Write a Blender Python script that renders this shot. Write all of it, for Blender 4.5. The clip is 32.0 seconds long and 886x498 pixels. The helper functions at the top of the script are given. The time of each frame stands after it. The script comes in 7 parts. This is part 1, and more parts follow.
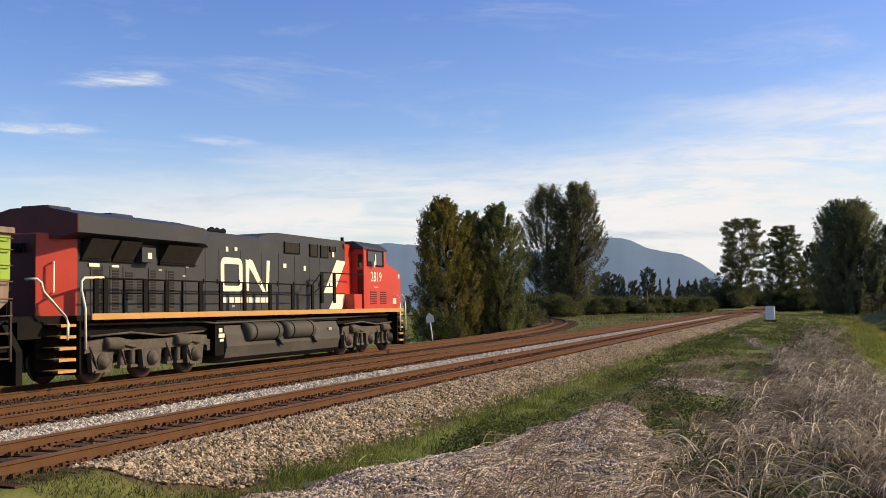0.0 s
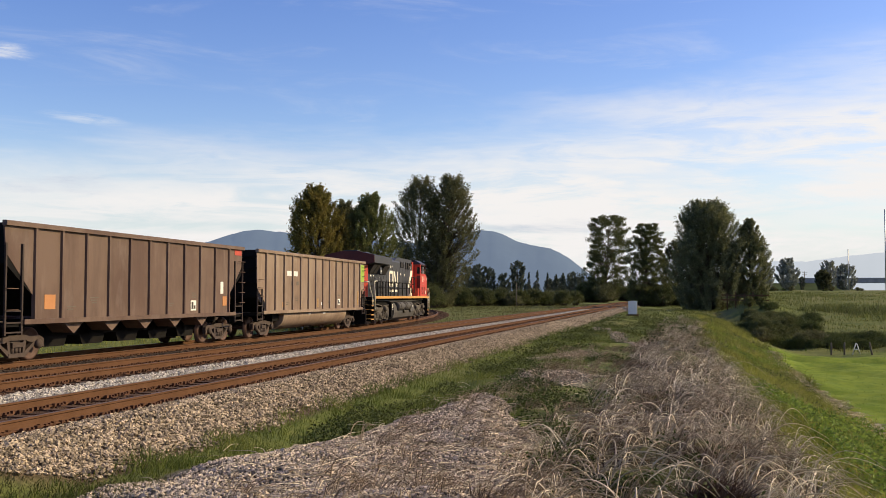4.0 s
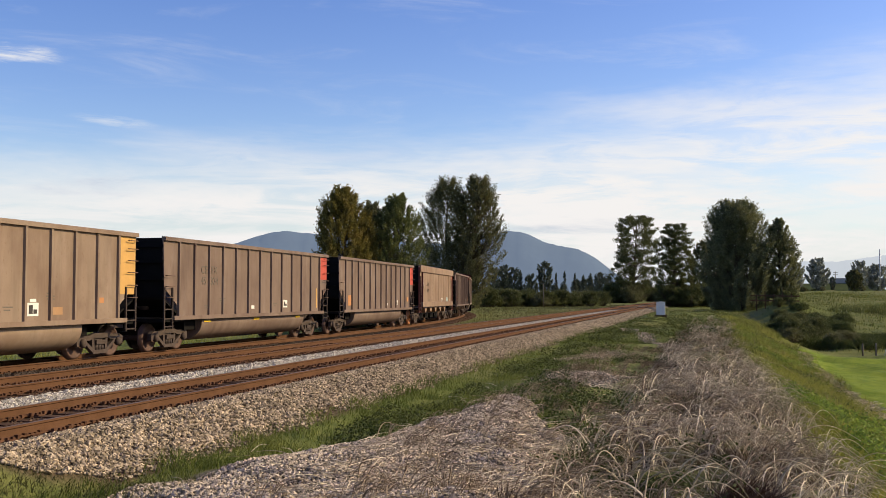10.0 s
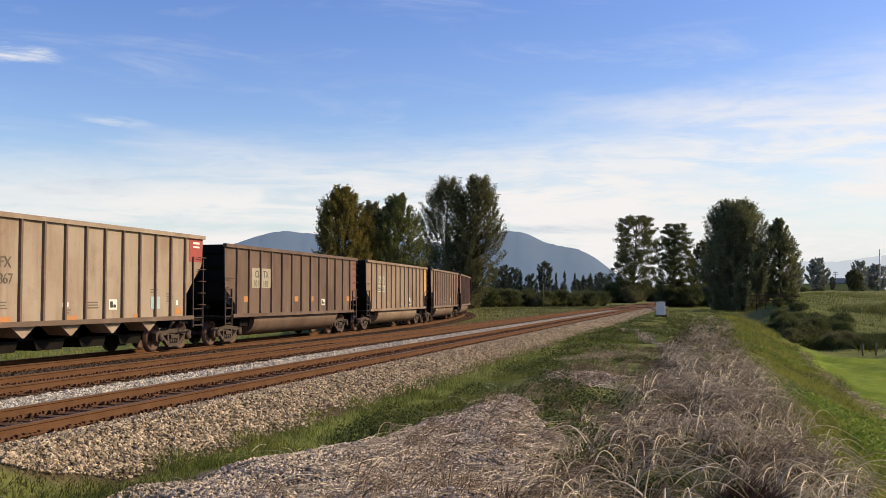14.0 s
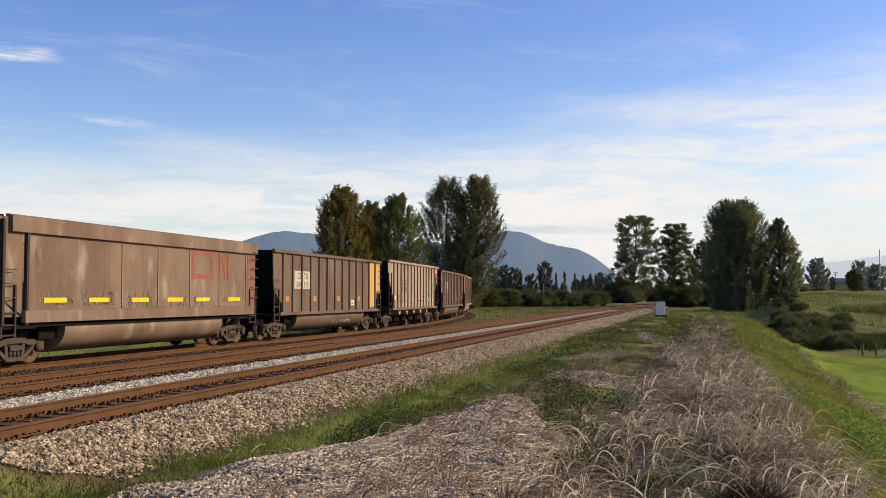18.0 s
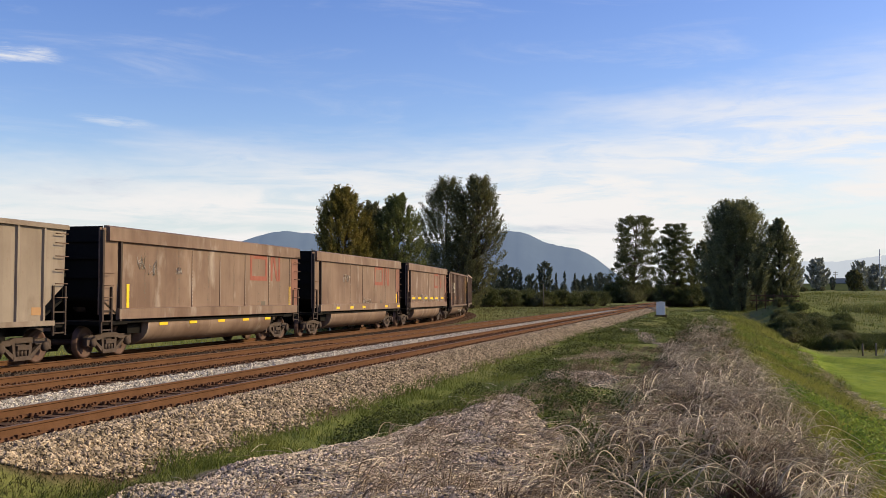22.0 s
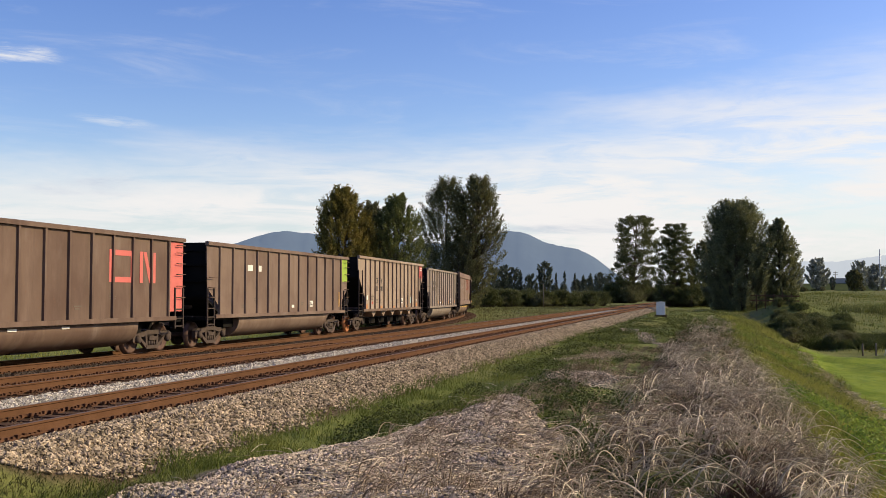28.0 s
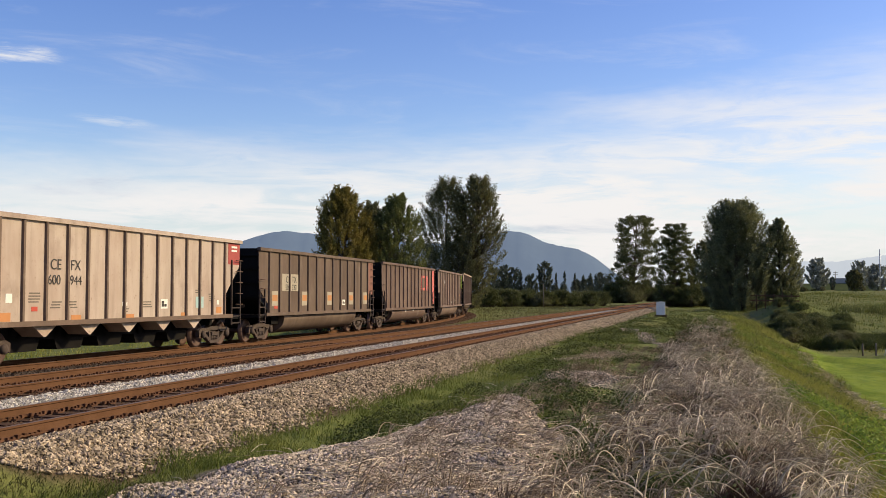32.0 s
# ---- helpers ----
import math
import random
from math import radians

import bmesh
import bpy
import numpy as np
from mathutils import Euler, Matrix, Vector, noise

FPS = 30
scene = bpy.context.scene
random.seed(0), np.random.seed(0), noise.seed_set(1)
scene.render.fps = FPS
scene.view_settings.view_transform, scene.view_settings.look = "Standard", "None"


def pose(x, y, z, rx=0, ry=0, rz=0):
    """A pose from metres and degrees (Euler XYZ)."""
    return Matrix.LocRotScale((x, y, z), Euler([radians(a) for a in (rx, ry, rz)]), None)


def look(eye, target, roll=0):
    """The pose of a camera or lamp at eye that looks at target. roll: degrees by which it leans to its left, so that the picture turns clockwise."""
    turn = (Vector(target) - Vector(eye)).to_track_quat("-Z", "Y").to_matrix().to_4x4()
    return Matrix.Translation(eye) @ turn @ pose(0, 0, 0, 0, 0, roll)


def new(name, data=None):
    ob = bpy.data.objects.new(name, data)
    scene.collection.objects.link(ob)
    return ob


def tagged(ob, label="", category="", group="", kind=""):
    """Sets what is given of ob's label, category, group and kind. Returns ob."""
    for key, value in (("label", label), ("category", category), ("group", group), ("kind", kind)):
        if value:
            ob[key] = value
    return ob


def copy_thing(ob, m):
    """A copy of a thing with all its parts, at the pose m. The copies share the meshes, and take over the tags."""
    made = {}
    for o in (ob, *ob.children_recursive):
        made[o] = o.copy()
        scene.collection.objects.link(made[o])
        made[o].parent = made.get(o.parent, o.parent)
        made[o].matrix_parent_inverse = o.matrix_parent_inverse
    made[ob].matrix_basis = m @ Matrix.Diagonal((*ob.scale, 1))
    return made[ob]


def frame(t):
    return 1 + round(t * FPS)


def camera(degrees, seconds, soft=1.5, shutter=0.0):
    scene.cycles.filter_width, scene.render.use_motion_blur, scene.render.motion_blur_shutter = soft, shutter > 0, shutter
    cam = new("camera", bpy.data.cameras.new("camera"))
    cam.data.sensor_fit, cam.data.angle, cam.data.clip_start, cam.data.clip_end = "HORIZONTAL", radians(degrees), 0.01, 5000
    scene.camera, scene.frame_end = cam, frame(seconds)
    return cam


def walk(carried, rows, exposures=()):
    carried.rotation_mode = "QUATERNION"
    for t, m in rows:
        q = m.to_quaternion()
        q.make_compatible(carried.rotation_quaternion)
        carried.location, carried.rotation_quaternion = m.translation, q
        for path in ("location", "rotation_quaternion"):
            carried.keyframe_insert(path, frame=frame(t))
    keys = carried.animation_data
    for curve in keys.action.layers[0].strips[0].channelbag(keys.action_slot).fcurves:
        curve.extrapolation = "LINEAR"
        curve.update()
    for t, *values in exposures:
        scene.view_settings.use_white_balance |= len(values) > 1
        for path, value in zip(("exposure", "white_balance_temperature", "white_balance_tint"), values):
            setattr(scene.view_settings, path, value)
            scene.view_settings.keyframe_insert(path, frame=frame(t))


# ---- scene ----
# Railway line with three parallel tracks along +y; z = 0 is the top of the rails.
EYE = (0.0, 0.0, 1.77)
cam = camera(47.27, 32.0, soft=0.85)


def aim(yaw, tilt, lean):
    """Camera pose: yaw to the right of the track's direction, tilt up, lean of the picture clockwise, in degrees."""
    y, p = radians(yaw), radians(tilt)
    to = Vector(EYE) + Vector((math.sin(y) * math.cos(p), math.cos(y) * math.cos(p), math.sin(p)))
    return look(EYE, to, lean)


walk(cam, [(t, aim(a, b, c)) for t, a, b, c in (
    (0.0, -19.908, 3.292, -1.038), (0.5, -17.33, 3.139, -0.693), (1.0, -15.393, 3.01, -0.13),
    (1.5, -13.91, 2.89, 0.36), (2.0, -13.059, 2.786, 0.41), (2.5, -12.93, 2.805, 0.282),
    (3.0, -12.345, 2.703, 0.16), (3.5, -12.354, 2.66, 0.12), (4.5, -13.4, 2.69, 0.02), (5.5, -14.41, 2.74, -0.03),
    (6.0, -14.225, 2.71, 0.0), (20.0, -14.225, 2.71, 0.0), (32.0, -14.225, 2.71, 0.0))],
     exposures=[(0.0, 0.0, 7350, 11), (32.0, 0.0, 7350, 11)])

# ---- daylight ----
SUN_AZ, SUN_EL = radians(66), radians(28)   # clockwise from +y; height
sun_dir = Vector((math.sin(SUN_AZ) * math.cos(SUN_EL), math.cos(SUN_AZ) * math.cos(SUN_EL), math.sin(SUN_EL)))
sun = new("sun", bpy.data.lights.new("sun", "SUN"))
sun.data.energy, sun.data.angle, sun.data.color = 5.0, radians(0.6), (1.0, 0.85, 0.57)
sun.matrix_world = look((0, 0, 60), Vector((0, 0, 60)) - sun_dir)

world = bpy.data.worlds.new("world")
scene.world = world
world.use_nodes = True


def sky_nodes():
    nt = world.node_tree
    nt.nodes.clear()
    N = nt.nodes.new
    L = nt.links.new
    out, bg = N("ShaderNodeOutputWorld"), N("ShaderNodeBackground")
    sky = N("ShaderNodeTexSky")
    sky.sky_type, sky.sun_disc, sky.sun_elevation, sky.sun_rotation = "NISHITA", False, SUN_EL, SUN_AZ
    sky.air_density, sky.dust_density, sky.ozone_density = 1.0, 0.6, 2.5
    tc = N("ShaderNodeTexCoord")
    sep = N("ShaderNodeSeparateXYZ")
    L(tc.outputs["Generated"], sep.inputs[0])

    def maths(op, a, b=None, clamp=False):
        n = N("ShaderNodeMath")
        n.operation, n.use_clamp = op, clamp
        for i, v in enumerate((a, b)):
            if v is None:
                continue
            if isinstance(v, (int, float)):
                n.inputs[i].default_value = v
            else:
                L(v, n.inputs[i])
        return n.outputs[0]

    def ramp(src, lo, hi):
        n = N("ShaderNodeMapRange")
        n.interpolation_type = "SMOOTHSTEP"
        L(src, n.inputs[0])
        n.inputs[1].default_value, n.inputs[2].default_value = lo, hi
        return n.outputs[0]

    # cloud sheet by bearing and height: thick below a line that climbs towards the sun's side, streaked along it
    az = maths("ARCTAN2", sep.outputs[0], sep.outputs[1])
    el = maths("ARCSINE", sep.outputs[2])
    com = N("ShaderNodeCombineXYZ")
    L(az, com.inputs[0]), L(el, com.inputs[1])
    mp = N("ShaderNodeMapping")
    mp.inputs["Rotation"].default_value = (0, 0, radians(-7))
    mp.inputs["Scale"].default_value = (5.0, 30.0, 1)
    L(com.outputs[0], mp.inputs[0])

    def streaks(scale, detail, distort, shift):
        n = N("ShaderNodeTexNoise")
        n.noise_dimensions = "4D"
        n.inputs["W"].default_value = shift
        L(mp.outputs[0], n.inputs["Vector"])
        n.inputs["Scale"].default_value, n.inputs["Detail"].default_value, n.inputs["Distortion"].default_value = scale, detail, distort
        n.inputs["Roughness"].default_value = 0.62
        return n.outputs["Fac"]

    n1, n2, n3 = streaks(0.55, 5, 0.4, 1.3), streaks(1.6, 7, 0.7, 4.0), streaks(0.9, 8, 1.2, 7.7)
    edge = maths("ADD", maths("MULTIPLY", maths("MINIMUM", maths("MAXIMUM", az, -0.8), 0.35), 0.085), 0.198)   # rim of the sheet, radians
    edge = maths("ADD", edge, maths("MULTIPLY", maths("MAXIMUM", maths("ADD", maths("MINIMUM", az, 0.35), 0.2), 0.0), 0.05))
    depth = maths("SUBTRACT", edge, el)
    depth = maths("ADD", depth, maths("MULTIPLY", maths("SUBTRACT", n1, 0.5), 0.16))
    depth = maths("ADD", depth, maths("MULTIPLY", maths("SUBTRACT", n2, 0.5), 0.06))
    sheet = maths("MULTIPLY", ramp(depth, -0.02, 0.085), maths("SUBTRACT", 0.98, maths("MULTIPLY", ramp(n2, 0.44, 0.64), 0.6)))
    n4 = streaks(0.75, 4, 0.25, 12.0)
    sheet = maths("MULTIPLY", sheet, maths("SUBTRACT", 1.0, maths("MULTIPLY", ramp(n4, 0.5, 0.66), 0.45)))
    wisps = maths("MULTIPLY", ramp(n3, 0.5, 0.85), 0.28)
    cover = maths("MAXIMUM", sheet, wisps)
    hue = N("ShaderNodeHueSaturation")
    hue.inputs["Hue"].default_value, hue.inputs["Saturation"].default_value, hue.inputs["Value"].default_value = 0.523, 1.3, 1.46
    L(sky.outputs[0], hue.inputs["Color"])
    mix = N("ShaderNodeMix")
    mix.data_type = "RGBA"
    L(cover, mix.inputs["Factor"])
    haze = N("ShaderNodeMix")
    haze.data_type = "RGBA"
    L(maths("MULTIPLY", maths("SUBTRACT", 1.0, ramp(el, 0.0, 0.17)), 0.85), haze.inputs["Factor"])
    L(hue.outputs[0], haze.inputs[6])
    haze.inputs[7].default_value = (4.1, 5.0, 6.3, 1)
    L(haze.outputs[2], mix.inputs[6])
    mix.inputs[7].default_value = (6.6, 6.9, 7.5, 1)

    n5 = streaks(3.4, 6, 0.8, 21.0)

    def cloud(az0, el0, half, thick, tilt, soft):
        """A long cloud of its own: bearing and height of its middle, half length, half thickness and tilt in degrees."""
        u = maths("SUBTRACT", az, radians(az0))
        w = maths("ADD", maths("SUBTRACT", el, radians(el0)), maths("MULTIPLY", u, -tilt))
        w = maths("ADD", w, maths("MULTIPLY", maths("SUBTRACT", n3, 0.5), radians(thick) * 5.0))
        q = maths("ADD", maths("POWER", maths("ABSOLUTE", maths("DIVIDE", u, radians(half))), 2.0), maths("POWER", maths("ABSOLUTE", maths("DIVIDE", w, radians(thick))), 2.0))
        thin = maths("MULTIPLY", ramp(n2, 0.3, 0.62), ramp(n5, 0.32, 0.6))
        return maths("MULTIPLY", maths("MULTIPLY", maths("SUBTRACT", 1.0, ramp(q, -0.3, 1.3)), thin), soft)

    sky_now = mix.outputs[2]
    for spot, colour in ((cloud(-37.6, 12.6, 3.0, 0.55, 0.06, 1.0), (6.6, 7.0, 7.6, 1)), (cloud(-42.5, 9.9, 4.2, 0.3, 0.0, 0.8), (6.4, 6.9, 7.5, 1)),
                         (cloud(-32.4, 9.4, 2.4, 0.25, -0.06, 0.5), (6.3, 6.8, 7.5, 1)), (cloud(-33.6, 5.85, 3.4, 0.7, 0.0, 1.0), (4.1, 4.9, 6.4, 1)),
                         (cloud(-7.0, 3.9, 4.4, 0.5, 0.03, 1.0), (4.3, 5.0, 6.2, 1)), (cloud(-22.0, 8.3, 7.0, 0.5, -0.03, 0.45), (3.6, 4.8, 7.2, 1))):
        over = N("ShaderNodeMix")
        over.data_type = "RGBA"
        L(spot, over.inputs["Factor"]), L(sky_now, over.inputs[6])
        over.inputs[7].default_value = colour
        sky_now = over.outputs[2]
    L(sky_now, bg.inputs[0])
    bg.inputs[1].default_value = 0.13
    L(bg.outputs[0], out.inputs[0])


sky_nodes()


# ---- materials ----
def material(name, colour, rough=0.8, metal=0.0, dark=0.75, scale=2.0, fine=30.0, bump=0.15, spec=0.3, tint=None, tint_at=(0.55, 0.75),
             per_object=0.0, per_island=0.0, stretch=(1, 1, 1), translucent=0.0, bump_dist=0.02):
    """Base colour with variation at two scales, an optional second colour in patches, relief from the fine scale."""
    m = bpy.data.materials.new(name)
    m.use_nodes = True
    nt = m.node_tree
    N, L = nt.nodes.new, nt.links.new
    b = nt.nodes["Principled BSDF"]
    b.inputs["Roughness"].default_value, b.inputs["Metallic"].default_value = rough, metal
    b.inputs["Specular IOR Level"].default_value = spec
    tc, mp = N("ShaderNodeTexCoord"), N("ShaderNodeMapping")
    mp.inputs["Scale"].default_value = stretch
    L(tc.outputs["Object"], mp.inputs[0])
    big, small = N("ShaderNodeTexNoise"), N("ShaderNodeTexNoise")
    for n, s in ((big, scale), (small, fine)):
        L(mp.outputs[0], n.inputs["Vector"])
        n.inputs["Scale"].default_value, n.inputs["Detail"].default_value, n.inputs["Roughness"].default_value = s, 5, 0.62

    def mixed(f, a, c):
        x = N("ShaderNodeMix")
        x.data_type = "RGBA"
        if isinstance(f, float):
            x.inputs["Factor"].default_value = f
        else:
            L(f, x.inputs["Factor"])
        for i, v in ((6, a), (7, c)):
            if isinstance(v, tuple):
                x.inputs[i].default_value = (*v, 1)
            else:
                L(v, x.inputs[i])
        return x.outputs[2]

    def ranged(src, lo, hi, to0=0.0, to1=1.0):
        r = N("ShaderNodeMapRange")
        L(src, r.inputs[0])
        for i, v in enumerate((lo, hi, to0, to1)):
            r.inputs[i + 1].default_value = v
        return r.outputs[0]

    shade = tuple(c * dark for c in colour)
    col = mixed(ranged(big.outputs["Fac"], 0.35, 0.65), shade, colour)
    if tint:
        col = mixed(ranged(big.outputs["Fac"], *tint_at), col, tint)
    col = mixed(ranged(small.outputs["Fac"], 0.3, 0.7, 0.0, 0.5), col, shade)
    if per_object or per_island:
        src = N("ShaderNodeObjectInfo").outputs["Random"] if per_object else N("ShaderNodeNewGeometry").outputs["Random Per Island"]
        amount = per_object or per_island
        hsv = N("ShaderNodeHueSaturation")
        L(ranged(src, 0, 1, 1 - amount, 1 + amount), hsv.inputs["Value"])
        L(col, hsv.inputs["Color"])
        col = hsv.outputs[0]
    L(col, b.inputs["Base Color"])
    if bump:
        bp = N("ShaderNodeBump")
        bp.inputs["Strength"].default_value, bp.inputs["Distance"].default_value = bump, bump_dist
        L(small.outputs["Fac"], bp.inputs["Height"])
        L(bp.outputs[0], b.inputs["Normal"])
    if translucent:
        tr, ad = N("ShaderNodeBsdfTranslucent"), N("ShaderNodeMixShader")
        L(col, tr.inputs[0])
        ad.inputs[0].default_value = translucent
        L(b.outputs[0], ad.inputs[1]), L(tr.outputs[0], ad.inputs[2])
        L(ad.outputs[0], nt.nodes["Material Output"].inputs["Surface"])
    return m


M = {}
M["rail"] = material("rusty_rail", (0.138, 0.069, 0.037), 0.85, 0.0, 0.7, 1.5, 40, 0.2, tint=(0.125, 0.066, 0.04), spec=0.06)
M["railtop"] = material("worn_rail_head", (0.20, 0.14, 0.105), 0.55, 0.3, 0.8, 1.0, 20, 0.05)
M["tie"] = material("creosoted_wood", (0.115, 0.068, 0.043), 0.9, 0, 0.65, 2, 18, 0.5, per_object=0.25, stretch=(0.3, 3, 3), spec=0.06)
M["plate"] = material("rusty_plate", (0.13, 0.065, 0.038), 0.85, 0, 0.6, 4, 40, 0.2, per_island=0.3, spec=0.06)
M["stone"] = material("crushed_rock", (0.48, 0.38, 0.26), 0.9, 0, 0.5, 3, 25, 0.3, per_island=0.7, spec=0.06)
M["coal"] = material("coal", (0.02, 0.02, 0.02), 0.7, 0, 0.5, 3, 20, 0.6)


# ---- mesh tools ----
class Geo:
    """Collects boxes, prisms and tubes into one mesh."""

    def __init__(self):
        self.v, self.f, self.smooth = [], [], []

    def add(self, verts, faces, smooth=False):
        n = len(self.v)
        self.v += [tuple(p) for p in verts]
        self.f += [tuple(i + n for i in f) for f in faces]
        self.smooth += [smooth] * len(faces)
        return self

    def box(self, x0, x1, y0, y1, z0, z1, m=None):
        p = [Vector((x, y, z)) for z in (z0, z1) for y in (y0, y1) for x in (x0, x1)]
        if m:
            p = [m @ q for q in p]
        return self.add(p, [(0, 2, 3, 1), (4, 5, 7, 6), (0, 1, 5, 4), (2, 6, 7, 3), (0, 4, 6, 2), (1, 3, 7, 5)])

    def prism(self, outline, a, b, axis="y", m=None, smooth=False):
        """outline: (u, w) points; swept from a to b along the axis. y: (x, z); x: (y, z); z: (x, y)."""
        k = len(outline)
        put = {"y": lambda u, w, s: (u, s, w), "x": lambda u, w, s: (s, u, w), "z": lambda u, w, s: (u, w, s)}[axis]
        p = [Vector(put(u, w, s)) for s in (a, b) for u, w in outline]
        if m:
            p = [m @ q for q in p]
        self.add(p, [(i, (i + 1) % k, k + (i + 1) % k, k + i) for i in range(k)], smooth)
        n = len(self.v) - 2 * k
        if smooth:
            n += 2 * k
            self.v += [tuple(q) for q in p]
        self.f += [tuple(n + i for i in range(k))[::-1], tuple(n + k + i for i in range(k))]
        self.smooth += [False, False]
        return self

    def tube(self, pts, r, sides=6, smooth=True):
        """A round bar along the points."""
        pts = [Vector(p) for p in pts]
        rings = []
        for i, p in enumerate(pts):
            d = (pts[min(i + 1, len(pts) - 1)] - pts[max(i - 1, 0)]).normalized()
            u = d.orthogonal().normalized() if abs(d.z) > 0.9 else d.cross(Vector((0, 0, 1))).normalized()
            w = d.cross(u)
            rr = float(r[i] if isinstance(r, (list, tuple)) else r)
            rings.append([p + rr * (math.cos(2 * math.pi * k / sides) * u + math.sin(2 * math.pi * k / sides) * w) for k in range(sides)])
        f = []
        for i in range(len(pts) - 1):
            for k in range(sides):
                f.append((i * sides + k, i * sides + (k + 1) % sides, (i + 1) * sides + (k + 1) % sides, (i + 1) * sides + k))
        f += [tuple(range(sides))[::-1], tuple((len(pts) - 1) * sides + k for k in range(sides))]
        return self.add([q for ring in rings for q in ring], f, smooth)

    def turned(self, profile, sides=24, m=None, axis="x"):
        """A body turned about an axis; profile: (radius, place along the axis)."""
        p, k = [], len(profile)
        for i in range(sides):
            a = 2 * math.pi * i / sides
            for r, s in profile:
                q = Vector((s, r * math.cos(a), r * math.sin(a))) if axis == "x" else Vector((r * math.cos(a), r * math.sin(a), s)) if axis == "z" else Vector((r * math.sin(a), s, r * math.cos(a)))
                p.append(m @ q if m else q)
        f = [(i * k + j, ((i + 1) % sides) * k + j, ((i + 1) % sides) * k + j + 1, i * k + j + 1) for i in range(sides) for j in range(k - 1)]
        n = len(self.v)
        self.add(p, f, True)
        for j in (0, k - 1):
            if profile[j][0] > 1e-4:
                self.f.append(tuple(n + i * k + j for i in range(sides)))
                self.smooth.append(False)
        return self

    def mesh(self, name, mat=None):
        me = bpy.data.meshes.new(name)
        me.from_pydata(self.v, [], self.f)
        me.polygons.foreach_set("use_smooth", self.smooth)
        bm = bmesh.new()
        bm.from_mesh(me)
        bmesh.ops.recalc_face_normals(bm, faces=bm.faces)
        bm.to_mesh(me)
        bm.free()
        if mat:
            me.materials.append(mat)
        return me


def part(name, geo, mat, parent, label="", at=None):
    """ONE mesh object under a thing or a part. geo: a Geo, or a mesh that alike pieces share."""
    me = geo.mesh(name, mat) if isinstance(geo, Geo) else geo
    ob = new(name, me)
    ob.parent = parent
    if at is not None:
        ob.matrix_basis = at
    if mat and (not me.materials or me.materials[0] != mat):
        if not me.materials:
            me.materials.append(mat)
        else:
            ob.material_slots[0].link = "OBJECT"
            ob.material_slots[0].material = mat
    if label:
        ob["label"] = label
    return ob


def thing(name, label, category, at=None, group="", kind=""):
    ob = tagged(new(name), label, category, group, kind)
    if at is not None:
        ob.matrix_basis = at
    return ob


def quick(name, verts, faces, mat, smooth=False):
    """A mesh from number arrays, for large amounts. faces: one array with 3 or 4 columns."""
    me = bpy.data.meshes.new(name)
    verts, faces = np.asarray(verts, np.float32), np.asarray(faces, np.int32)
    n, k = faces.shape
    me.vertices.add(len(verts))
    me.vertices.foreach_set("co", verts.ravel())
    me.loops.add(n * k)
    me.loops.foreach_set("vertex_index", faces.ravel())
    me.polygons.add(n)
    me.polygons.foreach_set("loop_start", np.arange(0, n * k, k, dtype=np.int32))
    me.polygons.foreach_set("use_smooth", np.full(n, smooth))
    me.update(calc_edges=True)
    me.materials.append(mat)
    return me


# ---- the line ----
NEAR, MID, FAR = -9.94, -14.16, -18.01    # centre lines of the three tracks
CURVE_AT, CURVE_EASE, CURVE_R = 32.1, 20.0, 286.8
STEP = 0.5
_line = []
_x, _y, _a, _s = FAR, -330.0, 0.0, -330.0
while _s < 420:
    _line.append((_x, _y, _a))
    _a += STEP * min(max((_s - CURVE_AT) / CURVE_EASE, 0), 1) / CURVE_R
    _x, _y, _s = _x - STEP * math.sin(_a), _y + STEP * math.cos(_a), _s + STEP


def far_track(s):
    """Centre of the far track at s metres along it (s = y while it is straight): x, y, turn to the left in radians."""
    f = (s + 330.0) / STEP
    i = min(max(int(f), 0), len(_line) - 2)
    k = f - i
    return tuple(p + k * (q - p) for p, q in zip(_line[i], _line[i + 1]))


# ---- ground ----
def fade(x, a, b):
    t = np.clip((x - a) / (b - a), 0, 1)
    return t * t * (3 - 2 * t)


def waves(x, y, s, seed=0):
    """Soft uneven relief from crossed waves, about -1 to 1."""
    r = np.random.RandomState(seed)
    z = 0
    for k in range(7):
        a, f, p = r.uniform(0, 6.3), s * r.uniform(0.5, 2.0), r.uniform(0, 6.3)
        z = z + np.sin((x * math.cos(a) + y * math.sin(a)) * f + p + 1.3 * np.sin((x * math.sin(a) - y * math.cos(a)) * f * 0.6))
    return z / 4


PROFILE_X = (-400, -60, -26, -22.5, -20.6, -8.55, -7.6, -6.6, -5.0, -2.0, 0.5, 2.4, 5.0, 7.2, 9.0, 400)
PROFILE_Z = (-1.6, -1.3, -1.0, -0.9, -0.21, -0.21, -0.72, -0.86, -0.86, -0.75, -0.85, -1.5, -2.7, -3.35, -3.45, -3.45)


def shift_left(y):
    """How far the bed's left edge gives way to the curving track."""
    s = np.clip(y - CURVE_AT - 8, 0, 260)
    return s * s / (2 * CURVE_R)


def heap_edge(x, y):
    """0 along the ridge of the near gravel heap, 1 at its foot."""
    half = np.interp(y, (6, 9, 12, 14, 16, 19, 22.5, 24), (1.0, 2.9, 2.75, 2.5, 2.05, 1.4, 0.25, 0.2))
    return np.abs(x + 4.15 + 0.12 * np.sin(1.7 * y) + 0.08 * np.sin(3.9 * y + x)) / half + 3 * fade(y, 22, 24)


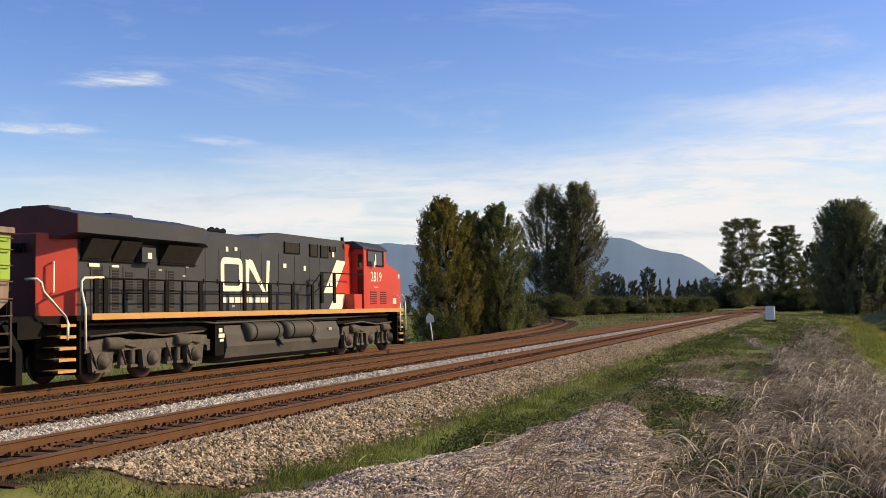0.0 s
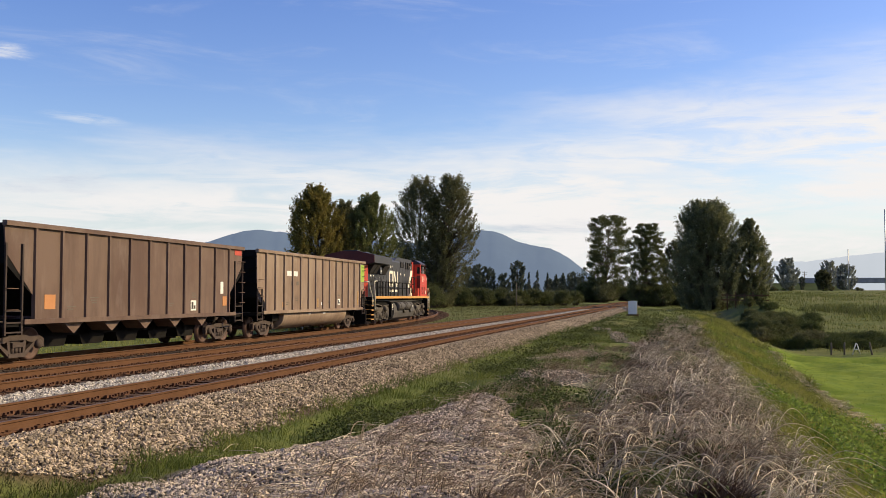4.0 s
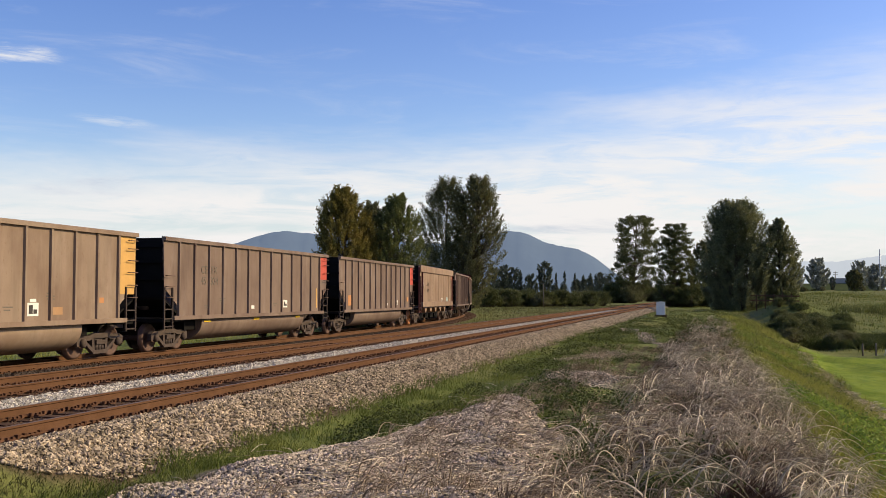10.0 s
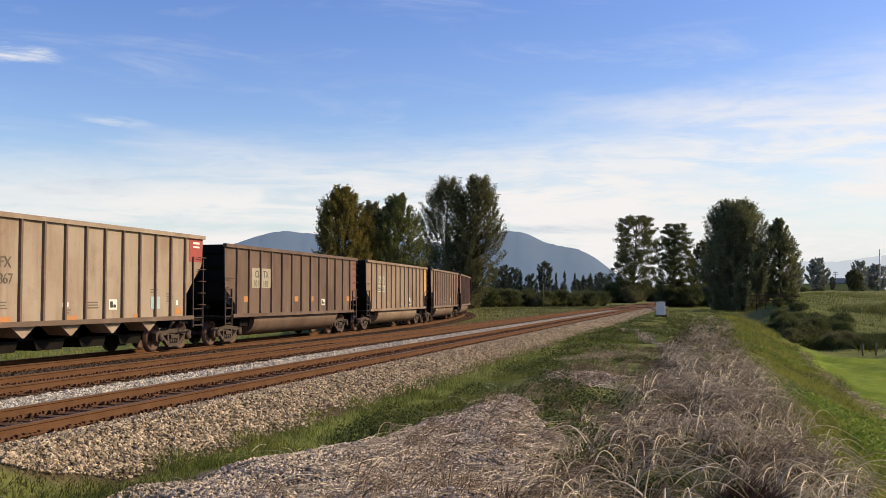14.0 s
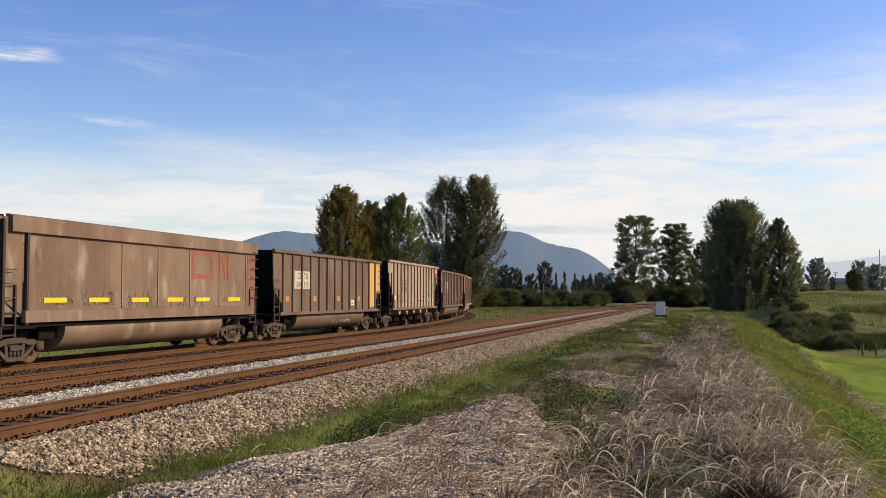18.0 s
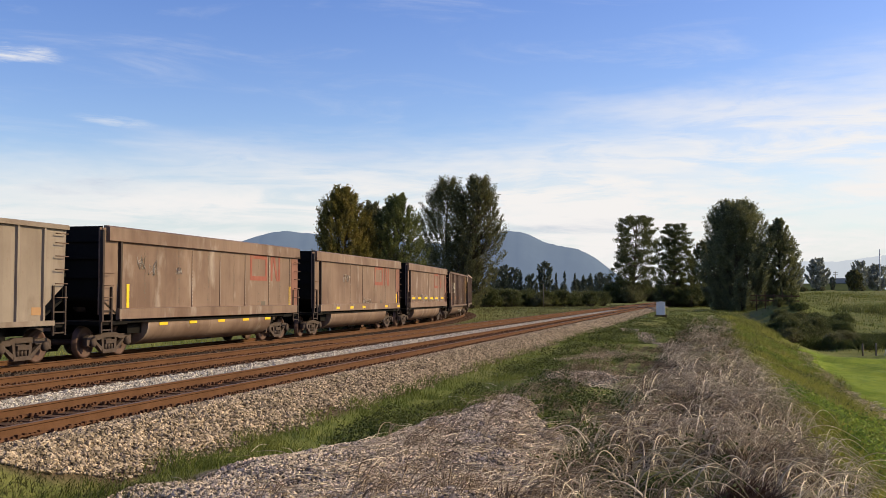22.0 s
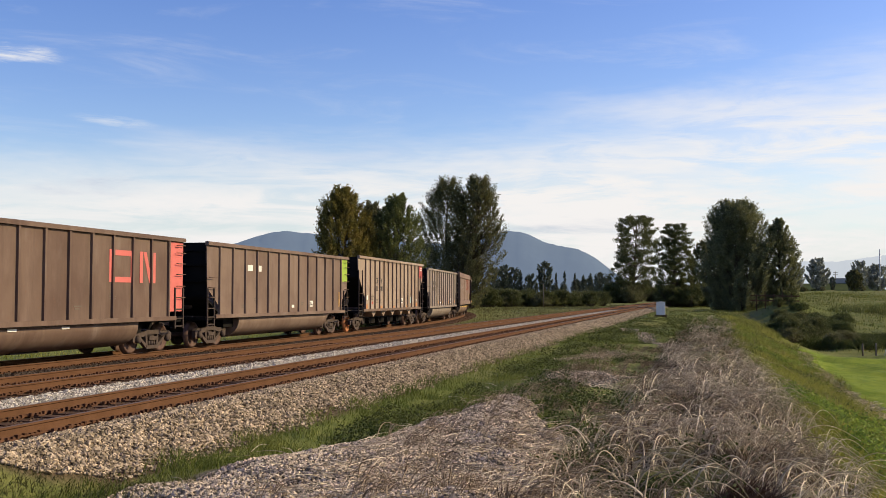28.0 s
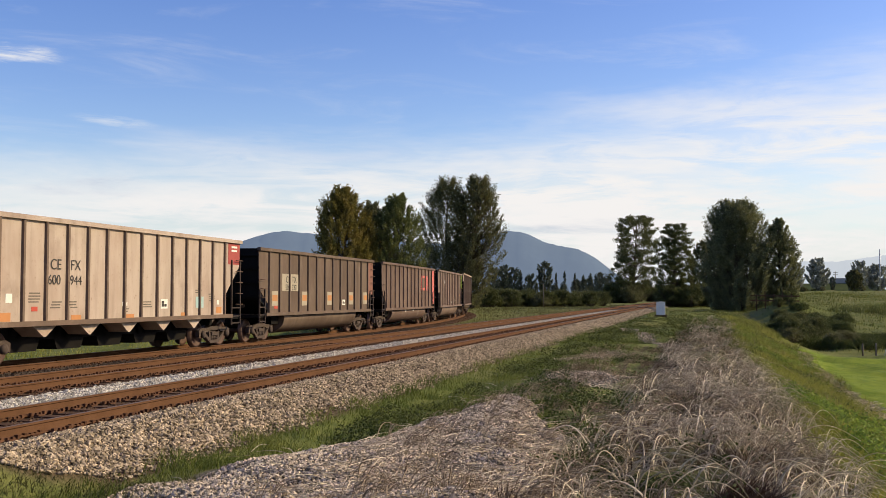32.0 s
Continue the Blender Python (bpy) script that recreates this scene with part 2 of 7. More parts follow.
def height(x, y):
    x, y = np.asarray(x, float), np.asarray(y, float)
    w = np.where(x < -16.3, np.minimum(x + shift_left(y), -16.3), x - 3.6 * fade(y, 58, 105) * fade(x, -2.0, 5.0))
    z = np.interp(w, PROFILE_X, PROFILE_Z)
    z = z + np.interp(y, (105, 165, 200, 300, 400, 700), (0, 2.25, 3.4, 6.0, 7.4, 7.6)) * fade(x, 7.0, 15.0) * fade(-x, -1500, -600)   # fields climb gently
    z = z + 2.0 * np.exp(-(((x - 12.0) / 6.0) ** 2 + ((y - 184.0) / 14.0) ** 2) ** 2)   # head of the ditch
    # tipped gravel heaps beside the line
    heap = 0.3 * (1 - fade(heap_edge(x, y), 0.5, 1.15))
    heap += 0.26 * np.exp(-(((x + 3.4) / 1.4) ** 2 + ((y - 31.0) / 4.0) ** 2) ** 1.5)
    heap += 0.2 * np.exp(-(((x + 4.2) / 1.8) ** 2 + ((y - 42.0) / 4.0) ** 2) ** 1.5)
    heap += 0.3 * np.exp(-(((x + 4.8) / 1.6) ** 2 + ((y - 92.0) / 25.0) ** 2) ** 1.5)
    open_ = fade(x, -7.6, -6.6) + fade(-x, 22 + shift_left(y), 25 + shift_left(y))
    return z + heap + np.clip(open_, 0, 1) * ((0.13 + 0.12 * fade(y, 30, 60)) * waves(x, y, 0.75, 1) + 0.06 * waves(x, y, 2.4, 2))


def axis(*runs):
    out = []
    for a, b, n in runs:
        out += list(np.linspace(a, b, n, endpoint=False))
    return np.array(out + [runs[-1][1]])


gx = axis((-4800, -600, 16), (-600, -60, 40), (-60, -22, 60), (-22, -8.7, 40), (-8.7, -6.5, 18), (-6.5, 3, 90), (3, 10, 40), (10, 60, 50), (60, 600, 40), (600, 4800, 16))
gy = axis((-2500, -400, 10), (-400, -5, 60), (-5, 8, 20), (8, 30, 150), (30, 60, 110), (60, 130, 90), (130, 400, 70), (400, 900, 30), (900, 4800, 20))
X, Y = np.meshgrid(gx, gy)
Z = height(X, Y)
nx, ny = len(gx), len(gy)
idx = np.arange(nx * ny).reshape(ny, nx)
quads = np.stack([idx[:-1, :-1], idx[:-1, 1:], idx[1:, 1:], idx[1:, :-1]], -1).reshape(-1, 4)


def ground_material():
    m = bpy.data.materials.new("ground_cover")
    m.use_nodes = True
    nt = m.node_tree
    N, L = nt.nodes.new, nt.links.new
    b = nt.nodes["Principled BSDF"]
    b.inputs["Roughness"].default_value, b.inputs["Specular IOR Level"].default_value = 0.95, 0.1
    tc = N("ShaderNodeTexCoord")

    def noise_at(s, detail=6):
        n = N("ShaderNodeTexNoise")
        L(tc.outputs["Object"], n.inputs["Vector"])
        n.inputs["Scale"].default_value, n.inputs["Detail"].default_value = s, detail
        return n.outputs["Fac"]

    def mixed(f, a, c):
        x = N("ShaderNodeMix")
        x.data_type = "RGBA"
        L(f, x.inputs["Factor"])
        for i, v in ((6, a), (7, c)):
            if isinstance(v, tuple):
                x.inputs[i].default_value = (*v, 1)
            else:
                L(v, x.inputs[i])
        return x.outputs[2]

    def ranged(src, lo, hi):
        r = N("ShaderNodeMapRange")
        L(src, r.inputs[0])
        r.inputs[1].default_value, r.inputs[2].default_value = lo, hi
        return r.outputs[0]

    big, mid, fine = noise_at(0.08), noise_at(1.3), noise_at(14)
    grass = mixed(ranged(mid, 0.35, 0.65), (0.07, 0.095, 0.022), (0.15, 0.165, 0.045))
    grass = mixed(ranged(big, 0.45, 0.7), grass, (0.17, 0.16, 0.06))
    gravel = mixed(ranged(fine, 0.35, 0.65), (0.05, 0.042, 0.033), (0.19, 0.165, 0.135))
    bed = mixed(ranged(fine, 0.35, 0.6), (0.05, 0.033, 0.022), (0.125, 0.085, 0.058))
    dry = mixed(ranged(fine, 0.35, 0.65), (0.035, 0.026, 0.016), (0.10, 0.075, 0.048))
    field = mixed(ranged(mid, 0.3, 0.7), (0.105, 0.165, 0.014), (0.19, 0.24, 0.028))
    at = N("ShaderNodeAttribute")
    at.attribute_name = "cover"
    sep = N("ShaderNodeSeparateColor")
    L(at.outputs["Color"], sep.inputs[0])
    col = mixed(sep.outputs[1], grass, dry)
    col = mixed(sep.outputs[2], col, field)
    col = mixed(sep.outputs[0], col, gravel)
    col = mixed(at.outputs["Alpha"], col, bed)
    L(col, b.inputs["Base Color"])
    bp = N("ShaderNodeBump")
    bp.inputs["Strength"].default_value, bp.inputs["Distance"].default_value = 0.6, 0.05
    L(fine, bp.inputs["Height"])
    L(bp.outputs[0], b.inputs["Normal"])
    return m


M["ground"] = ground_material()
me = quick("ground", np.stack([X, Y, Z], -1).reshape(-1, 3), quads, M["ground"], True)


def foot_patch(x, y):
    """Below 0 where low grass has grown over the toe of the ballast."""
    return y - 0.9 * (x + 8.85) - 10.75 + 0.35 * waves(x, y, 1.6, 29)


def cover(x, y):
    """Shares of gravel, dry grass, mown field and track bed at a place."""
    n = 0.5 * waves(x, y, 1.4, 5) + 0.5 * waves(x, y, 0.5, 6)
    off = x - (FAR - shift_left(y))
    bed = fade(x, -17.5, -17.0) * fade(-x - 0.12 * n, 7.35, 7.6) * np.where(x > -9.0, fade(foot_patch(x, y), -0.4, 0.1), 1.0)
    bed = np.maximum(bed, fade(off, -2.6, -2.0) * fade(-off, -2.6, -2.0))
    heaps = 1.2 * (1 - fade(heap_edge(x, y), 0.8, 1.2)) + np.exp(-(((x + 3.4) / 1.3) ** 2 + ((y - 31) / 3.6) ** 2) ** 2)
    heaps += np.exp(-(((x + 4.2) / 1.7) ** 2 + ((y - 42) / 2.8) ** 2) ** 2) + 0.9 * np.exp(-((x + 5.4 - (76 - y) * 0.16) / 0.55) ** 4) * fade(y, 46, 50) * fade(-y, -80, -72)
    gravel = fade(heaps + 0.25 * n, 0.25, 0.6)
    dry = fade(x + 0.35 * n - 0.012 * (y - 12), -2.6, -1.6) * fade(-x + 0.6 * n, -3.0, -2.0) * fade(-y, -120, -70)
    dry = dry * (0.35 + 0.65 * fade(waves(x, y, 1.0, 8) + 0.5 * waves(x, y, 2.3, 9), -0.9, 0.0))
    dry = np.maximum(dry, 0.6 * fade(x + 0.4 * n, 6.7, 7.1) * fade(-x + 0.3 * n, -7.9, -7.5) * fade(-y, -85, -60))
    field = fade(x + 0.25 * n, 7.65, 8.05) * fade(-y + 2 * n, -98, -90)
    return np.stack([gravel, dry, field, bed], -1)


ca = me.color_attributes.new("cover", "FLOAT_COLOR", "POINT")
ca.data.foreach_set("color", cover(X, Y).astype(np.float32).ravel())
ground = tagged(new("ground", me), "grassy railway land with gravel heaps and a mown field below", "ground", kind="structure")


# ---- stones, grass and weeds ----
def leaf_material(name, a, b, translucent=0.3, rough=0.6, spread=0.3):
    m = bpy.data.materials.new(name)
    m.use_nodes = True
    nt = m.node_tree
    N, L = nt.nodes.new, nt.links.new
    p = nt.nodes["Principled BSDF"]
    p.inputs["Roughness"].default_value, p.inputs["Specular IOR Level"].default_value = rough, 0.12
    geo, mix, hsv, tr, ms = N("ShaderNodeNewGeometry"), N("ShaderNodeMix"), N("ShaderNodeHueSaturation"), N("ShaderNodeBsdfTranslucent"), N("ShaderNodeMixShader")
    tc, no = N("ShaderNodeTexCoord"), N("ShaderNodeTexNoise")
    L(tc.outputs["Object"], no.inputs["Vector"])
    no.inputs["Scale"].default_value = 0.7
    mr, mv = N("ShaderNodeMapRange"), N("ShaderNodeMapRange")
    L(no.outputs["Fac"], mr.inputs[0])
    mr.inputs[1].default_value, mr.inputs[2].default_value = 0.3, 0.7
    L(geo.outputs["Random Per Island"], mv.inputs[0])
    mv.inputs[3].default_value, mv.inputs[4].default_value = 1 - spread, 1 + spread
    mix.data_type = "RGBA"
    L(mr.outputs[0], mix.inputs["Factor"])
    mix.inputs[6].default_value, mix.inputs[7].default_value = (*a, 1), (*b, 1)
    L(mix.outputs[2], hsv.inputs["Color"]), L(mv.outputs[0], hsv.inputs["Value"])
    L(hsv.outputs[0], p.inputs["Base Color"]), L(hsv.outputs[0], tr.inputs[0])
    ms.inputs[0].default_value = translucent
    L(p.outputs[0], ms.inputs[1]), L(tr.outputs[0], ms.inputs[2])
    L(ms.outputs[0], nt.nodes["Material Output"].inputs["Surface"])
    return m


M["grass"] = leaf_material("grass_blades", (0.085, 0.12, 0.026), (0.195, 0.215, 0.056), 0.35)
M["slope_grass"] = leaf_material("slope_grass", (0.185, 0.22, 0.038), (0.38, 0.34, 0.09), 0.4)
M["dull_grass"] = leaf_material("dull_grass", (0.07, 0.075, 0.025), (0.15, 0.14, 0.055), 0.3)
M["verge_grass"] = leaf_material("verge_grass", (0.07, 0.10, 0.022), (0.19, 0.19, 0.055), 0.35, spread=0.4)
M["lush"] = leaf_material("lush_weeds", (0.11, 0.175, 0.03), (0.235, 0.30, 0.062), 0.4, spread=0.45)
M["straw"] = leaf_material("dry_stalks", (0.52, 0.43, 0.30), (0.80, 0.70, 0.53), 0.15, spread=0.45)
M["dull_straw"] = leaf_material("brown_stalks", (0.25, 0.18, 0.115), (0.44, 0.345, 0.235), 0.15, spread=0.5)
M["thatch"] = leaf_material("dry_thatch", (0.075, 0.05, 0.03), (0.20, 0.145, 0.095), 0.2, spread=0.6)
M["weed"] = leaf_material("broad_weeds", (0.045, 0.062, 0.018), (0.10, 0.118, 0.036), 0.3)
M["stone_brown"] = material("rust_dusted_rock", (0.15, 0.09, 0.058), 0.95, 0, 0.7, 3, 25, 0.3, per_island=0.3, spec=0.06)
M["stone_dark"] = material("sooty_rock", (0.085, 0.066, 0.054), 0.95, 0, 0.6, 3, 25, 0.3, per_island=0.4, spec=0.06)
M["stone_pale"] = material("pale_ballast", (0.56, 0.51, 0.42), 0.9, 0, 0.7, 3, 25, 0.3, per_island=0.5, spec=0.06)
M["stone_heap"] = material("grey_gravel", (0.55, 0.45, 0.33), 0.92, 0, 0.65, 3, 25, 0.3, per_island=0.75, spec=0.06)
R = np.random.RandomState(11)


def scatter(n, x0, x1, y0, y1, near=1.0):
    """Places between the limits, thinning with distance when near is over 1."""
    x = R.uniform(x0, x1, n)
    y = y0 + (y1 - y0) * R.uniform(0, 1, n) ** near
    return x, y


OCTA = np.array([(1, 0, 0), (0, 1, 0), (-1, 0, 0), (0, -1, 0), (0, 0, 1), (0, 0, -1)], float)
OCTA_F = np.array([(0, 1, 4), (1, 2, 4), (2, 3, 4), (3, 0, 4), (1, 0, 5), (2, 1, 5), (3, 2, 5), (0, 3, 5)])


def stones(name, x, y, size, mat, label, sink=0.3, lift=None):
    n = len(x)
    s = size * R.uniform(0.55, 1.35, n)
    v = OCTA[None] * (1 + R.uniform(-0.35, 0.35, (n, 6, 1))) * s[:, None, None] * np.stack([R.uniform(0.7, 1.2, n), R.uniform(0.7, 1.2, n), R.uniform(0.5, 0.9, n)], -1)[:, None]
    a, b = R.uniform(0, 6.3, n), R.uniform(-0.7, 0.7, n)
    ca, sa, cb, sb = np.cos(a), np.sin(a), np.cos(b), np.sin(b)
    px = v[..., 0] * cb[:, None] + v[..., 2] * sb[:, None]
    pz = -v[..., 0] * sb[:, None] + v[..., 2] * cb[:, None]
    qx, qy = px * ca[:, None] - v[..., 1] * sa[:, None], px * sa[:, None] + v[..., 1] * ca[:, None]
    z = height(x, y) if lift is None else lift
    out = np.stack([qx + x[:, None], qy + y[:, None], pz + (z + s * sink)[:, None]], -1).reshape(-1, 3)
    f = (OCTA_F[None] + 6 * np.arange(n)[:, None, None]).reshape(-1, 3)
    return tagged(new(name, quick(name, out, f, mat)), label, "gravel", kind="stuff")


def clear_of_rails(x, y):
    ok = np.ones(len(x), bool)
    for c in (NEAR, MID):
        for sd in (-0.7525, 0.7525):
            ok &= np.abs(x - c - sd) > 0.1
    return x[ok], y[ok]


x, y = scatter(78000, -8.95, -7.2, 9, 85, 1.6)
k = (foot_patch(x, y) > 0) & (x < -7.62 + 0.16 * waves(x, y, 1.1, 24) + 0.12 * R.normal(0, 1, len(x)))
x, y = x[k], y[k]
stones("ballast_shoulder", x, y, 0.035, M["stone"], "coarse pale crushed rock on the shoulder of the track bed", 0.85)
x, y = scatter(32000, -12.75, -11.35, 12, 150, 1.6)
stones("ballast_between_tracks", x, y, 0.042, M["stone_pale"], "coarse pale crushed rock between two tracks", 0.6)
x, y = scatter(14000, -8.8, -7.4, 70, 260, 1.4)
stones("far_ballast_shoulder", x, y, 0.075, M["stone"], "pale crushed rock on the far shoulder of the track bed")
x, y = clear_of_rails(*scatter(40000, -16.4, -8.7, 12, 90, 1.4))
stones("ballast_bed", x, y, 0.03, M["stone_brown"], "rust-dusted crushed rock between the ties", 0.15)
x, y = scatter(26000, -20.2, -15.6, 12, 62, 1.3)
k = np.minimum(np.abs(x - FAR - 0.7525), np.abs(x - FAR + 0.7525)) > 0.1
stones("ballast_of_far_track", x[k], y[k], 0.042, M["stone_dark"], "sooty dark crushed rock under the far track", 0.4)
x, y = R.uniform(-7.2, -1.0, 64000), 9.7 + 12.9 * R.uniform(0, 1, 64000) ** 1.15
k = heap_edge(x, y) < 1.02 + 0.1 * waves(x, y, 2, 9)
stones("gravel_heap", x[k], y[k], 0.029, M["stone_heap"], "low heap of grey gravel with dead stalks on it", 0.75)
u = R.uniform(48, 78, 5000)
x, y = np.r_[R.normal(-3.4, 0.6, 3000), R.normal(-4.2, 0.75, 5000), -5.4 + (76 - u) * 0.16 + R.normal(0, 0.24, 5000)], np.r_[R.normal(31, 1.8, 3000), R.normal(42, 1.3, 5000), u]
stones("loose_gravel", x, y, 0.035, M["stone_heap"], "strips of loose gravel among the weeds")


def blades(name, x, y, tall, wide, mat, label, category="grass", lean=0.35, segs=2, base=None, wild=0.5, drift=(0.25, 0.1)):
    """Tapered bent blades rising from the ground. lean: how far the tip goes sideways against its height."""
    n = len(x)
    h = tall * R.uniform(0.5, 1.35, n)
    w = wide * R.uniform(0.6, 1.4, n)
    a = R.uniform(0, 6.3, n)
    l = lean * R.uniform(0.2, 1.8, n)
    dx, dy = np.cos(a) * l + drift[0] * lean, np.sin(a) * l + drift[1] * lean
    t = R.uniform(0, 6.3, n)
    wx, wy = np.cos(t) * w / 2, np.sin(t) * w / 2
    z = height(x, y) - 0.01 if base is None else base
    rows = []
    for i in range(segs + 1):
        k = i / segs
        bend = k ** 1.8
        zz = z + h * (k - wild * 0.35 * l * k * k)
        taper = 1 - 0.85 * k
        cx, cy = x + dx * h * bend, y + dy * h * bend
        rows += [np.stack([cx - wx * taper, cy - wy * taper, zz], -1), np.stack([cx + wx * taper, cy + wy * taper, zz], -1)]
    v = np.stack(rows, 1).reshape(-1, 3)
    m = 2 * (segs + 1)
    f = np.array([(2 * i, 2 * i + 1, 2 * i + 3, 2 * i + 2) for i in range(segs)])
    f = (f[None] + m * np.arange(n)[:, None, None]).reshape(-1, 4)
    return tagged(new(name, quick(name, v, f, mat)), label, category, kind="stuff")


def stalks(name, paths, w, mat, label):
    """Thin three-sided stalks. paths: one array of points per step; w: their thickness."""
    k, rows, n = len(paths), [], len(w)
    for i, c in enumerate(paths):
        d = paths[min(i + 1, k - 1)] - paths[max(i - 1, 0)]
        d /= np.linalg.norm(d, axis=1)[:, None] + 1e-9
        u = np.cross(d, np.array([0.31, 0.52, 0.79]))
        u /= np.linalg.norm(u, axis=1)[:, None] + 1e-9
        e = np.cross(d, u)
        q = (w / 2 * (1 - 0.65 * i / (k - 1)))[:, None]
        rows += [c + q * u, c + q * (-0.5 * u + 0.866 * e), c + q * (-0.5 * u - 0.866 * e)]
    v = np.stack(rows, 1).reshape(-1, 3)
    f = np.array([(3 * i + j, 3 * i + (j + 1) % 3, 3 * i + 3 + (j + 1) % 3, 3 * i + 3 + j) for i in range(k - 1) for j in range(3)])
    f = (f[None] + 3 * k * np.arange(n)[:, None, None]).reshape(-1, 4)
    return tagged(new(name, quick(name, v, f, mat, True)), label, "dry grass", kind="stuff")


def arches(name, x, y, tall, reach, wide, mat, label, segs=5):
    """Long dead stalks that rise and bow over, lying any way."""
    n = len(x)
    h, r = tall * R.uniform(0.3, 1.2, n), reach * R.uniform(0.4, 1.3, n)
    a = R.normal(0.15, 1.3, n)
    z = height(x, y) + 0.015
    over = R.uniform(0.15, 1.0, n)
    paths = []
    for i in range(segs + 1):
        k = i / segs
        out, side = r * k ** 1.3, 0.07 * r * np.sin(k * 5 + a * 3)
        paths.append(np.stack([x + np.cos(a) * out - np.sin(a) * side, y + np.sin(a) * out + np.cos(a) * side, z + h * np.sin(k * math.pi * (0.5 + 0.42 * over))], -1))
    return stalks(name, paths, wide * R.uniform(0.6, 1.4, n), mat, label)


def leaves(name, x, y, z, size, mat, label, category="weeds", squash=0.8):
    """Small folded leaves at the given places, as one mesh."""
    v, f = leaf_arrays(x, y, z, size, squash)
    return tagged(new(name, quick(name, v, f, mat)), label, category, kind="stuff")


def leaf_arrays(x, y, z, size, squash=0.8):
    n = len(x)
    s = size * R.uniform(0.6, 1.4, n)
    d = R.normal(0, 1, (n, 3))
    d[:, 2] *= squash
    d /= np.linalg.norm(d, axis=1)[:, None]
    e = np.cross(d, R.normal(0, 1, (n, 3)))
    e /= np.linalg.norm(e, axis=1)[:, None]
    c = np.stack([x, y, z], -1)
    u = np.cross(d, e)
    p0, p2 = c - d * s[:, None], c + d * s[:, None]
    p1, p3 = c + (e * 0.55 + u * 0.18) * s[:, None], c + (-e * 0.55 + u * 0.18) * s[:, None]
    v = np.stack([p0, p1, p2, p3], 1).reshape(-1, 3)
    f = np.arange(4 * n).reshape(n, 4)
    return v, f


def keep(x, y, chance):
    k = R.uniform(0, 1, len(x)) < chance
    return x[k], y[k]


# green strip along the toe of the ballast
x, y = scatter(95000, -7.75, -3.0, 9, 80, 1.7)
c = cover(x, y)
x, y = keep(x, y, (1 - c[:, 0]) * (1 - c[:, 1]) * np.clip(0.75 + 0.5 * waves(x, y, 1.1, 21), 0.15, 1) * np.where(x > -5.2, 0.75, 1))
blades("grass_strip", x, y, 0.09 + 0.2 * fade(waves(x, y, 2.2, 22) + 0.5 * waves(x, y, 5.0, 26), -0.3, 0.9), 0.015, M["grass"], "green grass along the toe of the ballast", lean=0.6, segs=3)
x, y = scatter(60000, -7.5, 8.0, 60, 300, 1.3)
x, y = keep(x, y, (0.25 + 0.75 * fade(waves(x, y, 0.5, 23), -0.5, 0.5)) * (1 - 0.7 * cover(x, y)[:, 1]))
blades("far_verge_grass", x, y, 0.14 + 0.3 * fade(waves(x, y, 0.7, 25) + 0.1 * x, -0.2, 1.0), 0.04, M["verge_grass"], "green grass on the far verge", lean=0.4)
x, y = R.uniform(-9.2, -6.4, 7000), R.uniform(9.4, 12.8, 7000)
x, y = keep(x, y, fade(-foot_patch(x, y), -0.3, 0.4))
blades("dull_verge_grass", x, y, 0.09, 0.013, M["dull_grass"], "low brown-green grass over the ballast", lean=0.8)
# broad weeds in dark mounded patches
x, y = scatter(190000, -6.6, 0.4, 12, 110, 1.6)
n = waves(x, y, 0.75, 31) + 0.5 * waves(x, y, 2.0, 32)
k = fade(n, 0.05, 0.5) * fade(-cover(x, y)[:, 0], -0.5, -0.05) * (1 - 0.35 * cover(x, y)[:, 1])
band = np.exp(-((x + 2.0 + 0.15 * (y - 17) - 0.25 * waves(x, y, 0.8, 34)) / 0.55) ** 2) * fade(y, 12, 15) * fade(-y, -42, -30)   # brambles between heap and bank
n, k = np.maximum(n, 0.8 * band), np.maximum(k, 0.4 * fade(band, 0.3, 0.6))
hump = fade(n, 0.05, 1.2) * (0.35 + 0.25 * waves(x, y, 3.0, 33))
m = R.uniform(0, 1, len(x)) < k
x, y, hump = x[m], y[m], np.maximum(hump[m], 0.03)
leaves("weeds", x, y, height(x, y) + hump * R.uniform(0, 1, len(x)) ** 0.5, 0.032, M["weed"], "mounded patches of dark broad-leaved weeds on the verge")
def off_clump(x, y):
    """Keeps the tall stalks off the dark dead clump."""
    k = (np.abs(x - 0.55) > 0.6) | (y > 13.9)
    return x[k], y[k]


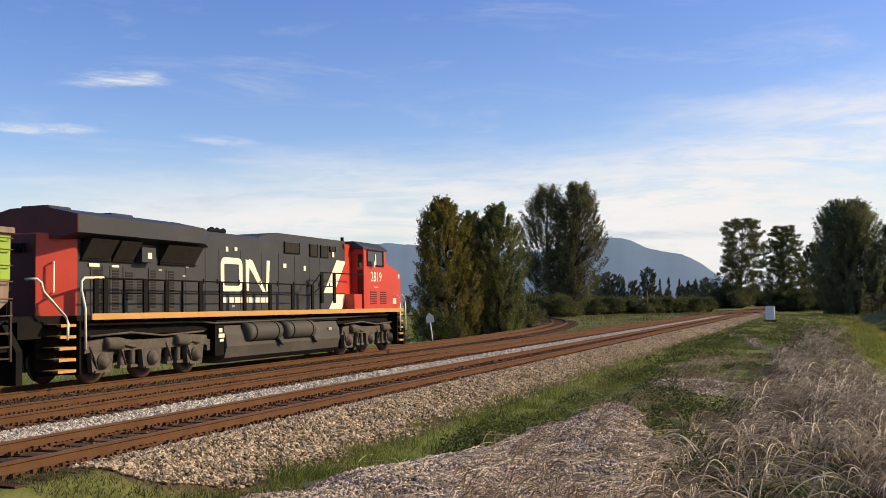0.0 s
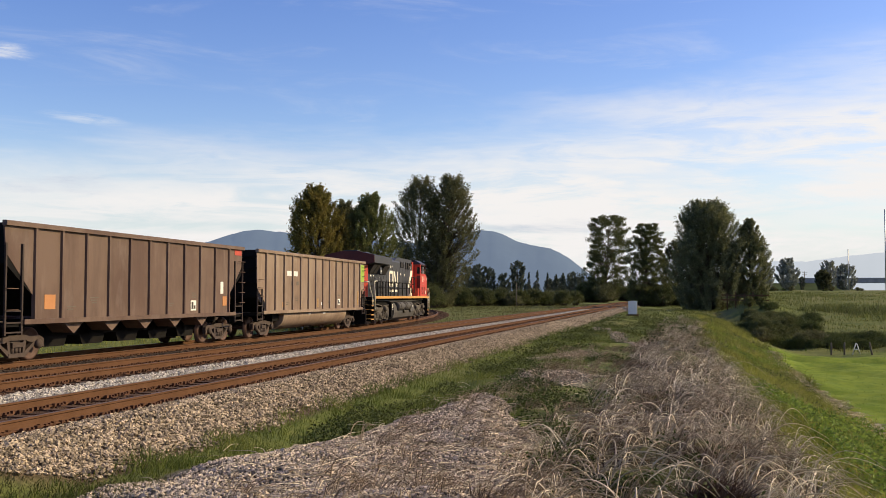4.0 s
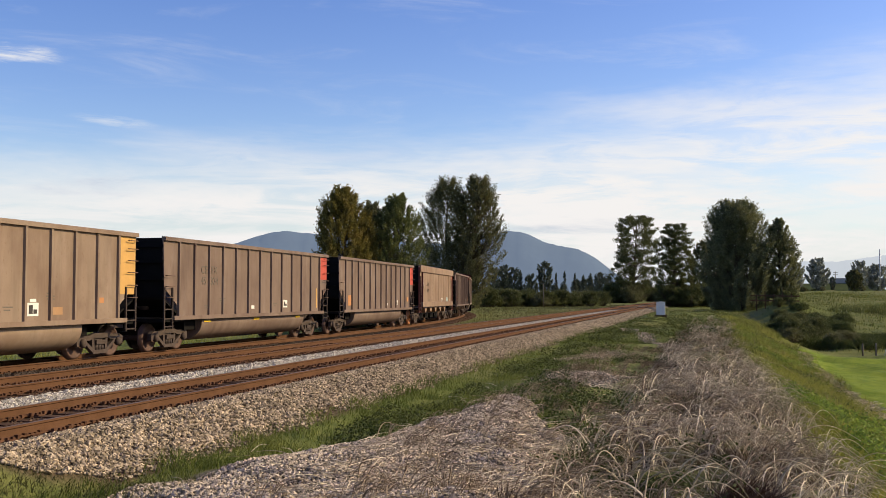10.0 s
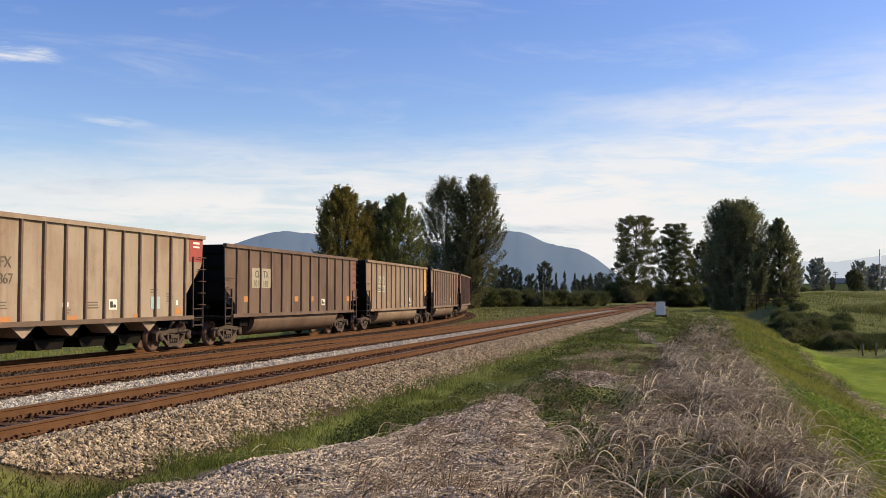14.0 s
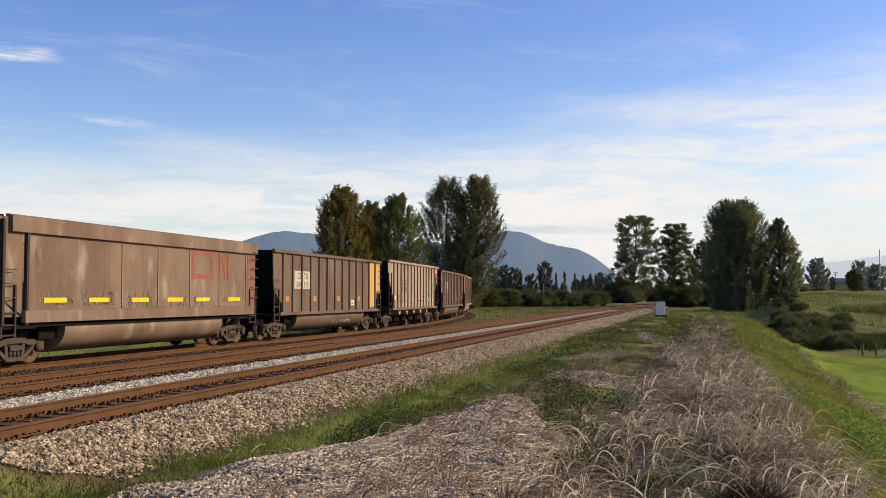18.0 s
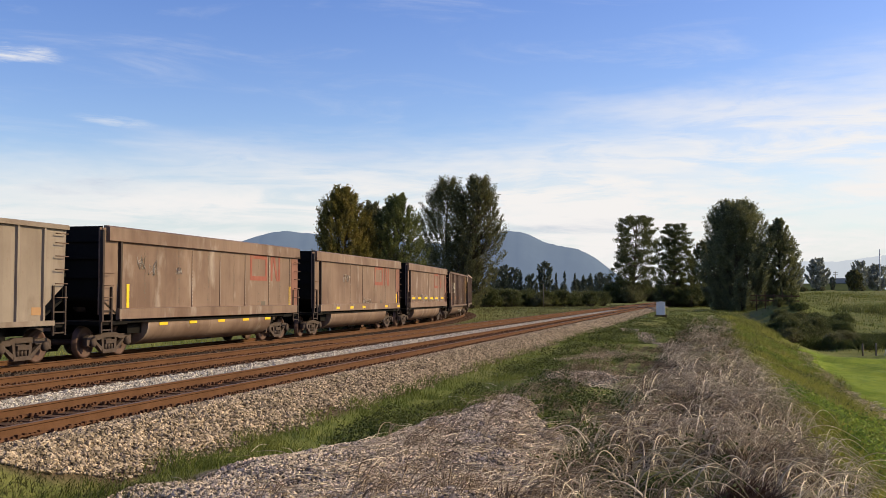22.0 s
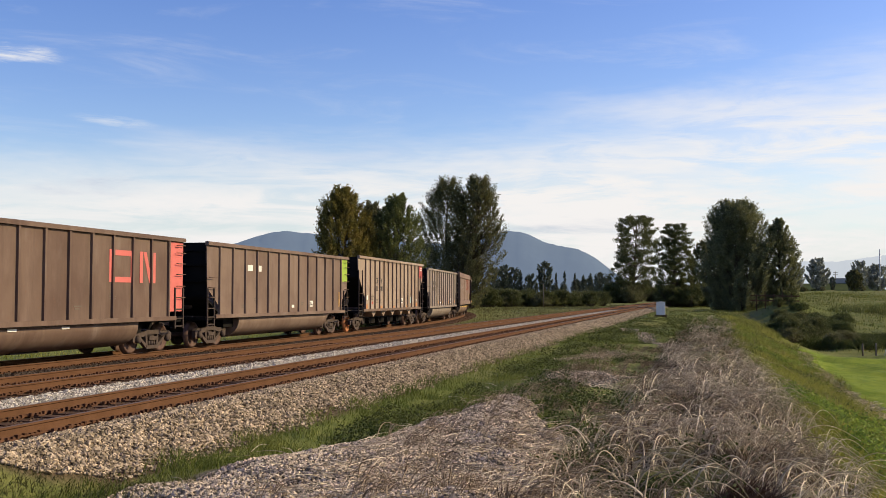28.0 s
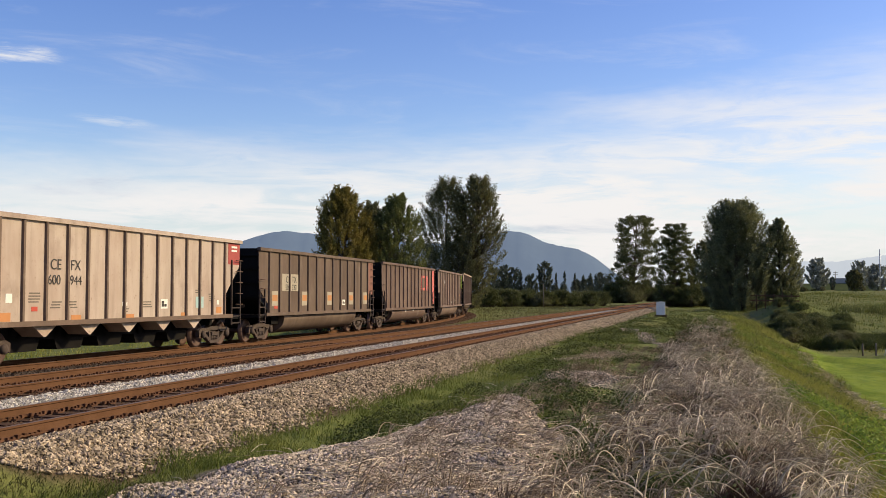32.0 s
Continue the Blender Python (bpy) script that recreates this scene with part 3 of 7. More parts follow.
# dead grass on the crest and its fall to the field
x, y = scatter(85000, -3.0, 3.2, 8.5, 90, 1.8)
n = waves(x, y, 1.3, 45) + 0.6 * waves(x, y, 3.0, 46)
x, y = keep(x, y, np.clip(cover(x, y)[:, 1], 0, 1) * (0.1 + 0.9 * fade(n, -0.6, 0.5)))
x, y = off_clump(x, y)
blades("dry_thatch", x, y, 0.3, 0.012, M["thatch"], "matted brown dead grass on the bank", "dry grass", lean=1.1, segs=3, wild=0.9)
def tussocks(name, cx, cy, count, tall, reach, wide, mat, label, segs=7, bow=0.3):
    """Tussocks of long dead stalks that spring from one root and bow over, most of them the same way."""
    n = len(cx) * count
    x, y = np.repeat(cx, count) + R.normal(0, 0.07, n), np.repeat(cy, count) + R.normal(0, 0.07, n)
    a = np.repeat(R.normal(0.2, 0.8, len(cx)), count) + R.normal(0, 0.75, n)
    big = np.repeat(R.uniform(0.55, 1.25, len(cx)), count)
    h, r = tall * big * R.uniform(0.4, 1.15, n), reach * big * R.uniform(0.45, 1.25, n)
    over, z = R.uniform(bow, 1.05, n), height(x, y) - 0.02
    paths = []
    for i in range(segs + 1):
        k = i / segs
        out, side = r * k ** 1.35, 0.05 * r * np.sin(k * 4 + a * 5)
        paths.append(np.stack([x + np.cos(a) * out - np.sin(a) * side, y + np.sin(a) * out + np.cos(a) * side, z + h * np.sin(k * math.pi * (0.55 + 0.37 * over))], -1))
    return stalks(name, paths, wide * R.uniform(0.5, 1.4, n), mat, label)


x, y = scatter(1700, -2.2, 2.8, 9, 120, 1.5)
x, y = keep(x, y, np.clip(cover(x, y)[:, 1], 0, 1) * fade(waves(x, y, 1.6, 47) + 0.5 * waves(x, y, 0.6, 48), -0.4, 0.5) * np.where(x < -0.6, 0.45, 1.0))
x, y = off_clump(x, y)
m = R.uniform(0, 1, len(x)) < 0.5
tussocks("dry_tussocks", x[m], y[m], 12, 0.46, 0.7, 0.015, M["straw"], "tussocks of pale dead grass bowing over the bank")
tussocks("brown_tussocks", x[~m], y[~m], 14, 0.42, 0.66, 0.012, M["dull_straw"], "tussocks of brown dead grass bowing over the bank")
x, y = scatter(190, -1.7, 2.5, 10.5, 45, 1.2)
x, y = off_clump(x, y)
tussocks("tall_dry_tussocks", x, y, 5, 0.52, 1.1, 0.025, M["straw"], "tufts of tall pale stalks that bow right over", 10, 0.75)
x, y = scatter(330, -5.0, -1.0, 9.5, 48, 1.2)
tussocks("verge_tussocks", x, y, 9, 0.28, 0.45, 0.013, M["dull_straw"], "sparse dead stalks between the gravel and the bank")
x, y = np.r_[R.normal(-3.1, 1.4, 900), R.uniform(-6.0, -1.2, 400)], np.r_[R.normal(13.5, 3.2, 900), R.uniform(10, 32, 400)]
arches("dead_stalks_on_gravel", x, y, 0.08, 0.7, 0.014, M["straw"], "broken dead stalks lying on the gravel")
x, y = scatter(9000, -2.2, 2.4, 9, 50, 1.6)
n = waves(x, y, 1.5, 41)
x, y = keep(x, y, fade(n, 0.35, 0.8))
leaves("bramble_leaves", x, y, height(x, y) + R.uniform(0.1, 0.4, len(x)), 0.03, M["weed"], "bramble leaves among the dead grass", "brambles")
# green fall of the bank
x, y = scatter(70000, 1.9, 8.2, 12, 130, 1.7)
x, y = keep(x, y, fade(x + 0.4 * waves(x, y, 1, 3), 2.0, 3.2) * (1 - 0.97 * fade(x + 0.3 * waves(x, y, 1, 4), 7.0, 7.7)))
blades("bank_grass", x, y, 0.34, 0.022, M["slope_grass"], "tall yellow-green grass on the bank", lean=0.55)
x, y = scatter(44000, 2.8, 7.3, 14, 110, 1.7)
n = waves(x, y, 0.45, 51) + 0.5 * waves(x, y, 1.4, 52) + 1.1 * fade(-y, -44, -32) * fade(x, 2.8, 3.8)
k = fade(n, 0.25, 0.9)
m = R.uniform(0, 1, len(x)) < k
x, y, k = x[m], y[m], k[m]
leaves("bank_weeds", x, y, height(x, y) + 0.03 + 0.6 * k * R.uniform(0, 1, len(x)), 0.055, M["lush"], "lush leafy green weeds on the bank")
x, y = scatter(26000, 1.6, 8.5, 26, 112, 1.2)
n = waves(x, y, 0.6, 55) + 0.6 * waves(x, y, 1.9, 56)
x, y = keep(x, y, fade(n, 0.0, 0.6) * fade(-x + 3.6 * fade(y, 58, 105), -7.0, -6.0))
blades("rough_bank_grass", x, y, 0.42, 0.025, M["verge_grass"], "darker rough grass in patches on the bank", lean=0.6, segs=3)
x, y = scatter(5000, 2.0, 7.5, 22, 90, 1.3)
n = waves(x, y, 0.8, 57) + 0.6 * waves(x, y, 2.4, 58)
x, y = keep(x, y, fade(n, 0.3, 0.9))
blades("brown_seed_stems", x, y, 0.5, 0.018, M["dull_straw"], "brown seed stems standing in the bank grass", "dry grass", lean=0.5, segs=3)
# meadow behind the far track
x, y = scatter(60000, -75, -22.3, 25, 190, 1.3)
x, y = keep(x, y, (x < -22.3 - shift_left(y)) * 1.0)
blades("meadow_grass", x, y, 0.28, 0.035, M["slope_grass"], "meadow grass behind the far track", lean=0.5)
# rough ground inside the curve and beyond the mown field
x, y = scatter(52000, -44, -16.2, 60, 240, 1.0)
off = x - (FAR - shift_left(y))
x, y = keep(x, y, (off > 2.6) * (x < -16.3) * (0.4 + 0.6 * fade(waves(x, y, 0.3, 71), -0.5, 0.5)))
blades("rough_grass_inside_curve", x, y, 0.1 + 0.3 * fade(waves(x, y, 0.5, 75), -0.4, 0.9), 0.03, M["dull_grass"], "rough brown-green grass inside the curve", lean=0.5)
x, y = scatter(80000, 7.0, 85, 101, 320, 1.2)
x, y = keep(x, y, 0.25 + 0.75 * fade(waves(x, y, 0.12, 72) + 0.5 * waves(x, y, 0.4, 73), -0.6, 0.6))
blades("rough_field_grass", x, y, 0.2 + 0.6 * fade(waves(x, y, 0.25, 74), -0.6, 0.8), 0.075, M["verge_grass"], "rough grass and rushes beyond the mown field", lean=0.5)
x, y = scatter(9000, 7.6, 30, 30, 103, 1.2)
blades("stubble", x, y, 0.07, 0.03, M["lush"], "short grass of the mown field", lean=0.5)
# dark dead clump on the bank
M["dead_dark"] = leaf_material("dark_dead_fronds", (0.03, 0.018, 0.012), (0.07, 0.04, 0.025), 0.1)
x, y = R.normal(0.57, 0.17, 1300), R.normal(13.5, 0.14, 1300)
blades("dead_clump", x, y, 0.36, 0.02, M["dead_dark"], "dark brown clump of dead fronds", "dead plant", lean=1.0, segs=3, wild=0.9)
# rough margin between the bank and the mown field
def beside_path(x, y):
    """Thins the growth on the worn strip at the foot of the bank."""
    return 1 - 0.95 * np.exp(-((x - 7.3) / 0.42) ** 2)


x, y = scatter(9000, 6.5, 8.0, 34, 85, 1.2)
x, y = keep(x, y, 1 - beside_path(x, y))
arches("cut_straw", x, y, 0.08, 0.5, 0.03, M["straw"], "cut straw lying on the worn strip by the field")
x, y = scatter(16000, 5.2, 7.9, 24, 104, 1.4)
n = waves(x, y, 0.9, 81) + 0.5 * waves(x, y, 2.5, 82)
x, y = keep(x, y, fade(n, -0.4, 0.6) * beside_path(x, y))
blades("field_margin_grass", x, y, 0.3, 0.022, M["slope_grass"], "rough yellowing grass at the edge of the mown field", lean=0.7, segs=3)
x, y = scatter(16000, 4.6, 7.2, 22, 104, 1.4)
n = waves(x, y, 0.6, 83) + 0.6 * waves(x, y, 1.7, 84)
k = fade(n, 0.4, 0.9) * beside_path(x, y)
m = R.uniform(0, 1, len(x)) < k
x, y, k = x[m], y[m], k[m]
leaves("margin_weeds", x, y, height(x, y) + 0.55 * k * R.uniform(0, 1, len(x)) ** 0.6, 0.05, M["weed"], "dark clumps of weeds at the foot of the bank")
# rust-dusted rock along the curve, and weeds on the farther verge
u, side = R.uniform(62, 210, 12000), R.uniform(-2.0, 2.0, 12000)
line = np.array([far_track(a) for a in u])
x, y = line[:, 0] + side * np.cos(line[:, 2]), line[:, 1] + side * np.sin(line[:, 2])
k = np.abs(np.abs(side) - 0.7525) > 0.12
stones("ballast_on_curve", x[k], y[k], 0.055, M["stone_brown"], "rust-dusted crushed rock along the curving track", 0.45)
x, y = scatter(60000, -6.8, 5.5, 42, 160, 1.3)
n = waves(x, y, 0.55, 91) + 0.6 * waves(x, y, 1.6, 92)
k = fade(n, 0.25, 0.8) * fade(-cover(x, y)[:, 0], -0.4, -0.05)
m = R.uniform(0, 1, len(x)) < k
x, y, k = x[m], y[m], k[m]
leaves("verge_weeds", x, y, height(x, y) + 0.45 * k * R.uniform(0, 1, len(x)) ** 0.6, 0.055, M["weed"], "dark clumps of weeds on the verge")


# ---- rails and ties ----
RAIL = [(-0.07, -0.172), (0.07, -0.172), (0.07, -0.16), (0.012, -0.14), (0.012, -0.045), (0.036, -0.032), (0.036, -0.004), (0.028, 0.0),
        (-0.028, 0.0), (-0.036, -0.004), (-0.036, -0.032), (-0.012, -0.045), (-0.012, -0.14), (-0.07, -0.16)]


def rail_mesh(points):
    """points: x, y, turn. One rail swept along them; the running face worn."""
    k = len(RAIL)
    v = [(x + u * math.cos(a), y + u * math.sin(a), w) for x, y, a in points for u, w in RAIL]
    f = [(i * k + j, i * k + (j + 1) % k, (i + 1) * k + (j + 1) % k, (i + 1) * k + j) for i in range(len(points) - 1) for j in range(k)]
    me = quick("rail", v, f, M["rail"])
    me.materials.append(M["railtop"])
    for i in range(len(points) - 1):
        for j in (7,):
            me.polygons[i * k + j].material_index = 1
    return me


def track(name, line, ties_from, ties_to, near_from, near_to, label):
    """A track of two rails on wooden ties. line(s): x, y, turn."""
    top = thing(name, label, "railway track", kind="structure")
    ss = list(np.arange(-300, 20, 20.0)) + list(np.arange(20, 420, 4.0)) if name == "track_far" else [-300, -100, 0, 50, 100, 200, 400, 700]
    for side in (-0.7525, 0.7525):
        pts = []
        for s in ss:
            x, y, a = line(s)
            pts.append((x + side * math.cos(a), y + side * math.sin(a), a))
        part("rail", rail_mesh(pts), None, top)
    g = Geo()
    g.prism([(-1.3, -0.36), (1.3, -0.36), (1.3, -0.2), (1.28, -0.185), (-1.28, -0.185), (-1.3, -0.2)], -0.115, 0.115)
    tie = g.mesh("tie", M["tie"])
    rnd = random.Random(len(name))
    rest, plates = [], []
    s = ties_from
    while s < ties_to:
        x, y, a = line(s)
        m = pose(x + rnd.uniform(-0.06, 0.06), y, rnd.uniform(-0.012, 0.004), 0, 0, math.degrees(a) + rnd.uniform(-1.2, 1.2))
        if near_from <= s < near_to:
            part("tie", tie, None, top, at=m)
        else:
            rest.append(m)
        plates.append(m)
        s += 0.52 + rnd.uniform(-0.02, 0.02)
    tv = np.array([tuple(q.co) for q in tie.vertices])
    n = len(tv)
    fs = [tuple(p.vertices) for p in tie.polygons if len(p.vertices) == 4]
    v = np.concatenate([tv @ np.array(m.to_3x3()).T + np.array(m.translation) for m in rest])
    f = np.concatenate([np.array(fs) + i * n for i in range(len(rest))])
    tagged(part("far_ties", quick("far_ties", v, f, M["tie"]), None, top), kind="stuff")
    # tie plates, spikes and rail anchors
    g = Geo()
    for side in (-0.7525, 0.7525):
        g.box(side - 0.17, side + 0.17, -0.09, 0.09, -0.186, -0.165)
        for dx, dy in ((-0.1, 0.05), (0.1, -0.05), (0.1, 0.055)):
            g.box(side + dx - 0.018, side + dx + 0.018, dy - 0.018, dy + 0.018, -0.17, -0.135)
        for dy in (-0.17, 0.17):
            g.box(side - 0.09, side + 0.09, dy - 0.02, dy + 0.02, -0.2, -0.165)
            g.box(side + 0.06, side + 0.115, dy - 0.028, dy + 0.028, -0.18, -0.125)
    pv, pf = np.array(g.v), np.array(g.f)
    near = [m for m in plates if 0 < m.translation.y < (130 if name == "track_near" else 40)]
    v = np.concatenate([pv @ np.array(m.to_3x3()).T + np.array(m.translation) for m in near])
    f = np.concatenate([pf + i * len(pv) for i in range(len(near))])
    tagged(part("plates_and_spikes", quick("plates_and_spikes", v, f, M["plate"]), None, top), kind="stuff")


track("track_near", lambda s: (NEAR, s, 0.0), -40, 330, 10, 70, "rusty railway track on wooden ties in pale ballast")
track("track_middle", lambda s: (MID, s, 0.0), -40, 330, 14, 70, "rusty railway track on wooden ties in pale ballast")
track("track_far", far_track, -60, 380, 18, 75, "rusty railway track curving away from two others")


# ---- train ----
SPEED, PITCH = 9.2, 16.27
LOCO_REAR = 23.8 + 3 * PITCH - 6 * SPEED        # coupling behind the locomotive at the start


def wagon_paint(name, colour, tint, scrape=0.12):
    """Weathered wagon paint: broad patches, dark streaks running down, pale dust smears and rust specks."""
    m = bpy.data.materials.new(name)
    m.use_nodes = True
    nt = m.node_tree
    N, L = nt.nodes.new, nt.links.new
    b = nt.nodes["Principled BSDF"]
    b.inputs["Roughness"].default_value, b.inputs["Specular IOR Level"].default_value = 0.72, 0.3
    tc, info = N("ShaderNodeTexCoord"), N("ShaderNodeObjectInfo")

    def grain(scale, stretch, detail=5):
        mp, n = N("ShaderNodeMapping"), N("ShaderNodeTexNoise")
        mp.inputs["Scale"].default_value = stretch
        L(tc.outputs["Object"], mp.inputs[0])
        n.noise_dimensions = "4D"
        mu = N("ShaderNodeMath")
        mu.operation = "MULTIPLY"
        L(info.outputs["Random"], mu.inputs[0])
        mu.inputs[1].default_value = 37.0
        L(mp.outputs[0], n.inputs["Vector"]), L(mu.outputs[0], n.inputs["W"])
        n.inputs["Scale"].default_value, n.inputs["Detail"].default_value, n.inputs["Roughness"].default_value = scale, detail, 0.6
        return n.outputs["Fac"]

    def layer(base, src, lo, hi, top, amount):
        r, x = N("ShaderNodeMapRange"), N("ShaderNodeMix")
        L(src, r.inputs[0])
        for i, v in enumerate((lo, hi, 0.0, amount)):
            r.inputs[i + 1].default_value = v
        x.data_type = "RGBA"
        L(r.outputs[0], x.inputs["Factor"])
        for i, v in ((6, base), (7, top)):
            if isinstance(v, tuple):
                x.inputs[i].default_value = (*v, 1)
            else:
                L(v, x.inputs[i])
        return x.outputs[2]

    col = layer(colour, grain(0.55, (1, 1, 0.7)), 0.42, 0.62, tint, 1.0)
    col = layer(col, grain(3.2, (1, 1, 0.1)), 0.5, 0.75, tuple(c * 0.55 for c in tint), 0.45)
    col = layer(col, grain(2.2, (1, 1, 0.16)), 0.55, 0.78, tuple(min(0.75, c * 1.3 + 0.05) for c in colour), 0.4)
    col = layer(col, grain(1.3, (1, 1, 0.4), 7), 0.56, 0.72, (0.46, 0.41, 0.36), scrape)
    col = layer(col, grain(0.9, (1, 1, 0.8), 7), 0.55, 0.7, (0.10, 0.052, 0.036), 0.4)
    col = layer(col, grain(16, (1, 1, 0.6)), 0.6, 0.75, (0.15, 0.07, 0.04), 0.6)
    L(col, b.inputs["Base Color"])
    bp = N("ShaderNodeBump")
    bp.inputs["Strength"].default_value, bp.inputs["Distance"].default_value = 0.25, 0.03
    L(grain(1.6, (1, 1, 1)), bp.inputs["Height"])
    L(bp.outputs[0], b.inputs["Normal"])
    return m


for key, colour, tint in (("buff", (0.255, 0.196, 0.145), (0.205, 0.15, 0.108)), ("grey_brown", (0.185, 0.136, 0.107), (0.135, 0.096, 0.076)), ("brown", (0.143, 0.099, 0.076), (0.103, 0.068, 0.053)),
                          ("dark_brown", (0.13, 0.095, 0.07), (0.095, 0.068, 0.05)), ("tan", (0.25, 0.18, 0.125), (0.20, 0.138, 0.092)),
                          ("pale", (0.43, 0.37, 0.315), (0.375, 0.315, 0.265)), ("dust_brown", (0.20, 0.142, 0.108), (0.145, 0.10, 0.075)), ("pale_dusty", (0.335, 0.28, 0.225), (0.27, 0.215, 0.165)), ("warm_grey", (0.245, 0.215, 0.18), (0.195, 0.168, 0.138))):
    M[key] = wagon_paint("car_" + key, tuple(c * k for c, k in zip(colour, (1.0, 0.94, 0.91))), tuple(c * k for c, k in zip(tint, (0.95, 0.85, 0.81))), 0.5 if key == "dust_brown" else 0.12)
M["chalk"] = material("chalk_and_highlight", (0.50, 0.46, 0.42), 0.8, 0, 0.7, 3, 15, 0.0)
M["rib"] = material("rib_rust", (0.15, 0.09, 0.064), 0.8, 0, 0.75, 2, 20, 0.1)
# black steel, set darker so that ends and undersides carry their shade
M["black_steel"] = material("black_steel_with_shade", (0.011, 0.0095, 0.0085), 0.85, 0, 0.6, 2, 20, 0.1, spec=0.12)
M["ladder"] = material("dark_ladder_steel", (0.055, 0.038, 0.031), 0.8, 0, 0.7, 2, 20, 0.1)
M["post_brown"] = material("rusty_post", (0.17, 0.115, 0.085), 0.75, 0, 0.7, 1.5, 18, 0.1, tint=(0.26, 0.205, 0.16))
M["maroon"] = material("worn_maroon_paint", (0.15, 0.045, 0.035), 0.75, 0, 0.65, 2, 18, 0.05)
M["truck"] = material("dusty_cast_steel", (0.088, 0.062, 0.051), 0.85, 0, 0.6, 3, 30, 0.15)
M["wheel"] = material("rusty_wheel", (0.115, 0.062, 0.046), 0.7, 0.1, 0.6, 3, 30, 0.1)
M["wheel_orange"] = material("fresh_rust_wheel", (0.42, 0.16, 0.06), 0.8, 0, 0.7, 3, 30, 0.1)
for key, colour in (("red", (0.50, 0.075, 0.05)), ("orange", (0.50, 0.22, 0.085)), ("yellow", (0.58, 0.33, 0.10)), ("green", (0.30, 0.45, 0.06)), ("white", (0.78, 0.76, 0.70)),
                    ("signal_yellow", (0.85, 0.55, 0.03)), ("old_red", (0.36, 0.07, 0.06)), ("patch", (0.50, 0.46, 0.38)), ("dark", (0.05, 0.045, 0.04)), ("sky_blue", (0.35, 0.52, 0.52)), ("red_orange", (0.62, 0.15, 0.13))):
    M[key] = material("paint_" + key, colour, 0.7, 0, 0.85, 2, 15, 0.05)


_cache = {}


def shared(key, make, mat):
    if key not in _cache:
        g = Geo()
        make(g)
        _cache[key] = g.mesh(key, mat)
    return _cache[key]


def wheel_geo(g, r=0.457):
    for side in (-1, 1):
        m = pose(0, 0, 0, 0, 0, 0 if side > 0 else 180)
        g.turned([(0.0, 0.70), (0.10, 0.70), (0.13, 0.72), (0.33, 0.735), (0.37, 0.70), (r + 0.025, 0.685), (r + 0.025, 0.705), (r, 0.72), (r - 0.01, 0.82),
                  (0.38, 0.83), (0.35, 0.79), (0.15, 0.77), (0.12, 0.83), (0.0, 0.83)], 28, m)
    g.turned([(0.085, -0.72), (0.085, 0.72)], 12)


def sideframe_geo(g):
    # cast side frame with arched top, two windows and spring opening
    x0, x1 = 0.0, 0.14
    top = [(-1.16, 0.36), (-1.16, 0.60), (-0.98, 0.68), (-0.55, 0.66), (-0.32, 0.72), (0.32, 0.72), (0.55, 0.66), (0.98, 0.68), (1.16, 0.60), (1.16, 0.36),
           (1.02, 0.40), (0.98, 0.52), (0.55, 0.52), (0.34, 0.58), (-0.34, 0.58), (-0.55, 0.52), (-0.98, 0.52), (-1.02, 0.40)]
    g.prism(top, x0, x1, "x")
    for s in (-1, 1):
        g.prism([(s * 0.72, 0.52), (s * 0.86, 0.52), (s * 0.36, 0.16), (s * 0.24, 0.22)], x0 + 0.01, x1 - 0.01, "x")
        g.prism([(s * 0.25, 0.22), (s * 0.36, 0.22), (s * 0.40, 0.58), (s * 0.29, 0.58)], x0 + 0.02, x1 - 0.02, "x")
        g.turned([(0.0, 0.10), (0.13, 0.10), (0.13, 0.2), (0.05, 0.23), (0.0, 0.23)], 12, pose(0, s * 0.89, 0.457))
    g.box(x0, x1, -0.36, 0.36, 0.13, 0.24)
    for k in (-0.15, 0.0, 0.15):
        g.turned([(0.065, 0.24), (0.065, 0.40)], 8, pose(0.07, k, 0), "z")
    g.box(-0.02, 0.17, -0.24, 0.24, 0.40, 0.52)


def truck(car, y, orange=False):
    t = part("truck", shared("bolster", lambda g: (g.box(-1.0, 1.0, -0.2, 0.2, 0.40, 0.62), g.box(-0.3, 0.3, -0.3, 0.3, 0.62, 0.95)), M["truck"]), None, car, at=pose(0, y, 0))
    for side in (-1, 1):
        part("side_frame", shared("side_frame", sideframe_geo, M["truck"]), None, t, at=pose(side * 0.93, 0, 0, 0, 0, 0 if side > 0 else 180))
    axles = []
    for dy in (-0.89, 0.89):
        axles.append(part("wheelset", shared("wheelset", wheel_geo, M["wheel"]), M["wheel_orange"] if orange and dy < 0 else None, t, at=pose(0, dy, 0.457)))
    return axles


BODY = 14.7          # length of a wagon's body
HALF, TOP, SILL = 1.56, 3.70, 1.12


def flat(g, y0, y1, z0, z1, x, t=0.006):
    g.box(x, x + t, y0, y1, z0, z1)


def grab(g, y0, y1, z, x):
    g.tube([(x, y0, z), (x + 0.08, y0, z), (x + 0.08, y1, z), (x, y1, z)], 0.014, 5)


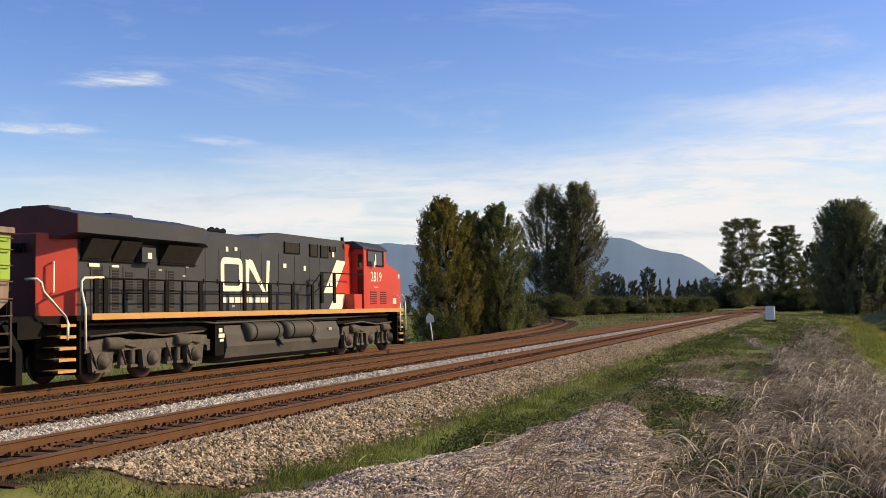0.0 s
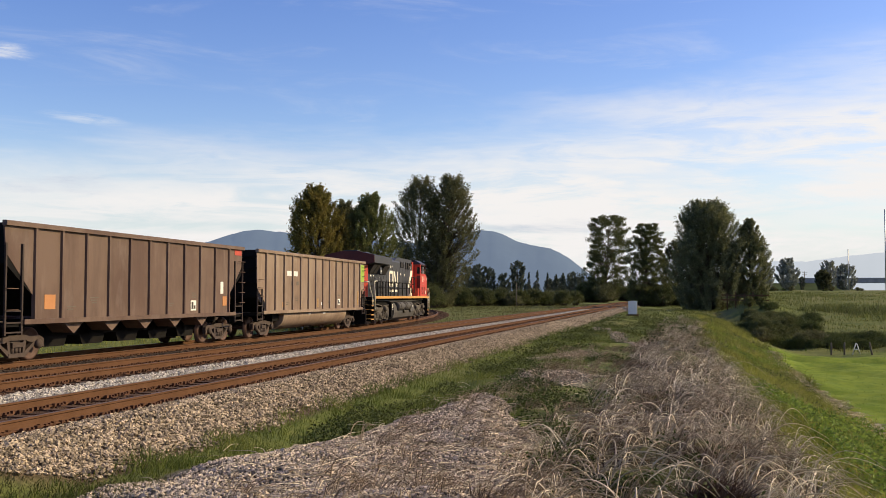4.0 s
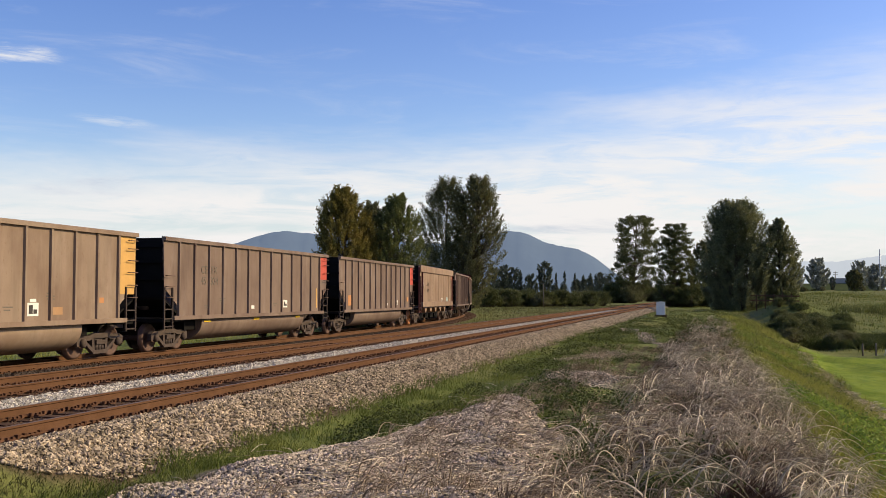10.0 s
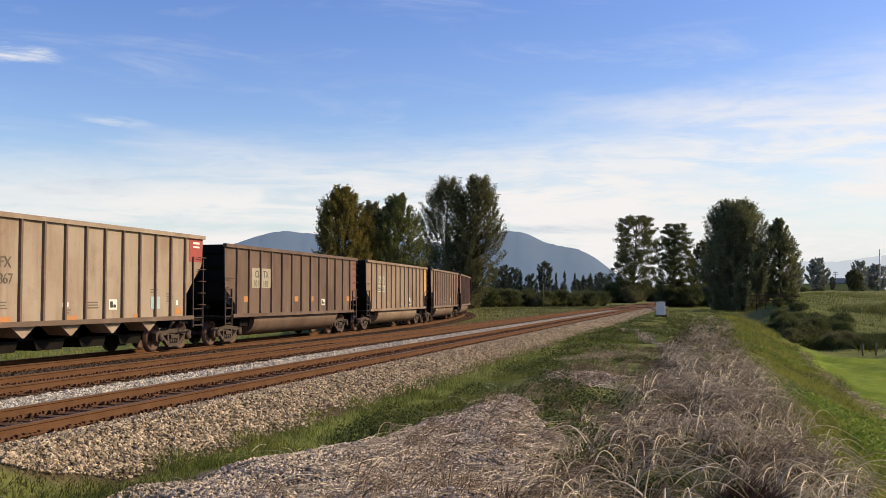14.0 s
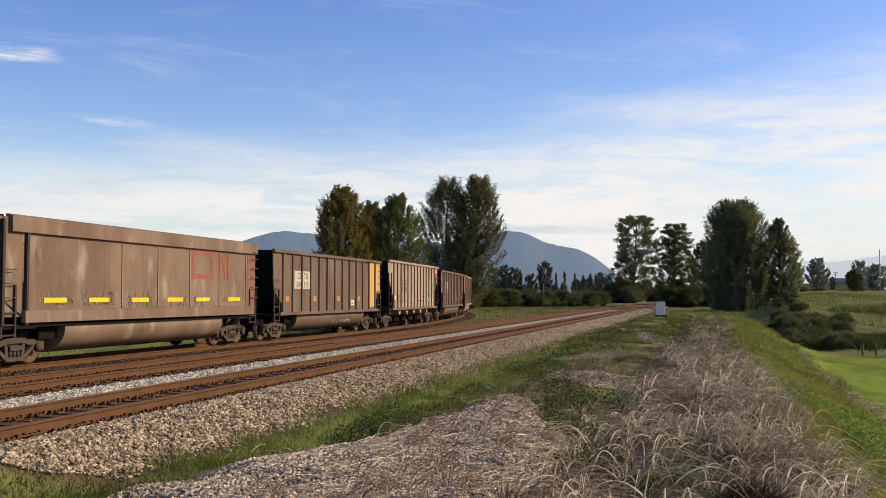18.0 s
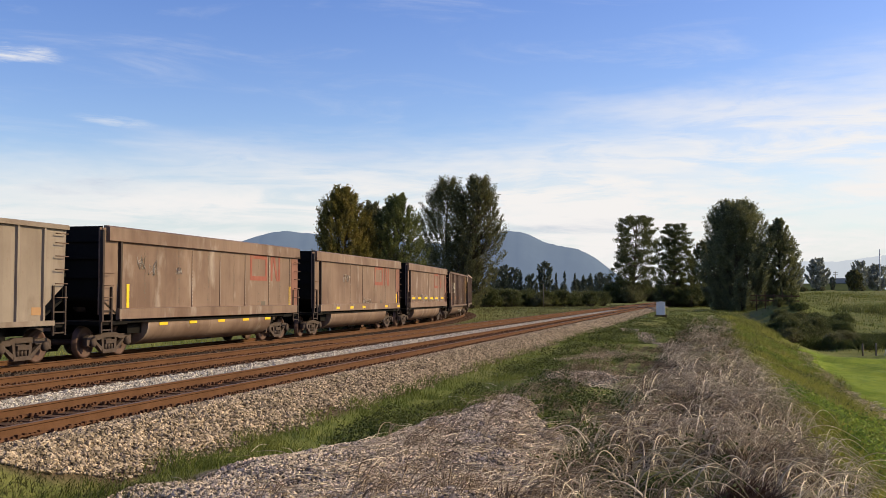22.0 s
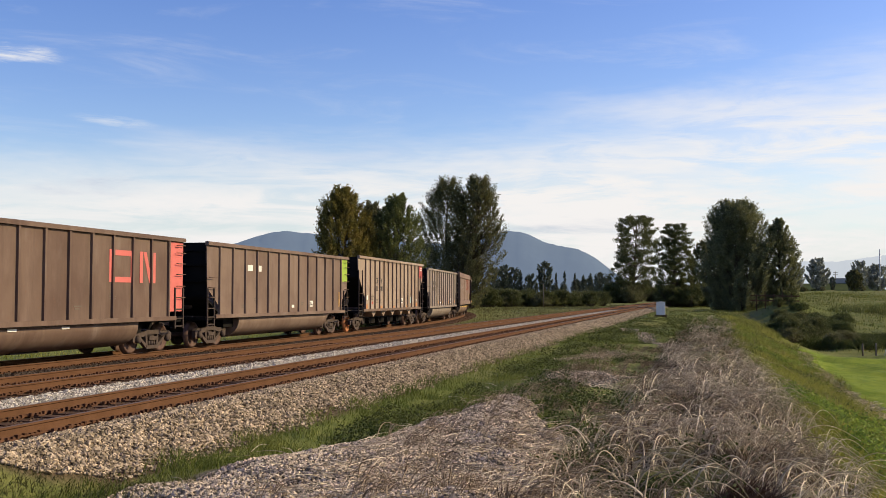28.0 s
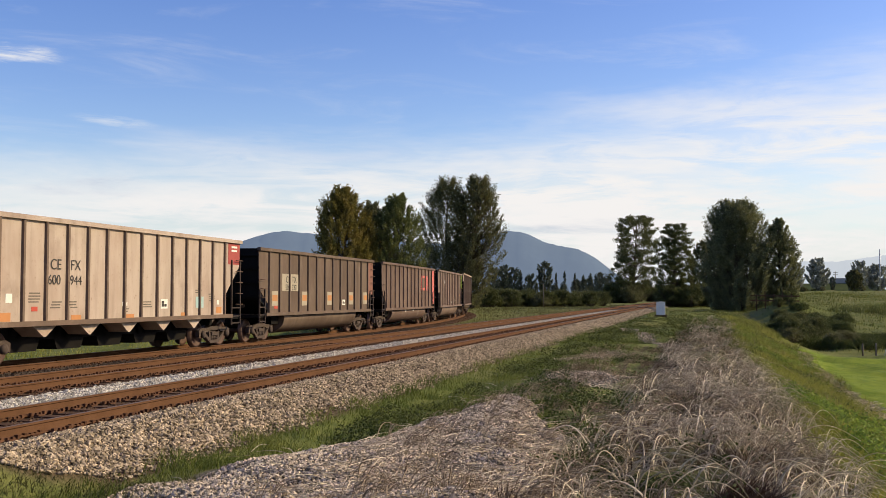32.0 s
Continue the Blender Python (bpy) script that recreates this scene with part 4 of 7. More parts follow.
def lettering(text, size, y, z, x, mat, parent, name="lettering"):
    """Painted words on the side that faces +x, read along +y; y, z: lower left corner."""
    cu = bpy.data.curves.new(name, "FONT")
    cu.body, cu.size, cu.extrude = text, size, 0.002
    tmp = bpy.data.objects.new("tmp", cu)
    scene.collection.objects.link(tmp)
    me = bpy.data.meshes.new_from_object(tmp.evaluated_get(bpy.context.evaluated_depsgraph_get()))
    bpy.data.objects.remove(tmp)
    bpy.data.curves.remove(cu)
    me.materials.clear()
    me.materials.append(mat)
    ob = new(name, me)
    ob.parent = parent
    ob.matrix_basis = Matrix(((0, 0, 1, x), (1, 0, 0, y), (0, 1, 0, z), (0, 0, 0, 1)))
    return ob


def wagon(kind, label, paint, ribs, marks=(), top=TOP, sill=SILL, orange=False, post=None, end=None, body=BODY, corner=None):
    """A coal wagon. kind: tub (ribbed gondola with a round belly), bay (ribbed hopper), round_tub, round_bay (smooth sides)."""
    car = thing("coal_wagon", label, "freight wagon", group="wagons of the coal train")
    h = body / 2
    corner = corner or M["ladder"]
    smooth, bay = kind.startswith("round"), kind.endswith("bay")
    post = post or (M["post_brown"] if paint in (M["pale"], M["pale_dusty"]) else paint)
    # ends near black: dark paint with their shade in the colour
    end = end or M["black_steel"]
    edge = 1.0 if not bay else 1.3              # length of the stepped end bays
    for sd in (-1, 1):
        g = Geo()
        x0, x1 = sd * (HALF - 0.13), sd * (HALF - 0.09)
        lo, hi = min(x0, x1), max(x0, x1)
        cut = 0.95 if not bay else 1.75
        if smooth:
            cut = 0.0
        outline = [(-h + edge, sill), (h - edge, sill), (h - edge, sill + cut * 0.35), (h - 0.1, sill + cut), (h - 0.02, top - 0.1), (-h + 0.02, top - 0.1), (-h + 0.1, sill + cut), (-h + edge, sill + cut * 0.35)]
        if smooth:
            outline = [(-h + edge, sill + 0.1), (h - 0.05, sill + 0.1), (h - 0.05, top - 0.45), (-h + edge, top - 0.45)]
        g.prism(outline, lo, hi, "x")
        side = part("side_panel", g, paint, car)
        if smooth:
            g = Geo()
            g.prism([(sd * (HALF - 0.06), top - 0.46), (sd * (HALF + 0.01), top - 0.44), (sd * (HALF - 0.0), top - 0.05), (sd * (HALF - 0.12), top), (sd * (HALF - 0.2), top), (sd * (HALF - 0.2), top - 0.46)], -h + edge * 0.35, h - 0.02)
            part("top_band", g, paint, car)
            g = Geo()
            g.prism([(sd * (HALF - 0.12), sill - 0.02), (sd * (HALF + 0.01), sill), (sd * (HALF + 0.01), sill + 0.3), (sd * (HALF - 0.12), sill + 0.33)], -h + edge * 0.9, h - 0.3)
            part("lower_band", g, paint, car)
            g = Geo()
            g.prism([(-h + 0.1, top - 0.12), (-h + edge * 0.9, top - 0.12), (-h + edge * 0.9, sill + 0.95)] if bay else [(-h, sill + 0.15), (-h + edge * 0.9, sill + 0.15), (-h + edge * 0.9, top - 0.4), (-h + edge * 0.5, top - 0.08), (-h, top - 0.08)], sd * (HALF - 0.12) - 0.02, sd * (HALF - 0.12) + 0.02, "x")
            part("end_panel", g, paint, car)
            g = Geo()
            x = sd * (HALF - 0.05)
            for y0 in (-h + 0.02, -h + edge - 0.06):
                g.box(x - 0.05, x + 0.05, y0, y0 + 0.09, sill - 0.05, top - 0.15)
            part("corner_post", g, corner, car)
        else:
            g = Geo()
            g.prism([(sd * (HALF - 0.14), top - 0.13), (sd * HALF, top - 0.13), (sd * HALF, top - 0.02), (sd * (HALF - 0.03), top), (sd * (HALF - 0.14), top)], -h, h)
            part("top_chord", g, paint, car)
            g = Geo()
            g.box(*sorted((sd * (HALF - 0.12), sd * (HALF + 0.01))), -h + edge * 0.6, h - edge * 0.6, sill - 0.1, sill + 0.03)
            part("side_sill", g, post, car)
        # posts
        n = ribs
        span = body - 2 * edge
        ys = ribs if isinstance(ribs, tuple) else [-h + edge + span * k / n for k in range(n + 1)]
        for k, y in enumerate(ys):
            if smooth and (k == 0):
                continue
            w = 0.012 if smooth else 0.055
            me = shared(f"rib_{smooth}_{top}_{sill}", lambda g: g.prism([(-0.012, sill + 0.32), (0.012, sill + 0.32), (0.012, top - 0.46), (-0.012, top - 0.46)], -0.095, -0.07, "x") if smooth
                        else g.prism([(-0.12, -0.07), (-0.025, -0.04), (-0.025, 0.04), (-0.12, 0.07)], sill, top - 0.12, "z"), post)
            if smooth:
                # rivets as pale dashes, the bright edge of the seam painted in
                tagged(part("rivet_row", shared(f"rivets_{top}_{sill}", lambda g: [g.box(-0.092, -0.076, 0.02, 0.045, z, z + 0.055) for z in np.arange(sill + 0.4, top - 0.5, 0.12)], M["chalk"]), None, car, at=pose(sd * HALF, y, 0, 0, 0, 0 if sd > 0 else 180)), kind="stuff")
            part("seam" if smooth else "side_post", me, post, car, at=pose(sd * HALF, y, 0, 0, 0, 0 if sd > 0 else 180))
        # ladder rungs at both ends
        for e, zs in ((1, (1.75, 2.12, 2.5, 2.85, 3.2, 3.45) if not bay else (1.5, 1.9, 2.3, 2.7, 3.1)), (-1, (1.75, 2.1, 2.45) if not bay else (1.4, 1.95))):
            for z in zs:
                me = shared("rung", lambda g: grab(g, -0.22, 0.22, 0, 0), M["rib"])
                part("ladder_rung", me, None, car, at=pose(sd * (HALF - 0.045), e * (h - (0.32 if not bay else 0.25)), z, 0, 0, 0 if sd > 0 else 180))
        for e in (-1, 1):
            g = Geo()
            for y in (0.03, edge * 0.55):
                g.box(*sorted((sd * (HALF - 0.09), sd * (HALF - 0.04))), *sorted((e * (h - y), e * (h - y - 0.06))), 0.75, sill + (0.95 if not bay else 2.0))
            for z in (0.8, 1.05, 1.35):
                g.box(*sorted((sd * (HALF - 0.09), sd * (HALF - 0.05))), *sorted((e * (h - 0.03), e * (h - edge * 0.55))), z, z + 0.04)
            part("corner_step", g, corner, car)
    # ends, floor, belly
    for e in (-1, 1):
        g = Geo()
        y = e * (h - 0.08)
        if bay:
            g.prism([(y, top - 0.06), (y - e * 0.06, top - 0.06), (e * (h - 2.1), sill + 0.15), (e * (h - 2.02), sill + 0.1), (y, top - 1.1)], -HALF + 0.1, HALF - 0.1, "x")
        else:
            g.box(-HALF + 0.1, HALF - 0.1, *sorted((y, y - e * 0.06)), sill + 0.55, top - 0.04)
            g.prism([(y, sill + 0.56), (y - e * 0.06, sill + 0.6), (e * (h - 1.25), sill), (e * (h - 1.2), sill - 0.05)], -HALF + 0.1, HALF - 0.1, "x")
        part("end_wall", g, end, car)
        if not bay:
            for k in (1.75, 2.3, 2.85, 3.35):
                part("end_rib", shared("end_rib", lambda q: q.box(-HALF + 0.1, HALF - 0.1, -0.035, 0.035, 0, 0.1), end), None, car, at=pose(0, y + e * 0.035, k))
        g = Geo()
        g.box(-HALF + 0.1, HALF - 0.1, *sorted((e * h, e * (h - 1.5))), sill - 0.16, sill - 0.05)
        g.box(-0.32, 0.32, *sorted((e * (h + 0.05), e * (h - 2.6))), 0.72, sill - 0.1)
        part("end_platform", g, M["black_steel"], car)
        g = Geo()
        g.prism([(e * (h - 0.1), 0.78), (e * (h + 0.55), 0.80), (e * (PITCH / 2 + 0.06), 0.72), (e * (PITCH / 2 + 0.06), 0.98), (e * (h + 0.5), 0.92), (e * (h - 0.1), 0.95)], -0.11, 0.11, "x")
        part("coupler", g, M["truck"], car)
    g = Geo()
    g.tube([(0.5, -h + 0.45, 1.55), (0.5, -h + 0.95, 1.55)], 0.22, 10)
    g.box(0.2, 0.8, -h + 0.3, -h + 1.1, 1.0, 1.1)
    part("brake_cylinder", g, M["truck"], car)
    if bay:
        g = Geo()
        g.box(-0.3, 0.3, -h + 1, h - 1, 0.62, sill)
        part("centre_sill", g, M["black_steel"], car)
        nb = 5
        for k in range(nb):
            y = (k - (nb - 1) / 2) * 2.02
            def chute(g):
                g.prism([(-0.56, sill - 0.06), (0.56, sill - 0.06), (0.04, 0.72), (-0.04, 0.72)], -1.38, 1.38, "x")
            part("hopper_chute", shared(f"chute_{sill}", chute, paint), paint, car, at=pose(0, y, 0))
        # black lower mass, with the shade under the hopper in its colour
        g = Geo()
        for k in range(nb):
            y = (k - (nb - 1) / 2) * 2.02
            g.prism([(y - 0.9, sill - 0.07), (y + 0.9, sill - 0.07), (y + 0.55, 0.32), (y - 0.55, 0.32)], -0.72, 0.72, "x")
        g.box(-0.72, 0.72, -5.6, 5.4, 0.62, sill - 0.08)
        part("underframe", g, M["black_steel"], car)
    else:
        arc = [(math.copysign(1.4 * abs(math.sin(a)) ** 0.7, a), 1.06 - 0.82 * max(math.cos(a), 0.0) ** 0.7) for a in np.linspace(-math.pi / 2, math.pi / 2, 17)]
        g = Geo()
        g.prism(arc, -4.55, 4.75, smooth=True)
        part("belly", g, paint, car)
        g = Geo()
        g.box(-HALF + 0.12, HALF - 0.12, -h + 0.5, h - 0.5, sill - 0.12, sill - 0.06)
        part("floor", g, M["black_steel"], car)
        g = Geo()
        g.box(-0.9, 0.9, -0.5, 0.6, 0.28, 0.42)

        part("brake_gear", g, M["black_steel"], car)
        # black block added for the dark between belly and truck
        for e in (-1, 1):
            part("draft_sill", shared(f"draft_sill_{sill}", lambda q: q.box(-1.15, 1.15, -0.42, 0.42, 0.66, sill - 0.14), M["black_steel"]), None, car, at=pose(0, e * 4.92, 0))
    axles = truck(car, -6.15, orange) + truck(car, 6.15)
    for mark in marks:
        mark(car)
    return car, axles


# marks on the side that faces the open ground; y along the wagon, z height
PX = HALF - 0.086


def plate(y0, y1, z0, z1, mat, name="paint_patch", x=PX):
    def put(car):
        g = Geo()
        flat(g, y0, y1, z0, z1, x)
        part(name, g, M[mat], car)
    return put


def word(text, size, y, z, mat="dark", x=PX + 0.008):
    return lambda car: lettering(text, size, y, z, x, M[mat], car)


def stencil(y, z, w=0.42, h=0.3):
    """White-framed inspection panel with dark fields."""
    def put(car):
        g = Geo()
        flat(g, y, y + w, z, z + h, PX)
        board = part("inspection_panel", g, M["white"], car)
        g = Geo()
        flat(g, y + 0.06, y + w * 0.48, z + 0.06, z + h - 0.06, PX + 0.004)
        flat(g, y + w * 0.54, y + w - 0.06, z + 0.06, z + h * 0.5, PX + 0.004)
        part("print", g, M["dark"], board)
    return put


def small_print(y, z, rows=3, w=0.5, mat="dark"):
    """Lines of unreadable stencilled text."""
    def put(car):
        rnd = random.Random(int((y * 31 + z * 17) * 10))
        g = Geo()
        for k in range(rows):
            a = rnd.uniform(0, 0.12)
            flat(g, y + a, y + w - rnd.uniform(0, 0.15), z - k * 0.075, z - k * 0.075 + 0.032, PX, 0.003)
        tagged(part("stencilled_lines", g, M[mat], car), kind="stuff")
    return put


def scrawl(y0, y1, z0, z1, seed, mat="chalk"):
    """A sprayed scribble: one thin wandering line."""
    def put(car):
        rnd = random.Random(seed)
        n = int(14 + 12 * (y1 - y0))
        pts = []
        for k in range(n):
            u = k / (n - 1)
            pts.append((PX + 0.004, y0 + (y1 - y0) * u + rnd.uniform(-0.16, 0.16), z0 + (z1 - z0) * (0.5 + 0.5 * math.sin(k * 2.1 + seed)) * rnd.uniform(0.5, 1)))
        g = Geo()
        g.tube(pts, 0.008, 4)
        part("sprayed_scribble", g, M[mat], car)
    return put


def emblem(y, z, mat, w=1.55, h=1.0, t=0.17):
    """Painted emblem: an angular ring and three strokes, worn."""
    def put(car):
        g = Geo()
        flat(g, y, y + t, z, z + h, PX)
        flat(g, y + t, y + w - t, z + h - t, z + h, PX)
        flat(g, y + t, y + w - t, z, z + t, PX)
        flat(g, y + w - t, y + w, z, z + h, PX)
        e = part("emblem", g, M[mat], car)
        for pts in ([(w + 0.35, 0), (w + 0.52, 0), (w + 0.52, h), (w + 0.35, h)], [(w + 0.54, h), (w + 0.72, h), (w + 1.08, 0), (w + 0.9, 0)], [(w + 1.1, 0), (w + 1.27, 0), (w + 1.27, h), (w + 1.1, h)]):
            g = Geo()
            g.prism([(y + a, z + b) for a, b in pts], PX, PX + 0.006, "x")
            part("emblem_stroke", g, M[mat], e)
    return put


def bars(ys, z, w=0.5, h=0.1, mat="signal_yellow", x=PX + 0.008):
    return [plate(y, y + w, z, z + h, mat, "reflector_strip", x) for y in ys]


H = BODY / 2
BELT = HALF + 0.012


def front_end(mat, z0=2.2, z1=3.55, w=0.88):
    return plate(H - w, H - 0.06, z0, z1, mat)


def hopper_marks(left, right, shade="dark"):
    """Lettering and notices of the pale hoppers: number to both sides of a post."""
    out = [word("CE", 0.4, -4.0, 2.5, shade), word("FX", 0.4, -3.12, 2.5, shade), word(left, 0.37, -4.1, 2.1, shade), word(right, 0.37, -3.14, 2.1, shade)]
    out += [small_print(-4.0, 1.62, 3, 0.6, "faint_dark"), small_print(-3.2, 1.62, 3, 0.5, "faint_dark"), small_print(-4.9, 1.85, 4, 0.55, "faint_dark"), small_print(0.55, 1.6, 3, 0.6, "faint_dark"), small_print(-0.5, 1.4, 2, 0.4, "faint_dark"), small_print(4.85, 1.85, 4, 0.5, "faint_dark"), small_print(3.9, 1.98, 2, 0.5, "faint_dark")]
    out += [plate(-6.0 + 0.02, -5.55, 1.16, 1.38, "orange"), plate(-4.75, -4.5, 1.4, 1.52, "red"), plate(-3.05, -2.6, 1.15, 1.28, "orange"), plate(-0.35, 0.1, 1.15, 1.26, "orange"), plate(2.95, 3.4, 1.15, 1.26, "orange"), plate(5.45, 5.85, 1.2, 1.42, "orange")]
    out += [plate(-5.75, -5.5, 1.62, 1.85, "white"), plate(-0.55, -0.28, 1.5, 1.62, "white"), plate(3.95, 4.5, 1.4, 1.78, "sky_blue"), plate(5.5, 5.64, 1.5, 1.66, "white"), stencil(1.65, 1.4)]
    out += [plate(H - 1.0, H - 0.08, 2.95, 3.85, "old_red"), plate(H - 0.75, H - 0.3, 3.55, 3.62, "white", x=PX + 0.006), plate(H - 0.75, H - 0.3, 3.42, 3.48, "white", x=PX + 0.006)]
    return out


def gondola_orange(k=(-5.7, -2.7, 0.4, 3.5, 5.9)):
    return [plate(y, y + 0.38, 1.58, 1.8, "orange") for y in k]


def faint(k):
    return [plate(y, y + 0.42, 1.3, 1.5, "faint_orange") for y in k]


M["faint_orange"] = material("faded_orange", (0.42, 0.24, 0.12), 0.8, 0, 0.8, 3, 15, 0.0)
M["faint_dark"] = material("faded_lettering", (0.15, 0.125, 0.10), 0.8, 0, 0.75, 4, 20, 0.0)
M["faint_red"] = material("faded_red_emblem", (0.32, 0.10, 0.07), 0.8, 0, 0.7, 3, 12, 0.0, tint=(0.20, 0.14, 0.105))
M["faint_patch"] = material("dirty_white_patch", (0.40, 0.35, 0.27), 0.8, 0, 0.8, 3, 14, 0.0)
M["panel_brown"] = material("rust_red_panel", (0.24, 0.11, 0.08), 0.8, 0, 0.75, 2, 12, 0.05)
tallies = [small_print(-3.4, 1.7, 3, 0.5, "faint_dark"), small_print(3.0, 1.85, 3, 0.45, "faint_dark"), small_print(-4.6, 1.45, 2, 0.5, "faint_dark"), small_print(1.3, 1.5, 2, 0.4, "faint_dark")]
rivets = [small_print(y, 3.3, 24, 0.16, "faint_dark") for y in (-5.0, -2.9, -0.85, 1.15, 3.3, 5.35)]
belly_tags = [plate(y, y + 0.35, 0.9, 0.97, "white", "notice", 1.402) for y in (-1.3, 0.9)]

